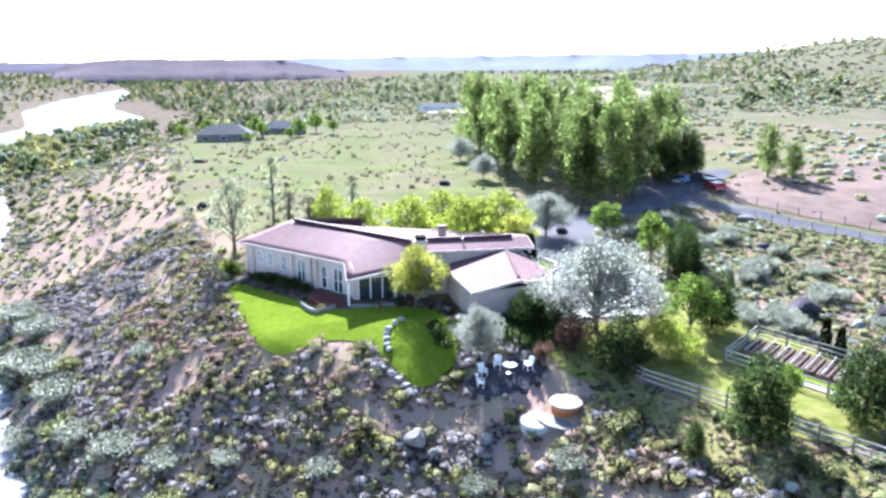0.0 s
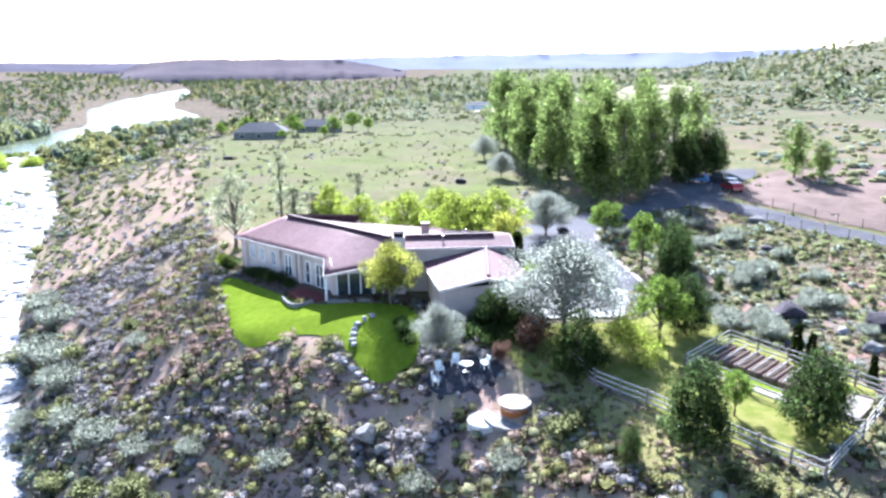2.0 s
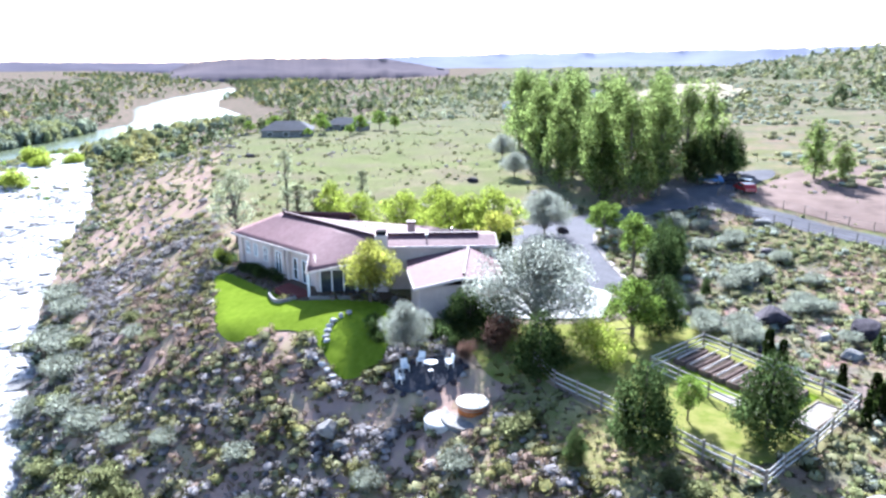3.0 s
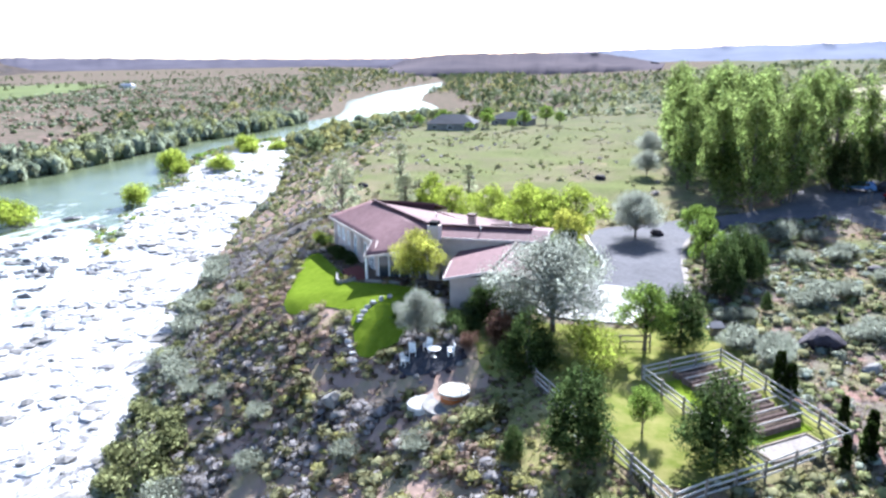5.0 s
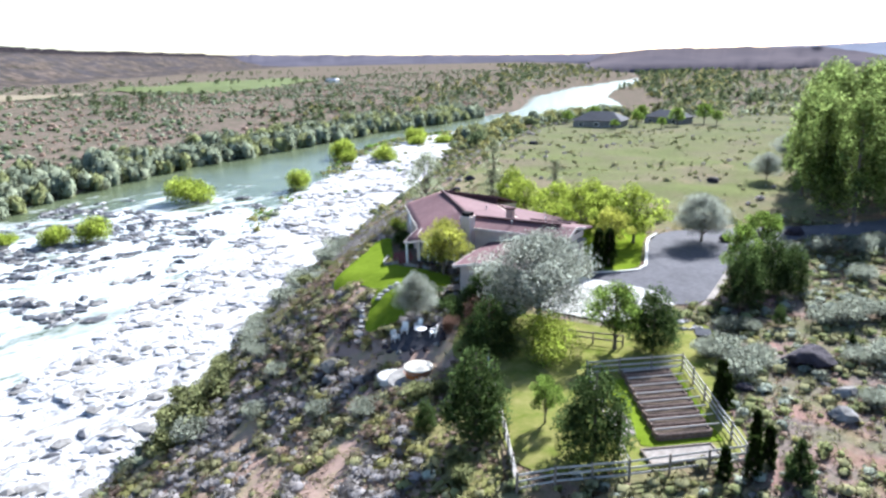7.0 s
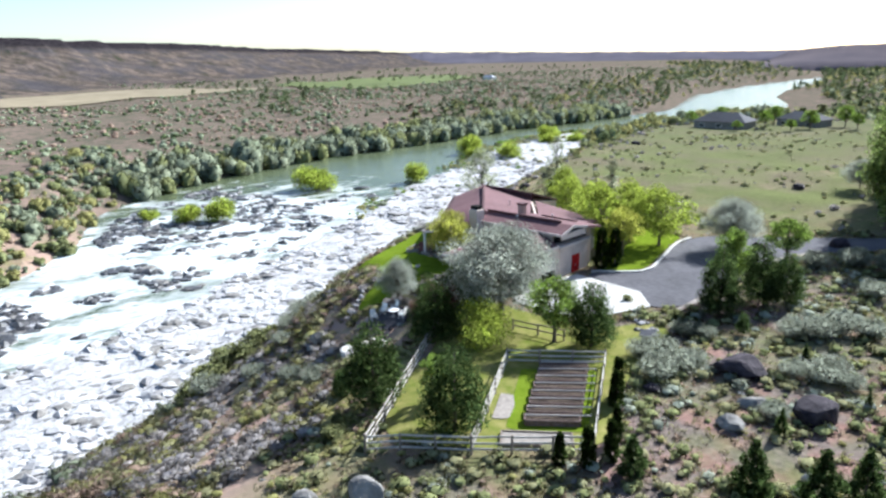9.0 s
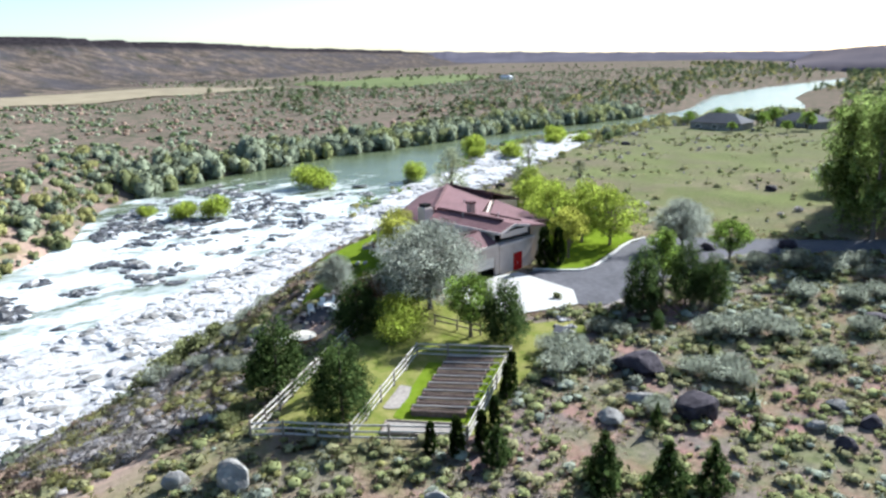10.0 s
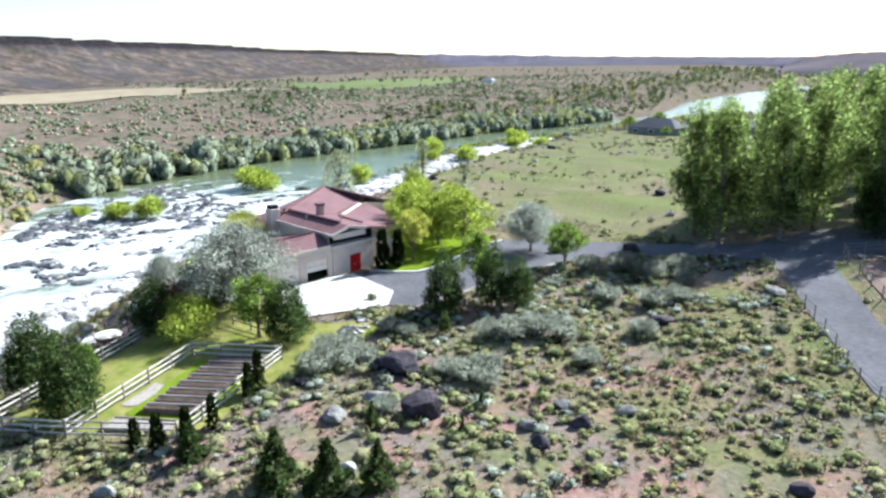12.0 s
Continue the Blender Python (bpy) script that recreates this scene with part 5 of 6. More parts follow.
for sx, sy, sc in ((21.4, 38.8, 0.9), (12.2, 45.2, 1.3), (13.2, 46.0, 1.0), (23.8, 70.6, 0.7), (18.6, 70.9, 0.55), (-19.5, 46.5, 2.6), (-22.0, 50.5, 2.0), (-17.5, 42.5, 2.6), (-25, 47.0, 2.2), (-16, 39.0, 1.8)):
    again(gshrub, sx, sy, sx * 33, sc, sc)
lime = stand(broad_tree("lime_tree", "bright lime-green tree behind the house", "tree", 7.6, 7.4, L_LIME, 10, 5600, 0.18, 0.15, 34, group="lime-green trees"), 2.6, 85.5)
for sx, sy, sc, sh in ((-4.5, 92, 1.0, 0.85), (-11, 94, 0.85, 0.75), (7.6, 90.0, 1.0, 0.98), (4.4, 88.5, 0.85, 0.9), (-16, 98, 0.8, 0.85), (0, 94, 0.95, 0.9)):
    again(lime, sx, sy, sx * 50, sc * 1.1, sh)
gold2 = stand(broad_tree("golden_tree", "yellow-green tree with reddish stems beside the house", "tree", 6.2, 5.0, L_GOLD, 12, 7000, 0.115, 0.35, 26), 8.6, 82.0)
thuja = stand(conifer_tree("arborvitae", "dark columnar arborvitae by the garden fence", "conifer", 2.7, 1.15, L_CEDAR, 13, 4600, 0.08, 0.35, 0.0, group="arborvitae"), 35.6, 46.6)
for sx, sy, sc, sh in ((34.4, 45.6, 0.8, 0.78), (35.9, 48.2, 0.95, 1.0), (31.0, 54.6, 1.05, 1.15), (31.7, 53.6, 0.95, 1.0), (34.6, 50.2, 0.8, 0.9), (9.6, 77.4, 1.7, 1.75), (9.9, 79.2, 1.6, 1.65)):
    again(thuja, sx, sy, sx * 30, sc, sh, "tall dark columnar arborvitae beside the garage" if sy > 70 else "")
spruce = stand(conifer_tree("spruce", "young green spruce on the flat", "conifer", 2.6, 2.2, L_CONIFER, 14, 4200, 0.085, 0.85, 0.0, group="young spruces"), 37.6, 48.0)
for sx, sy, sc, sh in ((42.9, 51.0, 1.3, 1.4), (45.6, 52.8, 1.45, 1.4), (40.4, 58.4, 0.5, 0.75), (42.2, 65.8, 0.3, 0.6), (35.6, 70.6, 0.32, 0.52), (46.8, 49.8, 1.0, 1.0), (46.6, 55.3, 1.1, 1.25), (44.6, 62.4, 0.3, 0.6)):
    again(spruce, sx, sy, sx * 30, sc, sh)
slender = stand(poplar_tree("slender_poplar", "slender pale green poplar behind the house", "tree", 9.5, 2.6, L_FEATHER, 15, 1700, 0.15, group="slender poplars"), -25.5, 106, 0, 1.3, 1.1)
stand(broad_tree("feathery_tree", "pale grey-green feathery tree beside the west wing", "tree", 10.5, 6.4, L_FEATHER, 19, 4200, 0.15, 0.12, 34), -27.3, 91.1)
again(slender, -13.5, 106, 120, 1.2, 0.75)
again(slender, -22.0, 101, 120, 1.6, 0.6)
again(slender, -19.0, 100, 150, 1.7, 0.55)

bigsage = stand(shrub("big_sagebrush", "large silver-green sagebrush clump on the flat", "shrub", 1.5, 1.9, L_BIGSAGE, 22, 3200, 0.08, group="large sagebrush"), 30.7, 59.2)
for sx, sy, sc in ((30.8, 61.4, 1.0), (30.9, 63.2, 0.8), (27.6, 61.4, 0.9), (28.2, 63.2, 0.9), (26.8, 67.8, 0.8), (28.3, 68.6, 0.7), (34.2, 75.4, 1.1), (34.8, 77.6, 1.1), (36.8, 78.4, 1.0), (32.6, 74.0, 0.9), (27.4, 96.4, 1.2), (30.9, 96.6, 1.2),
                   (31.7, 100.2, 1.1), (24.8, 94.0, 1.1), (38.2, 69.4, 0.9), (38.4, 67.6, 1.0), (36.6, 67.0, 0.8), (40.0, 68.2, 0.7), (34.5, 97.5, 0.9), (37.5, 92.5, 0.9), (36.5, 90.0, 1.0), (33.0, 88.0, 1.0), (40.5, 84.0, 0.9), (41.6, 76.4, 0.8), (39.0, 60.2, 0.7)):
    again(bigsage, sx, sy, sx * 77, sc, sc * 0.95)

# larger clumps on the bluff
for sx, sy, sc, sh in ((-6.5, 43.5, 1.0, 0.8), (-13.5, 41.0, 1.5, 1.1), (-30.5, 60.5, 1.7, 1.3), (-37.0, 66.0, 1.6, 1.2), (-44.0, 76.0, 2.2, 1.5), (-50.0, 84.0, 2.0, 1.5), (-55.0, 88.0, 2.3, 1.6), (-47.0, 72.0, 1.5, 1.2), (-58.0, 97.0, 2.2, 1.7), (-66.0, 106.0, 2.3, 1.7), (-24.0, 55.5, 1.2, 0.9), (2.5, 43.6, 0.9, 0.8), (-9.0, 48.0, 0.9, 0.8), (8.5, 43.2, 0.9, 0.8), (-17.5, 52.5, 1.0, 0.8), (-33.0, 74.0, 1.1, 0.9)):
    again(bigsage, sx, sy, sx * 77, sc, sh, "large grey-green brush clump on the bluff")
for sx, sy, sc, sh in ((-27.5, 52.5, 2.2, 1.5), (-33.5, 57.5, 2.0, 1.4), (-40.5, 69.0, 2.4, 1.7), (-36.0, 79.0, 1.6, 1.2), (-45.0, 81.5, 2.2, 1.4), (-62.0, 92.0, 2.6, 2.0), (-23.0, 44.5, 2.4, 1.8), (-29.0, 70.5, 1.5, 1.0)):
    again(gshrub, sx, sy, sx * 33, sc, sh, "fresh green bush on the bluff")
# trees round the neighbours' houses
for sx, sy, sc, sh in ((-56, 224, 0.9, 0.9), (-46, 231, 1.2, 1.0), (-43, 246, 1.3, 1.2), (-74, 229, 1.2, 1.0), (-62, 240, 1.2, 1.1), (-36, 238, 0.9, 0.8), (-80, 222, 0.9, 0.8), (-57, 211, 0.7, 0.5), (-47, 222, 0.8, 0.6)):
    again(maple, sx, sy, sx * 31, sc, sh, "green tree beside the neighbours' houses")
# grove by the road
pop = stand(poplar_tree("poplar", "tall green poplar in the grove by the road", "tree", 16, 9.0, L_POPLAR, 16, 5000, 0.32, group="poplar grove"), 27.0, 114.0)
pop2 = stand(poplar_tree("poplar", "tall green poplar in the grove by the road", "tree", 15, 8.0, L_POPLAR, 17, 5000, 0.32, group="poplar grove"), 22.0, 122.0)
GROVE = [(22.4, 115.4, 0.98), (32, 118.5, 0.9), (16.5, 130, 0.95), (26, 127, 1.0), (32, 126, 1.0), (38, 129, 0.95), (42.5, 135, 0.95), (19, 139, 1.05), (26, 138, 1.05), (34, 138, 1.0), (13, 147, 1.05), (20, 151, 1.1), (28, 150, 1.05),
         (36, 148, 1.0), (12, 160, 1.1), (19, 166, 1.1), (27, 163, 1.05), (9, 176, 1.1), (16, 182, 1.1), (7, 192, 1.1), (13, 203, 1.1), (22, 178, 1.0)]
for i, (sx, sy, sc) in enumerate(GROVE):
    again(pop if i % 2 else pop2, sx, sy, i * 67, sc * 1.0, sc * 1.07)
for sx, sy, sc in ((39.5, 126.5, 1.25), (44.5, 131.5, 1.3), (47.5, 137, 1.15)):
    again(pine, sx, sy, sx * 9, sc, sc * 1.25, "dark juniper at the edge of the grove")
again(silver, 8, 141, 10, 0.6, 0.6, "grey olive tree beside the grove")
again(silver, 4, 168, 80, 0.7, 0.7, "grey olive tree beside the grove")
loner = again(pop2, 59.5, 131, 30, 0.75, 0.62, "lone light green poplar beyond the road")
again(pop2, 63.5, 130, 130, 0.6, 0.42, "low light green poplar beyond the road")
# bushes on the islets
isle = stand(shrub("islet_bush", "bright green bush on an islet in the rapids", "bush", 5.0, 5.5, L_LIME, 18, 3600, 0.30, group="islet bushes"), -154.0, 125.0, 0, 1.65, 1.7)
for sx, sy, sc, sh in ((-132.8, 76.2, 0.85, 1.1), (-129.2, 83.6, 0.95, 1.4), (-142.5, 157.5, 0.9, 1.6), (-188, 217.8, 1.25, 1.9), (-197, 226, 0.9, 1.3), (-163, 219.5, 0.95, 1.6), (-172, 224, 0.8, 1.0), (-176, 210, 0.8, 1.1), (-199, 277, 1.2, 1.8), (-206, 286, 1.0, 1.3), (-190, 268, 1.0, 1.2), (-184, 280, 1.0, 1.1), (-143, 69, 0.6, 0.7), (-138, 79, 0.6, 0.8)):
    b = again(isle, sx, sy, sx * 7, sc, sh)
    b.location.z = float(river_level(sy)) - 0.9 * sh
isle.location.z = float(river_level(125)) - 1.6

# ---------------------------------------------------------------- boulders


def boulder(name, label, x, y, size, rz, material, seed, sink=0.25):
    rng = np.random.default_rng(seed)
    V, F = ICO[3]
    V = V.copy()
    for _ in range(12):
        d = unit(1, rng)[0]
        k = rng.uniform(0.55, 0.9)
        V -= np.outer(np.clip(V @ d - k, 0, None), d) * 0.9
    for o in (1.7, 3.9, 8.0):
        V *= 1 + (0.16 / o) * np.array([noise.noise(Vector(v) * o + Vector((seed * 3.1, 0, 0))) for v in V])[:, None]
    V *= np.array(size) / 2
    ob = new(name, quick_mesh(name, V, F, [material], False))
    ob.matrix_basis = pose(x, y, H(x, y) + size[2] / 2 - sink * size[2], 0, 0, rz)
    return tagged(ob, label, "boulder", group="boulders on the flat")


for i, (bx, by, sz_, rz_, mt, lb) in enumerate([
        (34.0, 64.2, (4.6, 2.6, 2.3), 35, M_BASALT, "large dark purplish basalt boulder on the flat"),
        (40.9, 61.9, (3.2, 2.6, 2.2), 20, M_BASALT, "large rounded dark basalt boulder on the flat"),
        (37.2, 60.6, (2.0, 1.2, 1.0), 60, M_GREYROCK, "flat grey boulder among sagebrush"),
        (48.4, 65.3, (1.5, 1.2, 1.1), 0, M_BASALT, "dark basalt boulder on the flat"),
        (48.0, 69.3, (1.7, 1.2, 1.1), 40, M_BASALT, "dark basalt boulder on the flat"),
        (44.0, 54.8, (1.1, 0.9, 0.9), 10, M_PALEROCK, "white-topped boulder on the flat"),
        (31.0, 34.9, (2.6, 2.2, 2.2), 20, M_GREYROCK, "big grey boulder outside the fence"),
        (28.6, 32.6, (1.8, 1.5, 1.3), 70, M_GREYROCK, "grey boulder outside the fence"),
        (38.6, 43.2, (1.6, 1.2, 1.0), 30, M_GREYROCK, "grey boulder on the flat"),
        (-1.9, 48.8, (2.0, 1.8, 2.0), 10, M_GREYROCK, "grey boulder on the bluff"),
        (-0.6, 47.4, (1.2, 1.0, 1.1), 50, M_GREYROCK, "grey boulder on the bluff"),
        (0.3, 136.6, (2.4, 1.6, 1.2), 0, M_BASALT, "dark basalt boulder on the plateau"),
        (-56.7, 165.7, (3.2, 2.0, 1.6), 0, M_BASALT, "dark basalt boulder on the plateau edge"),
        (60.1, 73.3, (1.5, 1.1, 1.0), 20, M_BASALT, "dark basalt boulder below the road"),
        (42.8, 99.6, (3.0, 1.8, 1.2), 140, M_GREYROCK, "grey boulder near the road"),
        (40.1, 87.0, (2.2, 1.8, 1.3), 60, M_BASALT, "dark basalt boulder among sagebrush"),
        (22.6, 103.5, (2.6, 1.8, 1.6), 15, M_BASALT, "dark basalt boulder beside the driveway"),
        (16.4, 97.2, (2.0, 1.5, 1.3), 15, M_BASALT, "dark basalt boulder on the driveway island"),
        (31.6, 57.4, (1.6, 0.9, 0.7), 15, M_BASALT, "low dark boulder behind the garden"),
        (48.6, 72.8, (1.5, 1.1, 0.8), 80, M_GREYROCK, "grey boulder on the flat"),
        (-35.5, 108, (2.4, 1.6, 1.3), 80, M_BASALT, "dark basalt boulder on the bluff edge"),
        (-40.0, 118, (2.2, 1.5, 1.2), 20, M_BASALT, "dark basalt boulder on the bluff edge"),
        (45.6, 69.9, (1.4, 1.1, 1.0), 25, M_GREYROCK, "weathered grey boulder on the flat"),
        (46.2, 66.4, (1.5, 1.0, 0.8), 70, M_GREYROCK, "low grey boulder on the flat"),
        (37.9, 57.0, (2.2, 1.5, 1.2), 15, M_GREYROCK, "broad grey boulder among sagebrush")]):
    boulder("boulder", lb, bx, by, sz_, rz_, mt, 40 + i)
# landscape stones by the apron and round the lawn wall
for i in range(16):
    a = RNG.uniform(0, 1)
    boulder("landscape_stone", "pale flat landscape stone beside the apron", 22.3 + 3.6 * a + RNG.uniform(-0.5, 0.5), 67.6 - 2.2 * a + RNG.uniform(-0.9, 0.9), (RNG.uniform(0.5, 1.1), RNG.uniform(0.4, 0.8), 0.35), RNG.uniform(0, 180), M_GREYROCK if i % 2 else M_PALEROCK, 80 + i, 0.2)["group"] = "landscape stones"
for i, (bx, by) in enumerate([(-4.9, 60.9), (-5.0, 60.1), (-5.0, 59.3), (-4.9, 58.5), (-4.6, 57.8), (-4.4, 61.7), (-3.8, 62.3), (-5.0, 55.9), (-4.3, 55.2), (-3.6, 54.5), (-3.0, 53.8), (-2.3, 53.1)]):
    boulder("wall_stone", "pale stone edging the lawn", bx, by, (0.85, 0.6, 0.5), 20 * i, M_PALEROCK, 110 + i, 0.05)["group"] = "lawn wall stones"

# ---------------------------------------------------------------- the house
FLOOR = -2.0
house = thing("house", "sprawling beige stucco ranch house with low maroon roofs", "house")


def wall(pts, z0, z1, label="", closed=False, th=0.25, mat_=None):
    """Upright walls along a line of points; z1 is one height or one per point."""
    n = len(pts)
    for i in range(n if closed else n - 1):
        (x0, y0), (x1, y1) = pts[i], pts[(i + 1) % n]
        za, zb = (z1[i], z1[(i + 1) % n]) if isinstance(z1, (list, tuple)) else (z1, z1)
        d = Vector((x1 - x0, y1 - y0, 0)).normalized()
        nrm = Vector((-d.y, d.x, 0)) * th
        bm = bmesh.new()
        q = [(x0, y0), (x1, y1), (x1 + nrm.x, y1 + nrm.y), (x0 + nrm.x, y0 + nrm.y)]
        lo = [bm.verts.new((a, b, z0)) for a, b in q]
        hi = [bm.verts.new((a, b, z)) for (a, b), z in zip(q, (za, zb, zb, za))]
        bm.faces.new(lo[::-1])
        bm.faces.new(hi)
        for k in range(4):
            bm.faces.new((lo[k], lo[(k + 1) % 4], hi[(k + 1) % 4], hi[k]))
        part("wall", bm, mat_ or M_STUCCO, house, label)


def roof(pts, label="", down=0.22, mat_=None):
    """A roof plane with its fascia boards along the free edges."""
    ob = part("roof", slab(bmesh.new(), pts, down), mat_ or M_ROOF, house, label)
    return ob


def fascia(pts, drop=0.24):
    for a, b in zip(pts, pts[1:]):
        a, b = Vector(a), Vector(b)
        bm = beam(bmesh.new(), a - Vector((0, 0, drop / 2 - 0.01)), b - Vector((0, 0, drop / 2 - 0.01)), 0.08, drop)
        part("fascia", bm, M_FASCIA, house, "cream fascia board")


def cap(a, b, w=0.5, h=0.3):
    part("ridge_cap", bevelled(beam(bmesh.new(), a, b, w, h), 0.06), M_CAP, house, "dark maroon raised ridge cap")


def opening(a, b, z0, z1, out, panes=1, rows=1, frame_mat=None, glass=None, name="window"):
    """A framed window or glazed door on the wall line from a to b; out is the side it faces."""
    a, b, o = Vector((*a, 0)), Vector((*b, 0)), Vector((*out, 0)).normalized()
    d = (b - a).normalized()
    w = (b - a).length
    bars = []
    t = 0.09
    up = Vector((0, 0, 1))

    def bar(p, q, ww, hh):
        bars.append((p + o * 0.04, q + o * 0.04, ww, hh))

    bar(a + up * z0, b + up * z0, 0.12, t)
    bar(a + up * z1, b + up * z1, 0.12, t)
    for k in range(panes + 1):
        p = a + d * (w * k / panes)
        bars.append((p + o * 0.04 + up * (z0 + t / 2), p + o * 0.04 + up * (z1 - t / 2), t, 0.12))
    for k in range(1, rows):
        z = z0 + (z1 - z0) * k / rows
        bar(a + up * z, b + up * z, 0.10, t * 0.7)
    win = part(name, beam(bmesh.new(), *bars[0]), frame_mat or M_TRIM, house)
    for bar_ in bars[1:]:
        part("frame_bar", beam(bmesh.new(), *bar_), frame_mat or M_TRIM, win)
    for k in range(panes):
        p, q = a + d * (w * k / panes + 0.04), a + d * (w * (k + 1) / panes - 0.04)
        bm = beam(bmesh.new(), p + o * 0.01 + up * ((z0 + z1) / 2), q + o * 0.01 + up * ((z0 + z1) / 2), 0.04, z1 - z0)
        part("pane", bm, glass or M_GLASS, win)
    return win


# west wing
W0, W1, W2 = (-24.5, 83.2, 0.6), (-10.0, 69.9, 1.6), (-9.4, 66.9, 0.65)
APEX, RID, REND = (-18.0, 83.8, 3.1), (-9.5, 76.7, 3.32), (-2.9, 71.2, 3.5)
SEC = (-2.5, 68.2, 1.95)


def swept_roof(ridge, eave, label, n=30, m=8, down=0.2):
    """A gently twisted roof between a ridge line and an eave line, both given by share of length."""
    u = np.linspace(0, 1, n)
    top = np.stack([np.interp(u, [r[0] for r in ridge], [r[1][k] for r in ridge]) for k in range(3)], -1)
    low_ = np.stack([np.interp(u, [r[0] for r in eave], [r[1][k] for r in eave]) for k in range(3)], -1)
    v = np.linspace(0, 1, m)[:, None, None]
    up_ = top[None] * (1 - v) + low_[None] * v
    V = np.concatenate([up_.reshape(-1, 3), (up_ - (0, 0, down)).reshape(-1, 3)])
    I = np.arange(n * m).reshape(m, n)
    Q = np.stack([I[:-1, :-1], I[1:, :-1], I[1:, 1:], I[:-1, 1:]], -1).reshape(-1, 4)
    rim = np.concatenate([I[0, :], I[1:, -1], I[-1, -2::-1], I[-2::-1, 0]])
    S = np.stack([rim[:-1], rim[1:], rim[1:] + n * m, rim[:-1] + n * m], -1)
    me = quick_mesh("roof", V, np.concatenate([Q, Q[:, ::-1] + n * m, S]), [M_ROOF])
    me.polygons.foreach_set("use_smooth", np.arange(len(me.polygons)) < len(Q))
    ob = attach(new("roof", me), house)
    ob["label"] = label


swept_roof([(0, APEX), (0.5, RID), (1, REND)], [(0, W0), (0.552, W1), (0.6, W2), (1, SEC)], "maroon roof plane of the west wing and the sun room")
roof([(-21.8, 89.4, 0.5), W0, APEX])
roof([APEX, RID, REND, (-1.2, 77.0, 2.7), (-9.8, 85.2, 2.0), (-16.8, 84.5, 2.75)], "sunlit maroon roof of the inner slope")
fascia([W0, W1, W2, SEC])
cap((APEX[0] + 0.4, APEX[1] - 0.35, 3.22), (REND[0] - 0.4, REND[1] + 0.3, 3.55), 0.4, 0.26)
wall([(-17.0, 84.6), (-9.9, 85.5)], 1.0, [3.05, 2.75], "dark clerestory wall", mat_=M_CAP)
roof([(-17.9, 84.0, 3.2), (-9.5, 85.3, 3.0), (-10.4, 91.0, 1.3), (-20.6, 90.2, 0.9)], "maroon roof north of the clerestory")
WA, WB = Vector((-23.4, 82.7)), Vector((-9.5, 69.9))
dv = (WB - WA).normalized()
out_ = (dv.y, -dv.x)
wall([tuple(WA), tuple(WB)], FLOOR - 1.4, [0.75, 1.65], "beige stucco wall of the west wing")
wall([(-20.6, 88.8), tuple(WA)], FLOOR - 1.4, 0.8)
wall([tuple(WB), (-8.9, 68.5)], FLOOR - 1.0, [1.6, 1.2])
wall([(-8.8, 68.4), (-2.4, 69.5)], FLOOR - 1.0, [0.85, 2.3], "beige gable wall with tall sun room windows")
wall([(-10.2, 90.4), (-20.2, 89.6)], FLOOR, [1.2, 0.9])
wall([(-1.2, 78.0), (-9.9, 85.6), (-10.2, 90.4)], FLOOR, [2.5, 1.8, 1.2])
for s0, w0, z0, z1, pn in ((2.4, 1.0, -1.3, 0.1, 2), (4.6, 0.9, -1.3, 0.2, 2), (7.2, 1.0, -1.3, 0.3, 2), (10.2, 1.4, -1.9, 0.45, 2), (14.4, 0.9, -1.9, 0.5, 1), (16.4, 1.5, -1.9, 0.6, 2)):
    a = WA + dv * s0
    b = a + dv * w0
    opening(tuple(a), tuple(b), z0, z1, out_, pn, 2)
for s0, zt in ((1.6, 0.6), (9.3, 1.0), (12.6, 1.1), (13.6, 1.15)):
    p = WA + dv * s0
    bm = box(bmesh.new(), (0.5, 0.4, zt + 3.2), (p.x + out_[0] * 0.15, p.y + out_[1] * 0.15, (zt - 3.2) / 2), math.degrees(math.atan2(dv.y, dv.x)))
    part("pilaster", bm, M_STUCCO, house, "beige stucco pilaster")
opening((-8.4, 68.37), (-4.9, 68.97), -1.95, 0.55, (0.17, -1), 3, 1)
opening((-4.7, 69.0), (-3.0, 69.3), -1.95, 1.1, (0.17, -1), 2, 1)
part("porch_post", box(bmesh.new(), (0.22, 0.22, 3.0), (-9.25, 67.2, -1.0)), M_TRIM, house, "white porch post")
part("porch_deck", bevelled(slab(bmesh.new(), [(-13.0, 71.6, -1.95), (-10.2, 69.4, -1.95), (-9.3, 67.4, -1.95), (-11.6, 67.2, -1.95), (-13.8, 69.6, -1.95)], 0.9), 0.04), M_WOODRED, house, "reddish wooden porch deck")

# east wing
E0, E1 = (-1.7, 69.75, 2.8), (9.35, 71.4, 2.87)
R0, R1 = (-3.1, 71.9, 3.42), (8.9, 73.7, 3.5)
N1, N0 = (8.7, 76.0, 3.1), (-1.2, 77.2, 2.7)
roof([E0, E1, R1, R0], "maroon roof plane of the east wing")
roof([R0, R1, N1, (7.8, 79.2, 2.5), (-1.6, 78.6, 2.4)])
roof([(-1.6, 78.7, 2.35), (5.2, 79.1, 2.42), (3.4, 84.0, 1.6), (-9.6, 85.9, 1.85)], "maroon roof behind the east wing")
wall([(3.0, 83.6), (-9.6, 85.6)], FLOOR, 1.3)
wall([(4.8, 79.0), (3.0, 83.6)], FLOOR, [2.2, 1.4])
fascia([E0, E1, R1, N1])
cap((-3.0, 71.95, 3.55), (7.2, 73.45, 3.62), 0.4, 0.28)
cap((1.5, 76.2, 3.05), (6.6, 76.6, 3.1), 0.25, 0.16)
wall([(-2.0, 70.1), (7.8, 71.6)], FLOOR - 0.3, 2.72, "beige stucco wall above the garage roof")
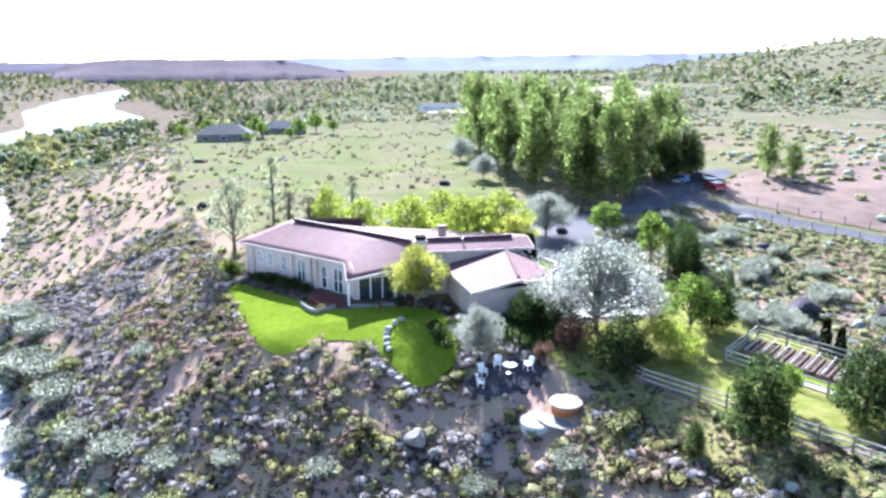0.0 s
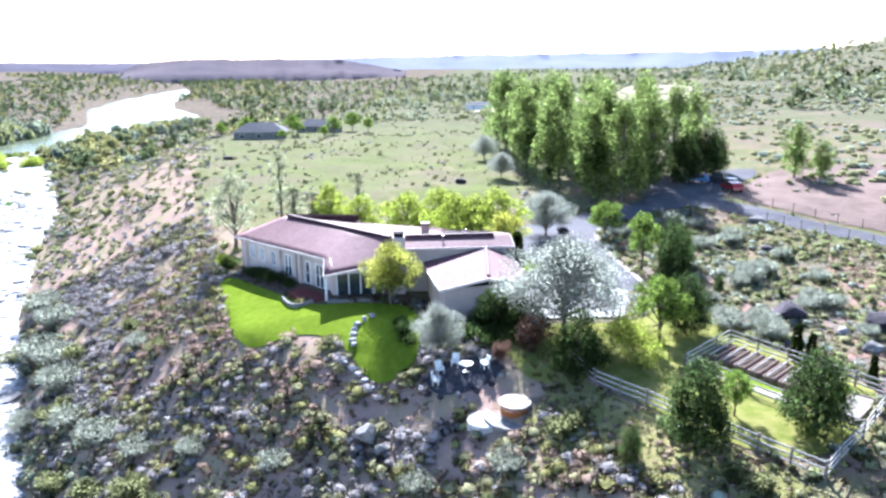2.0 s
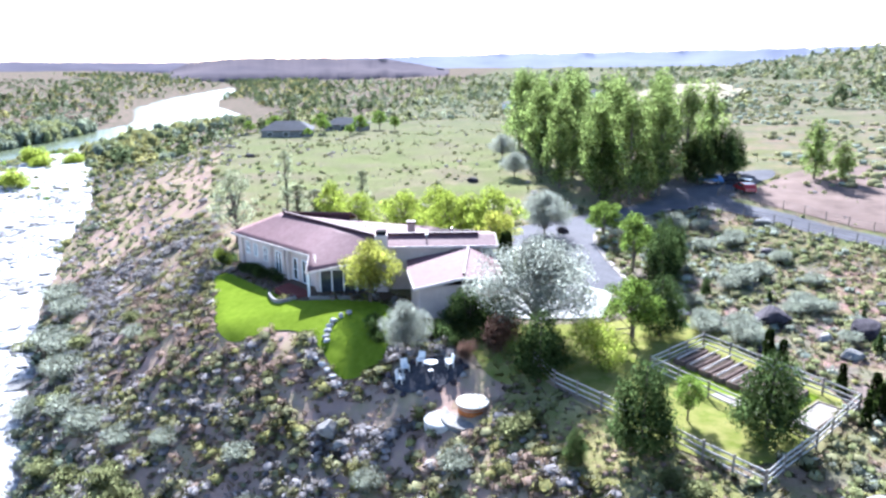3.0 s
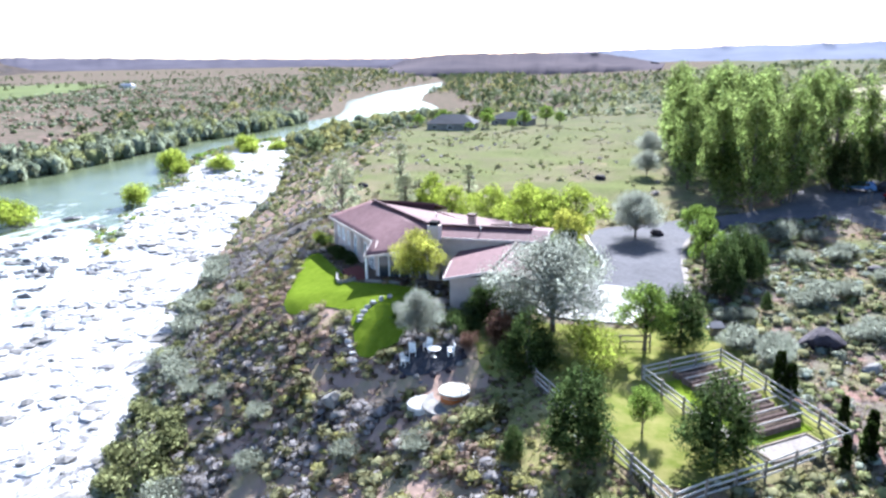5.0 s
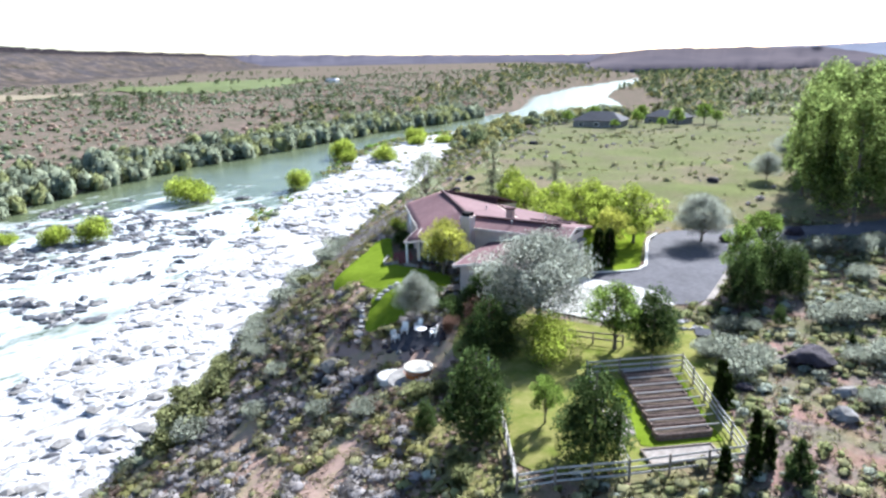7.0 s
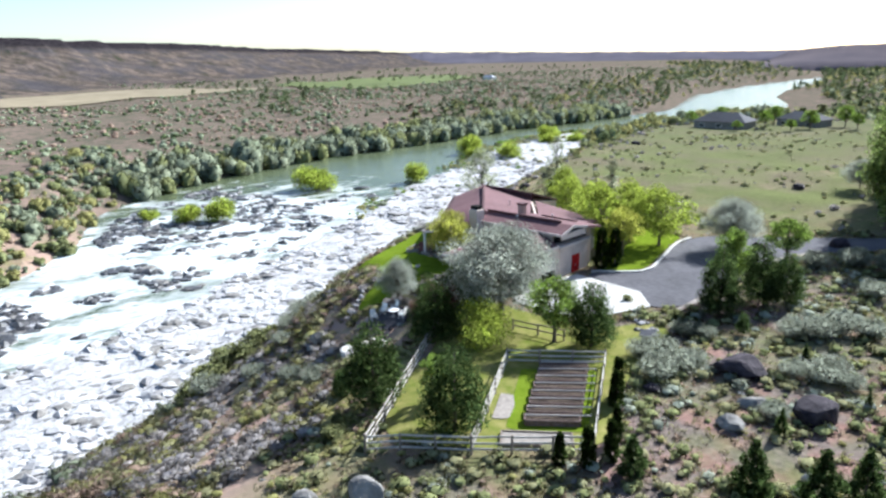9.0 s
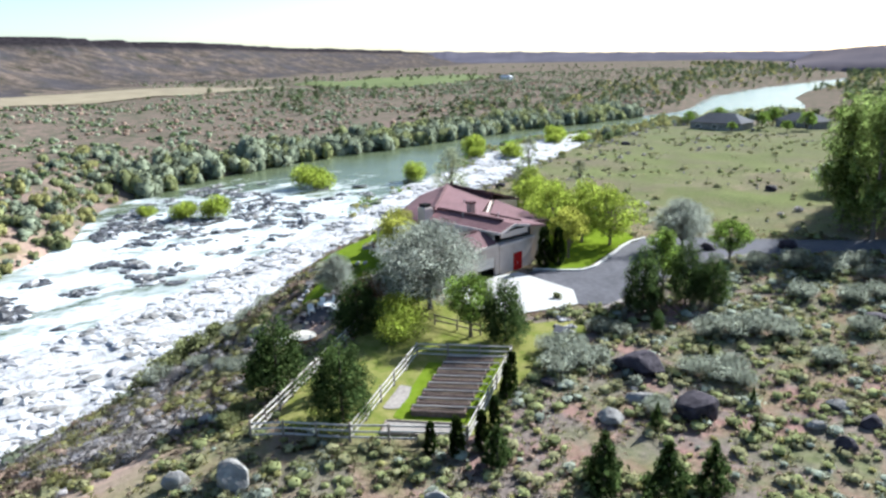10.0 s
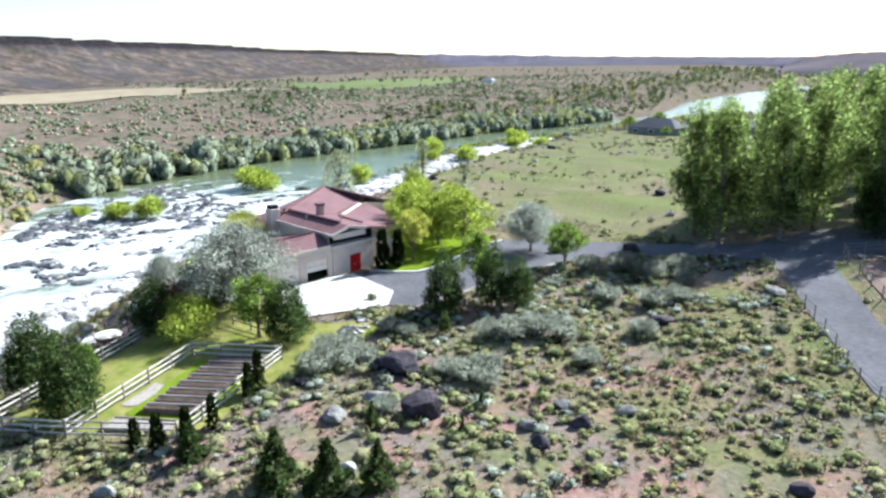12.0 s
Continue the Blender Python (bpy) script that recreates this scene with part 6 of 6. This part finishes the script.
wall([(7.4, 71.7), (6.9, 78.6)], FLOOR, [2.8, 2.4], "beige gable end wall")
wall([(6.9, 78.6), (-1.4, 78.2)], FLOOR, 2.35)
part("chimney", bevelled(box(bmesh.new(), (0.8, 0.7, 3.0), (-0.1, 74.6, 2.75), 8), 0.04), M_BRICK, house, "stone chimney on the roof")
part("chimney_cap", box(bmesh.new(), (0.95, 0.85, 0.22), (-0.1, 74.6, 4.34), 8), M_CAP, house, "dark metal chimney cap")
part("chimney", bevelled(box(bmesh.new(), (1.25, 1.25, 6.4), (-2.25, 69.6, 0.9), 8), 0.04), M_STUCCO, house, "beige stucco chimney stack")
part("chimney_cap", bevelled(box(bmesh.new(), (1.0, 1.0, 0.42), (-2.25, 69.6, 4.3), 8), 0.05), M_DARK, house, "black chimney cap")
for vx, vy, vz in ((2.0, 71.9, 3.3), (4.2, 75.2, 3.3), (-6.0, 78.0, 2.95)):
    bm = lathe(bmesh.new(), [(0.06, 0), (0.06, 0.45), (0.12, 0.46), (0.12, 0.56)], 10)
    bmesh.ops.translate(bm, verts=bm.verts, vec=(vx, vy, vz - 0.15))
    part("roof_vent", bm, M_METAL, house, "small metal roof vent")

# garage
G_N, G_S = (6.4, 71.1, 2.72), (6.9, 62.0, 2.2)
GW0, GW1 = (0.9, 66.7, 1.3), (2.6, 61.0, 1.3)
GE0, GE1 = (9.15, 71.2, 1.74), (10.9, 62.3, 1.72)
roof([GW1, G_S, G_N, GW0], "maroon garage roof plane")
roof([G_N, G_S, GE1, GE0], "maroon garage roof plane over the doors")
roof([(0.9, 66.7, 1.3), G_N, (0.2, 70.2, 1.35)])
fascia([GW0, GW1, G_S, GE1, GE0])
cap((6.45, 70.6, 2.82), (6.88, 62.6, 2.32), 0.3, 0.16)
wall([(2.9, 61.8), (10.2, 62.8)], FLOOR - 1.2, [1.2, 1.6], "beige stucco garage wall")
wall([(1.3, 66.5), (2.9, 61.8)], FLOOR - 1.4, 1.2)
wall([(0.6, 70.2), (1.3, 66.5)], FLOOR - 1.4, 1.25)
# front of the garage, with two door openings
GA, GB = Vector((10.2, 62.8)), Vector((8.95, 71.5))
gd = (GB - GA).normalized()


def gpt(s):
    return tuple(GA + gd * s)


for s0, s1, z0, z1 in ((0, 2.1, FLOOR, 1.55), (4.7, 5.6, FLOOR, 1.55), (8.2, 8.78, FLOOR, 1.55), (2.1, 4.7, 0.35, 1.55), (5.6, 8.2, 0.35, 1.55)):
    wall([gpt(s0), gpt(s1)], z0, z1)
for s0, zb in ((2.1, FLOOR + 0.02), (5.6, -0.75)):
    door = None
    for k in range(4):
        za = FLOOR + 0.02 + k * 0.58
        if za < zb - 0.3:
            continue
        a, b = GA + gd * (s0 + 0.02), GA + gd * (s0 + 2.58)
        bm = bevelled(beam(bmesh.new(), (a.x - 0.12, a.y, za + 0.28), (b.x - 0.12, b.y, za + 0.28), 0.06, 0.56), 0.02)
        if door is None:
            door = part("garage_door", bm, M_DOORPANEL, house, "beige sectional garage door" if zb < -1 else "half-open beige garage door")
        else:
            part("door_panel", bm, M_DOORPANEL, door)
# inner walls carry the darkness of the unlit garage in their colour
wall([(4.0, 71.0), (8.8, 71.3)], FLOOR, 1.3, "garage interior wall, painted near-black for its shade", mat_=M_DARK)
wall([(4.5, 63.2), (4.0, 71.0)], FLOOR, 1.3, "garage interior wall, painted near-black for its shade", mat_=M_DARK)

# entry block with the red doors
EB = [(9.0, 71.55), (7.85, 77.2)]
wall(EB, FLOOR, 1.4, "beige stucco entry block")
wall([(7.85, 77.2), (6.6, 77.0)], FLOOR, 1.4)
wall([(9.1, 71.75), (8.5, 75.9)], 2.2, [2.72, 2.9], "beige gable band over the entry recess")
# the shadow in the recess is painted as a near-black wall
wall([(7.55, 71.6), (7.2, 77.4)], 1.2, 2.5, "recess wall above the entry block, painted near-black for shade", mat_=M_DARK)
part("roof", slab(bmesh.new(), [(9.25, 71.4, 1.5), (8.0, 77.45, 1.5), (6.6, 77.2, 1.5), (7.3, 71.3, 1.5)], 0.2), M_FASCIA, house, "flat cream roof edge of the entry block")
dd = (Vector(EB[1]) - Vector(EB[0])).normalized()
for k in range(2):
    a = Vector(EB[0]) + dd * (2.35 + 0.76 * k)
    b = a + dd * 0.72
    bm = bevelled(beam(bmesh.new(), (a.x + 0.03, a.y, -0.93), (b.x + 0.03, b.y, -0.93), 0.08, 2.12), 0.015)
    d_ = part("door", bm, M_RED, house, "red painted entry door")
    part("handle", box(bmesh.new(), (0.06, 0.06, 0.2), (b.x + 0.1, b.y - (0.1 if k == 0 else 0.62), -1.0)), M_METAL, d_)
part("step", bevelled(box(bmesh.new(), (1.2, 2.2, 0.2), (9.1, 74.7, FLOOR + 0.02), 10), 0.03), M_PAD, house, "concrete door step")

# low curved planter walls before the sun room
bm = bmesh.new()
pts = [(-14.4 + 0.42 * k, 69.4 - 0.25 * k - 1.5 * math.sin(k / 9 * math.pi)) for k in range(10)]
for (x0, y0), (x1, y1) in zip(pts, pts[1:]):
    beam(bm, (x0, y0, H(x0, y0) + 0.2), (x1, y1, H(x1, y1) + 0.2), 0.25, 0.5)
planter = thing("planter_wall", "low curved pale stone planter wall by the porch", "garden wall")
part("stonework", bm, M_GREYROCK, planter)
bm = bmesh.new()
pts = [(-9.0 + 0.75 * k, 66.6 - 0.9 * math.sin(k / 9 * math.pi) + 0.12 * k) for k in range(10)]
for (x0, y0), (x1, y1) in zip(pts, pts[1:]):
    beam(bm, (x0, y0, H(x0, y0) + 0.15), (x1, y1, H(x1, y1) + 0.15), 0.3, 0.4)
planter = thing("planter_wall", "low pale kerb wall before the sun room windows", "garden wall")
part("stonework", bm, M_GREYROCK, planter)

# ---------------------------------------------------------------- fences
RAILZ = (0.35, 0.75, 1.15)


def rail_fence(label, pts, spacing=2.4, rails=RAILZ, height_=1.3, rail_mat=None, post_mat=None, r=0.075, group="rail fences", bar=(0.06, 0.12)):
    ob = thing("rail_fence", label, "fence", group=group)
    posts = []
    for (x0, y0), (x1, y1) in zip(pts, pts[1:]):
        n = max(1, round(math.hypot(x1 - x0, y1 - y0) / spacing))
        posts += [(x0 + (x1 - x0) * k / n, y0 + (y1 - y0) * k / n) for k in range(n)]
    posts.append(pts[-1])
    for px, py in posts:
        z = H(px, py)
        bm = tube(bmesh.new(), [(px, py, z - 0.3), (px + RNG.uniform(-0.02, 0.02), py, z + height_ * 0.5), (px + RNG.uniform(-0.03, 0.03), py, z + height_ + RNG.uniform(-0.04, 0.05))], [r * 1.1, r, r * 0.95], 8)
        part("post", bm, post_mat or M_POST, ob)
    for (ax, ay), (bx, by) in zip(posts, posts[1:]):
        for hz in rails:
            za, zb = H(ax, ay) + hz + RNG.uniform(-0.03, 0.03), H(bx, by) + hz + RNG.uniform(-0.03, 0.03)
            bm = bevelled(beam(bmesh.new(), (ax, ay, za), (bx, by, zb), *bar), 0.012)
            part("rail", bm, rail_mat or M_RAIL, ob)
    return ob


F_SW, F_GSW, F_GSE = (26.2, 37.7), (30.4, 42.4), (34.9, 47.9)
F_GNW, F_GNE = (22.1, 52.6), (27.0, 58.0)
rail_fence("bleached three-rail wooden fence along the bluff", [F_SW, (22.2, 42.2), (18.1, 46.7), (15.0, 50.1), (13.4, 52.6)])
rail_fence("weathered three-rail wooden fence closing the yard", [F_SW, F_GSW])
rail_fence("bleached three-rail fence round the garden beds", [F_GSW, F_GSE, F_GNE, F_GNW, F_GSW])
rail_fence("low rail fence across the yard below the apron", [(17.2, 57.6), (21.6, 59.2)], 2.2, (0.5, 0.95), 1.05, M_POST)
rail_fence("road fence of thin rails and dark posts", [(36.6, 107.6), (41.2, 102.9), (44.4, 100.2), (47.8, 97.1), (51.9, 92.6), (55.8, 88.2), (64.2, 81.4), (75.2, 73.0)], 3.0, (0.4, 0.8, 1.15), 1.35, M_POST, M_POST, 0.06, bar=(0.03, 0.05))
rail_fence("road fence of thin rails on the far verge", [(42.6, 121.0), (40.6, 116.2), (42.8, 112.6), (47.6, 107.2), (53.8, 100.2), (60.5, 93.6), (68.0, 87.6)], 3.0, (0.4, 0.8, 1.15), 1.35, M_POST, M_POST, 0.06, bar=(0.03, 0.05))

# ---------------------------------------------------------------- garden beds
gu = Vector((F_GSW[0] - F_GNW[0], F_GSW[1] - F_GNW[1])).normalized()
gv = Vector((F_GNE[0] - F_GNW[0], F_GNE[1] - F_GNW[1])).normalized()
g0 = Vector(F_GNW)


def bed(k, s, soil_label):
    """A raised bed of stacked logs across the garden."""
    c = g0 + gu * s + gv * 4.3
    ob = thing("garden_bed", soil_label, "garden bed", (c.x, c.y, H(c.x, c.y)), math.degrees(math.atan2(gv.y, gv.x)), group="raised garden beds")
    for side in (-1, 1):
        for lvl in (0, 1):
            bm = tube(bmesh.new(), [(-1.7, side * 0.36, 0.14 + lvl * 0.24), (0, side * 0.37 + RNG.uniform(-0.02, 0.02), 0.15 + lvl * 0.24), (1.7, side * 0.36, 0.14 + lvl * 0.24)], [0.14, 0.13, 0.14], 8)
            part("log", bm, M_LOG, ob)
    for e in (-1, 1):
        part("end_board", box(bmesh.new(), (0.12, 0.75, 0.5), (e * 1.72, 0, 0.25)), M_LOG, ob)
    bm = box(bmesh.new(), (3.3, 0.6, 0.34), (0, 0, 0.22))
    bmesh.ops.subdivide_edges(bm, edges=bm.edges[:], cuts=4, use_grid_fill=True)
    for v in bm.verts:
        if v.co.z > 0.3:
            v.co.z += RNG.uniform(-0.03, 0.05)
    part("soil", bm, M_BEDSOIL, ob)
    part("pole", tube(bmesh.new(), [(-1.7, 0.1, 0.56), (0.4, 0.1, 0.58), (2.45, 0.1, 0.62)], [0.06, 0.055, 0.05], 7), M_RAIL, ob, "bleached pole laid across the bed")
    return ob


for k in range(8):
    bed(k, 0.8 + 1.2 * k, "long raised garden bed of weathered logs")
c = g0 + gu * 11.4 + gv * 3.6
cold = thing("gravel_bed", "low gravel bed edged with pale boards", "garden bed", (c.x, c.y, H(c.x, c.y)), math.degrees(math.atan2(gv.y, gv.x)))
part("gravel", bevelled(box(bmesh.new(), (4.2, 1.5, 0.16), (0, 0, 0.1)), 0.02), M_GRAVEL, cold)
for sgn in (-1, 1):
    part("edging", box(bmesh.new(), (4.3, 0.1, 0.26), (0, sgn * 0.78, 0.13)), M_POST, cold)
    part("edging", box(bmesh.new(), (0.1, 1.6, 0.26), (sgn * 2.15, 0, 0.13)), M_POST, cold)
c = g0 + gu * 6.2 + gv * 0.8
gp = patch("garden_path", [tuple(g0 + gu * a + gv * b) for a, b in ((5.2, 0.4), (8.8, 0.4), (8.9, 1.5), (7, 1.6), (5.4, 1.3))], M_GRAVEL, 0.12, "pale gravel path inside the garden fence", "path", 0.4)
gl = patch("garden_lawn", [tuple(g0 + gu * a + gv * b) for a, b in ((2.2, 1.2), (10.2, 1.5), (10.3, 6.6), (8.4, 6.6), (1.0, 6.7), (1.0, 1.2))], M_LAWN, 0.10, "green grass between the garden beds", "grass", 0.4)

# small shed-roofed well house by the garden
wh = thing("well_house", "small dark box with a pale sloping lid", "pump box", (26.2, 64.0, H(26.2, 64.0)), 25)
part("box", bevelled(box(bmesh.new(), (0.9, 0.8, 0.8), (0, 0, 0.4)), 0.02), M_POST, wh)
part("lid", bevelled(box(bmesh.new(), (1.25, 1.1, 0.08), (0, 0, 0.87), 0, 12), 0.02), M_SLATE, wh, "grey sloping lid")

# ---------------------------------------------------------------- hot tub on its terrace
tz = H(9.0, 48.6) - 0.45
tub = thing("hot_tub", "round cedar hot tub with a pale cover on the bluff", "hot tub", (9.1, 48.7, tz - 0.25))
for k in range(28):
    a = 2 * math.pi * k / 28
    bm = bevelled(box(bmesh.new(), (0.07, 0.222, 1.05), (1.02 * math.cos(a), 1.02 * math.sin(a), 0.70), math.degrees(a)), 0.012)
    part("stave", bm, M_TUB, tub)
part("cover", lathe(bmesh.new(), [(0.02, 1.2), (1.18, 1.2), (1.22, 1.26), (1.18, 1.34), (0.6, 1.40), (0.02, 1.41)], 36), M_COVER, tub, "pale padded cover")
for hz in (0.45, 0.95):
    part("hoop", lathe(bmesh.new(), [(1.06, hz), (1.08, hz), (1.08, hz + 0.05), (1.06, hz + 0.05)], 36), M_METAL, tub, "metal hoop")
ter = thing("terrace", "round pale stone terrace under the hot tub", "terrace", (9.0, 48.4, tz))
part("platform", lathe(bmesh.new(), [(0.02, -1.9), (2.15, -1.9), (2.15, 0.02), (2.25, 0.04), (2.25, 0.16), (0.02, 0.16)], 40), M_GREYROCK, ter)
low = thing("terrace_step", "low round pale step beside the hot tub", "step", (6.9, 47.9, tz - 0.25))
part("platform", lathe(bmesh.new(), [(0.02, -1.4), (1.25, -1.4), (1.25, 0.2), (1.1, 0.26), (0.02, 0.26)], 32), M_KERB, low)
# patio with chairs; the tree shade on it is painted into the gravel colour
patio = patch("patio", rounded([(2.0, 52.4), (4.0, 51.0), (6.6, 51.4), (8.4, 52.6), (7.4, 54.4), (4.0, 54.6), (2.4, 54.0)], 2), simple("gravel_in_painted_shade", (0.03, 0.03, 0.036), (0.085, 0.082, 0.09), 3, 0.9, 0.03), 0.08, "gravel patio on the edge of the bluff, painted dark for its shade", "patio", 0.4)


def patio_chair(x, y, rz):
    ob = thing("patio_chair", "white patio chair on the gravel patio", "chair", (x, y, H(x, y) + 0.08), rz, group="patio chairs")
    part("seat", bevelled(box(bmesh.new(), (0.6, 0.55, 0.07), (0, 0, 0.42)), 0.02), M_TRIM, ob)
    part("backrest", bevelled(box(bmesh.new(), (0.6, 0.07, 0.6), (0, 0.3, 0.75), 0, -12), 0.02), M_TRIM, ob)
    for sx in (-0.26, 0.26):
        part("armrest", box(bmesh.new(), (0.08, 0.55, 0.05), (sx, 0, 0.62)), M_TRIM, ob)
        for sy in (-0.22, 0.22):
            part("leg", box(bmesh.new(), (0.06, 0.06, 0.6), (sx, sy, 0.3)), M_TRIM, ob)
    return ob


for i in range(14):
    boulder("patio_stone", "dark stone edging the patio", 5.0 + 3.2 * math.cos(i * 0.45 + 3.3), 52.6 + 1.7 * math.sin(i * 0.45 + 3.3), (RNG.uniform(0.5, 1.0), RNG.uniform(0.4, 0.7), RNG.uniform(0.35, 0.6)), 37 * i, M_BASALT if i % 3 else M_GREYROCK, 140 + i, 0.1)["group"] = "patio stones"
patio_chair(3.2, 53.4, 30)
patio_chair(4.4, 53.9, -10)
patio_chair(6.8, 53.2, -60)
patio_chair(3.0, 52.4, 80)
tb = thing("patio_table", "round pale patio table", "table", (5.3, 53.2, H(5.3, 53.2) + 0.08))
part("tabletop", lathe(bmesh.new(), [(0.02, 0.70), (0.55, 0.70), (0.57, 0.73), (0.02, 0.75)], 24), M_TRIM, tb)
part("pedestal", lathe(bmesh.new(), [(0.25, 0), (0.25, 0.04), (0.05, 0.08), (0.05, 0.70)], 14), M_METAL, tb)

# ---------------------------------------------------------------- parked vehicles


def paint(name, c):
    s = Shader(name, 0.25, 0.0, 0.6)
    return s.colour(s.ramp(s.noise(3, 2), [(0.3, tuple(0.9 * v for v in c)), (0.7, c)])).mat


def vehicle(name, label, x, y, rz, mat_, length=4.6, width=1.85, high=1.6, pickup=False):
    ob = thing(name, label, "car", (x, y, H(x, y) + 0.08), rz, group="parked vehicles")
    L = length / 2
    bm = bmesh.new()
    if pickup:
        prof = [(-L, 0.45), (-L, 0.95), (-0.15 * length, 0.98), (-0.12 * length, high), (0.12 * length, high), (0.24 * length, 1.02), (L - 0.1, 0.92), (L, 0.5)]
    else:
        prof = [(-L, 0.45), (-L + 0.08, 0.95), (-L + 0.55, high - 0.08), (-0.05 * length, high), (0.10 * length, high - 0.08), (0.26 * length, 1.0), (L - 0.12, 0.85), (L, 0.5)]
    a = [bm.verts.new((px, -width / 2, pz)) for px, pz in prof]
    b = [bm.verts.new((px, width / 2, pz)) for px, pz in prof]
    bm.faces.new(a)
    bm.faces.new(b[::-1])
    for i in range(len(prof)):
        j = (i + 1) % len(prof)
        bm.faces.new((a[i], b[i], b[j], a[j]))
    bevelled(bm, 0.06, 2)
    body = part("body", bm, mat_, ob)
    for sgn in (-1, 1):
        bm = slab(bmesh.new(), [(-0.10 * length if pickup else -0.32 * length, 0, 0), (0.17 * length, 0, 0), (0.10 * length, 0, 0.42), (-0.09 * length if pickup else -0.27 * length, 0, 0.42)], 0.02)
        for v in bm.verts:
            v.co = Vector((v.co.x, sgn * (width / 2 + 0.005 + (0.012 if v.co.z < 0 else 0)), 1.04 + v.co.z))
        part("side_window", bm, M_GLASS, ob)
    for wx in (-0.31 * length, 0.31 * length):
        for sgn in (-1, 1):
            bm = lathe(bmesh.new(), [(0.2, -0.11), (0.34, -0.11), (0.36, 0), (0.34, 0.11), (0.2, 0.11)], 20)
            bmesh.ops.rotate(bm, verts=bm.verts, matrix=Matrix.Rotation(radians(90), 3, "X"))
            bmesh.ops.translate(bm, verts=bm.verts, vec=(wx, sgn * (width / 2 - 0.06), 0.36))
            wheel = part("wheel", bm, M_TYRE, ob)
            bm = lathe(bmesh.new(), [(0.02, -0.12), (0.2, -0.12), (0.2, 0.12), (0.02, 0.12)], 14)
            bmesh.ops.rotate(bm, verts=bm.verts, matrix=Matrix.Rotation(radians(90), 3, "X"))
            bmesh.ops.translate(bm, verts=bm.verts, vec=(wx, sgn * (width / 2 - 0.05), 0.36))
            part("rim", bm, M_METAL, wheel)
    bm = beam(bmesh.new(), (0.12 * length, 0, high - 0.14), (0.235 * length, 0, 1.08), width * 0.82, 0.03)
    part("windscreen", bm, M_GLASS, ob)
    return ob


P_RED, P_BLACK, P_BLUE = paint("paint_red", (0.32, 0.02, 0.02)), paint("paint_black", (0.02, 0.02, 0.025)), paint("paint_blue", (0.12, 0.22, 0.42))
vehicle("car", "red car parked on the access road", 45.2, 118.8, 100, P_RED)
vehicle("pickup_truck", "black pickup truck parked on the access road", 45.4, 126.5, 150, P_BLACK, 5.6, 1.95, 1.85, True)
vehicle("car", "blue car parked beside the grove", 41.5, 127.0, 170, P_BLUE, 4.6, 1.8, 1.5)

# ---------------------------------------------------------------- neighbours' houses


def far_house(label, x, y, rz, L, W, hw, hr, wallm, roofm):
    ob = thing("house", label, "house", (x, y, H(x, y) - 0.4), rz, group="distant houses")
    part("wall", box(bmesh.new(), (L, W, hw), (0, 0, hw / 2)), wallm, ob)
    bm = bmesh.new()
    e, k = 0.5, min(L, W) / 2 * 0.75
    lo = [bm.verts.new(p) for p in ((-L / 2 - e, -W / 2 - e, hw), (L / 2 + e, -W / 2 - e, hw), (L / 2 + e, W / 2 + e, hw), (-L / 2 - e, W / 2 + e, hw))]
    hi = [bm.verts.new((-L / 2 + k, 0, hw + hr)), bm.verts.new((L / 2 - k, 0, hw + hr))]
    for f in ((lo[0], lo[1], hi[1], hi[0]), (lo[2], lo[3], hi[0], hi[1]), (lo[1], lo[2], hi[1]), (lo[3], lo[0], hi[0]), lo[::-1]):
        bm.faces.new(f)
    part("roof", bm, roofm, ob)
    for i in range(3):
        wn_ = part("window", box(bmesh.new(), (1.6, 0.1, 1.3), (-L / 2 + L * (i + 0.5) / 3, -W / 2 - 0.03, hw * 0.55)), M_TRIM, ob)
        part("pane", box(bmesh.new(), (1.4, 0.1, 1.1), (-L / 2 + L * (i + 0.5) / 3, -W / 2 - 0.06, hw * 0.55)), M_GLASS, wn_)
    part("door", box(bmesh.new(), (1.0, 0.1, 2.1), (L * 0.33, -W / 2 - 0.03, 1.05)), M_POST, ob)
    return ob


far_house("grey-roofed house far along the bluff", -66, 219, 12, 15, 10, 2.6, 2.6, M_GREYROCK, M_SLATE)
far_house("grey-roofed house beside another one far along the bluff", -53, 241, -8, 13, 8, 2.6, 2.2, M_GREYROCK, M_SLATE)
far_house("pale outbuilding among trees on the plateau", 0, 540, 0, 36, 10, 4, 2, M_TRIM, M_SLATE)
far_house("pale outbuilding among trees on the plateau", 60, 640, 15, 30, 10, 4, 2, M_TRIM, M_SLATE)
far_house("pale outbuilding across the river", -650, 620, 15, 16, 8, 4, 2, M_TRIM, M_METAL)
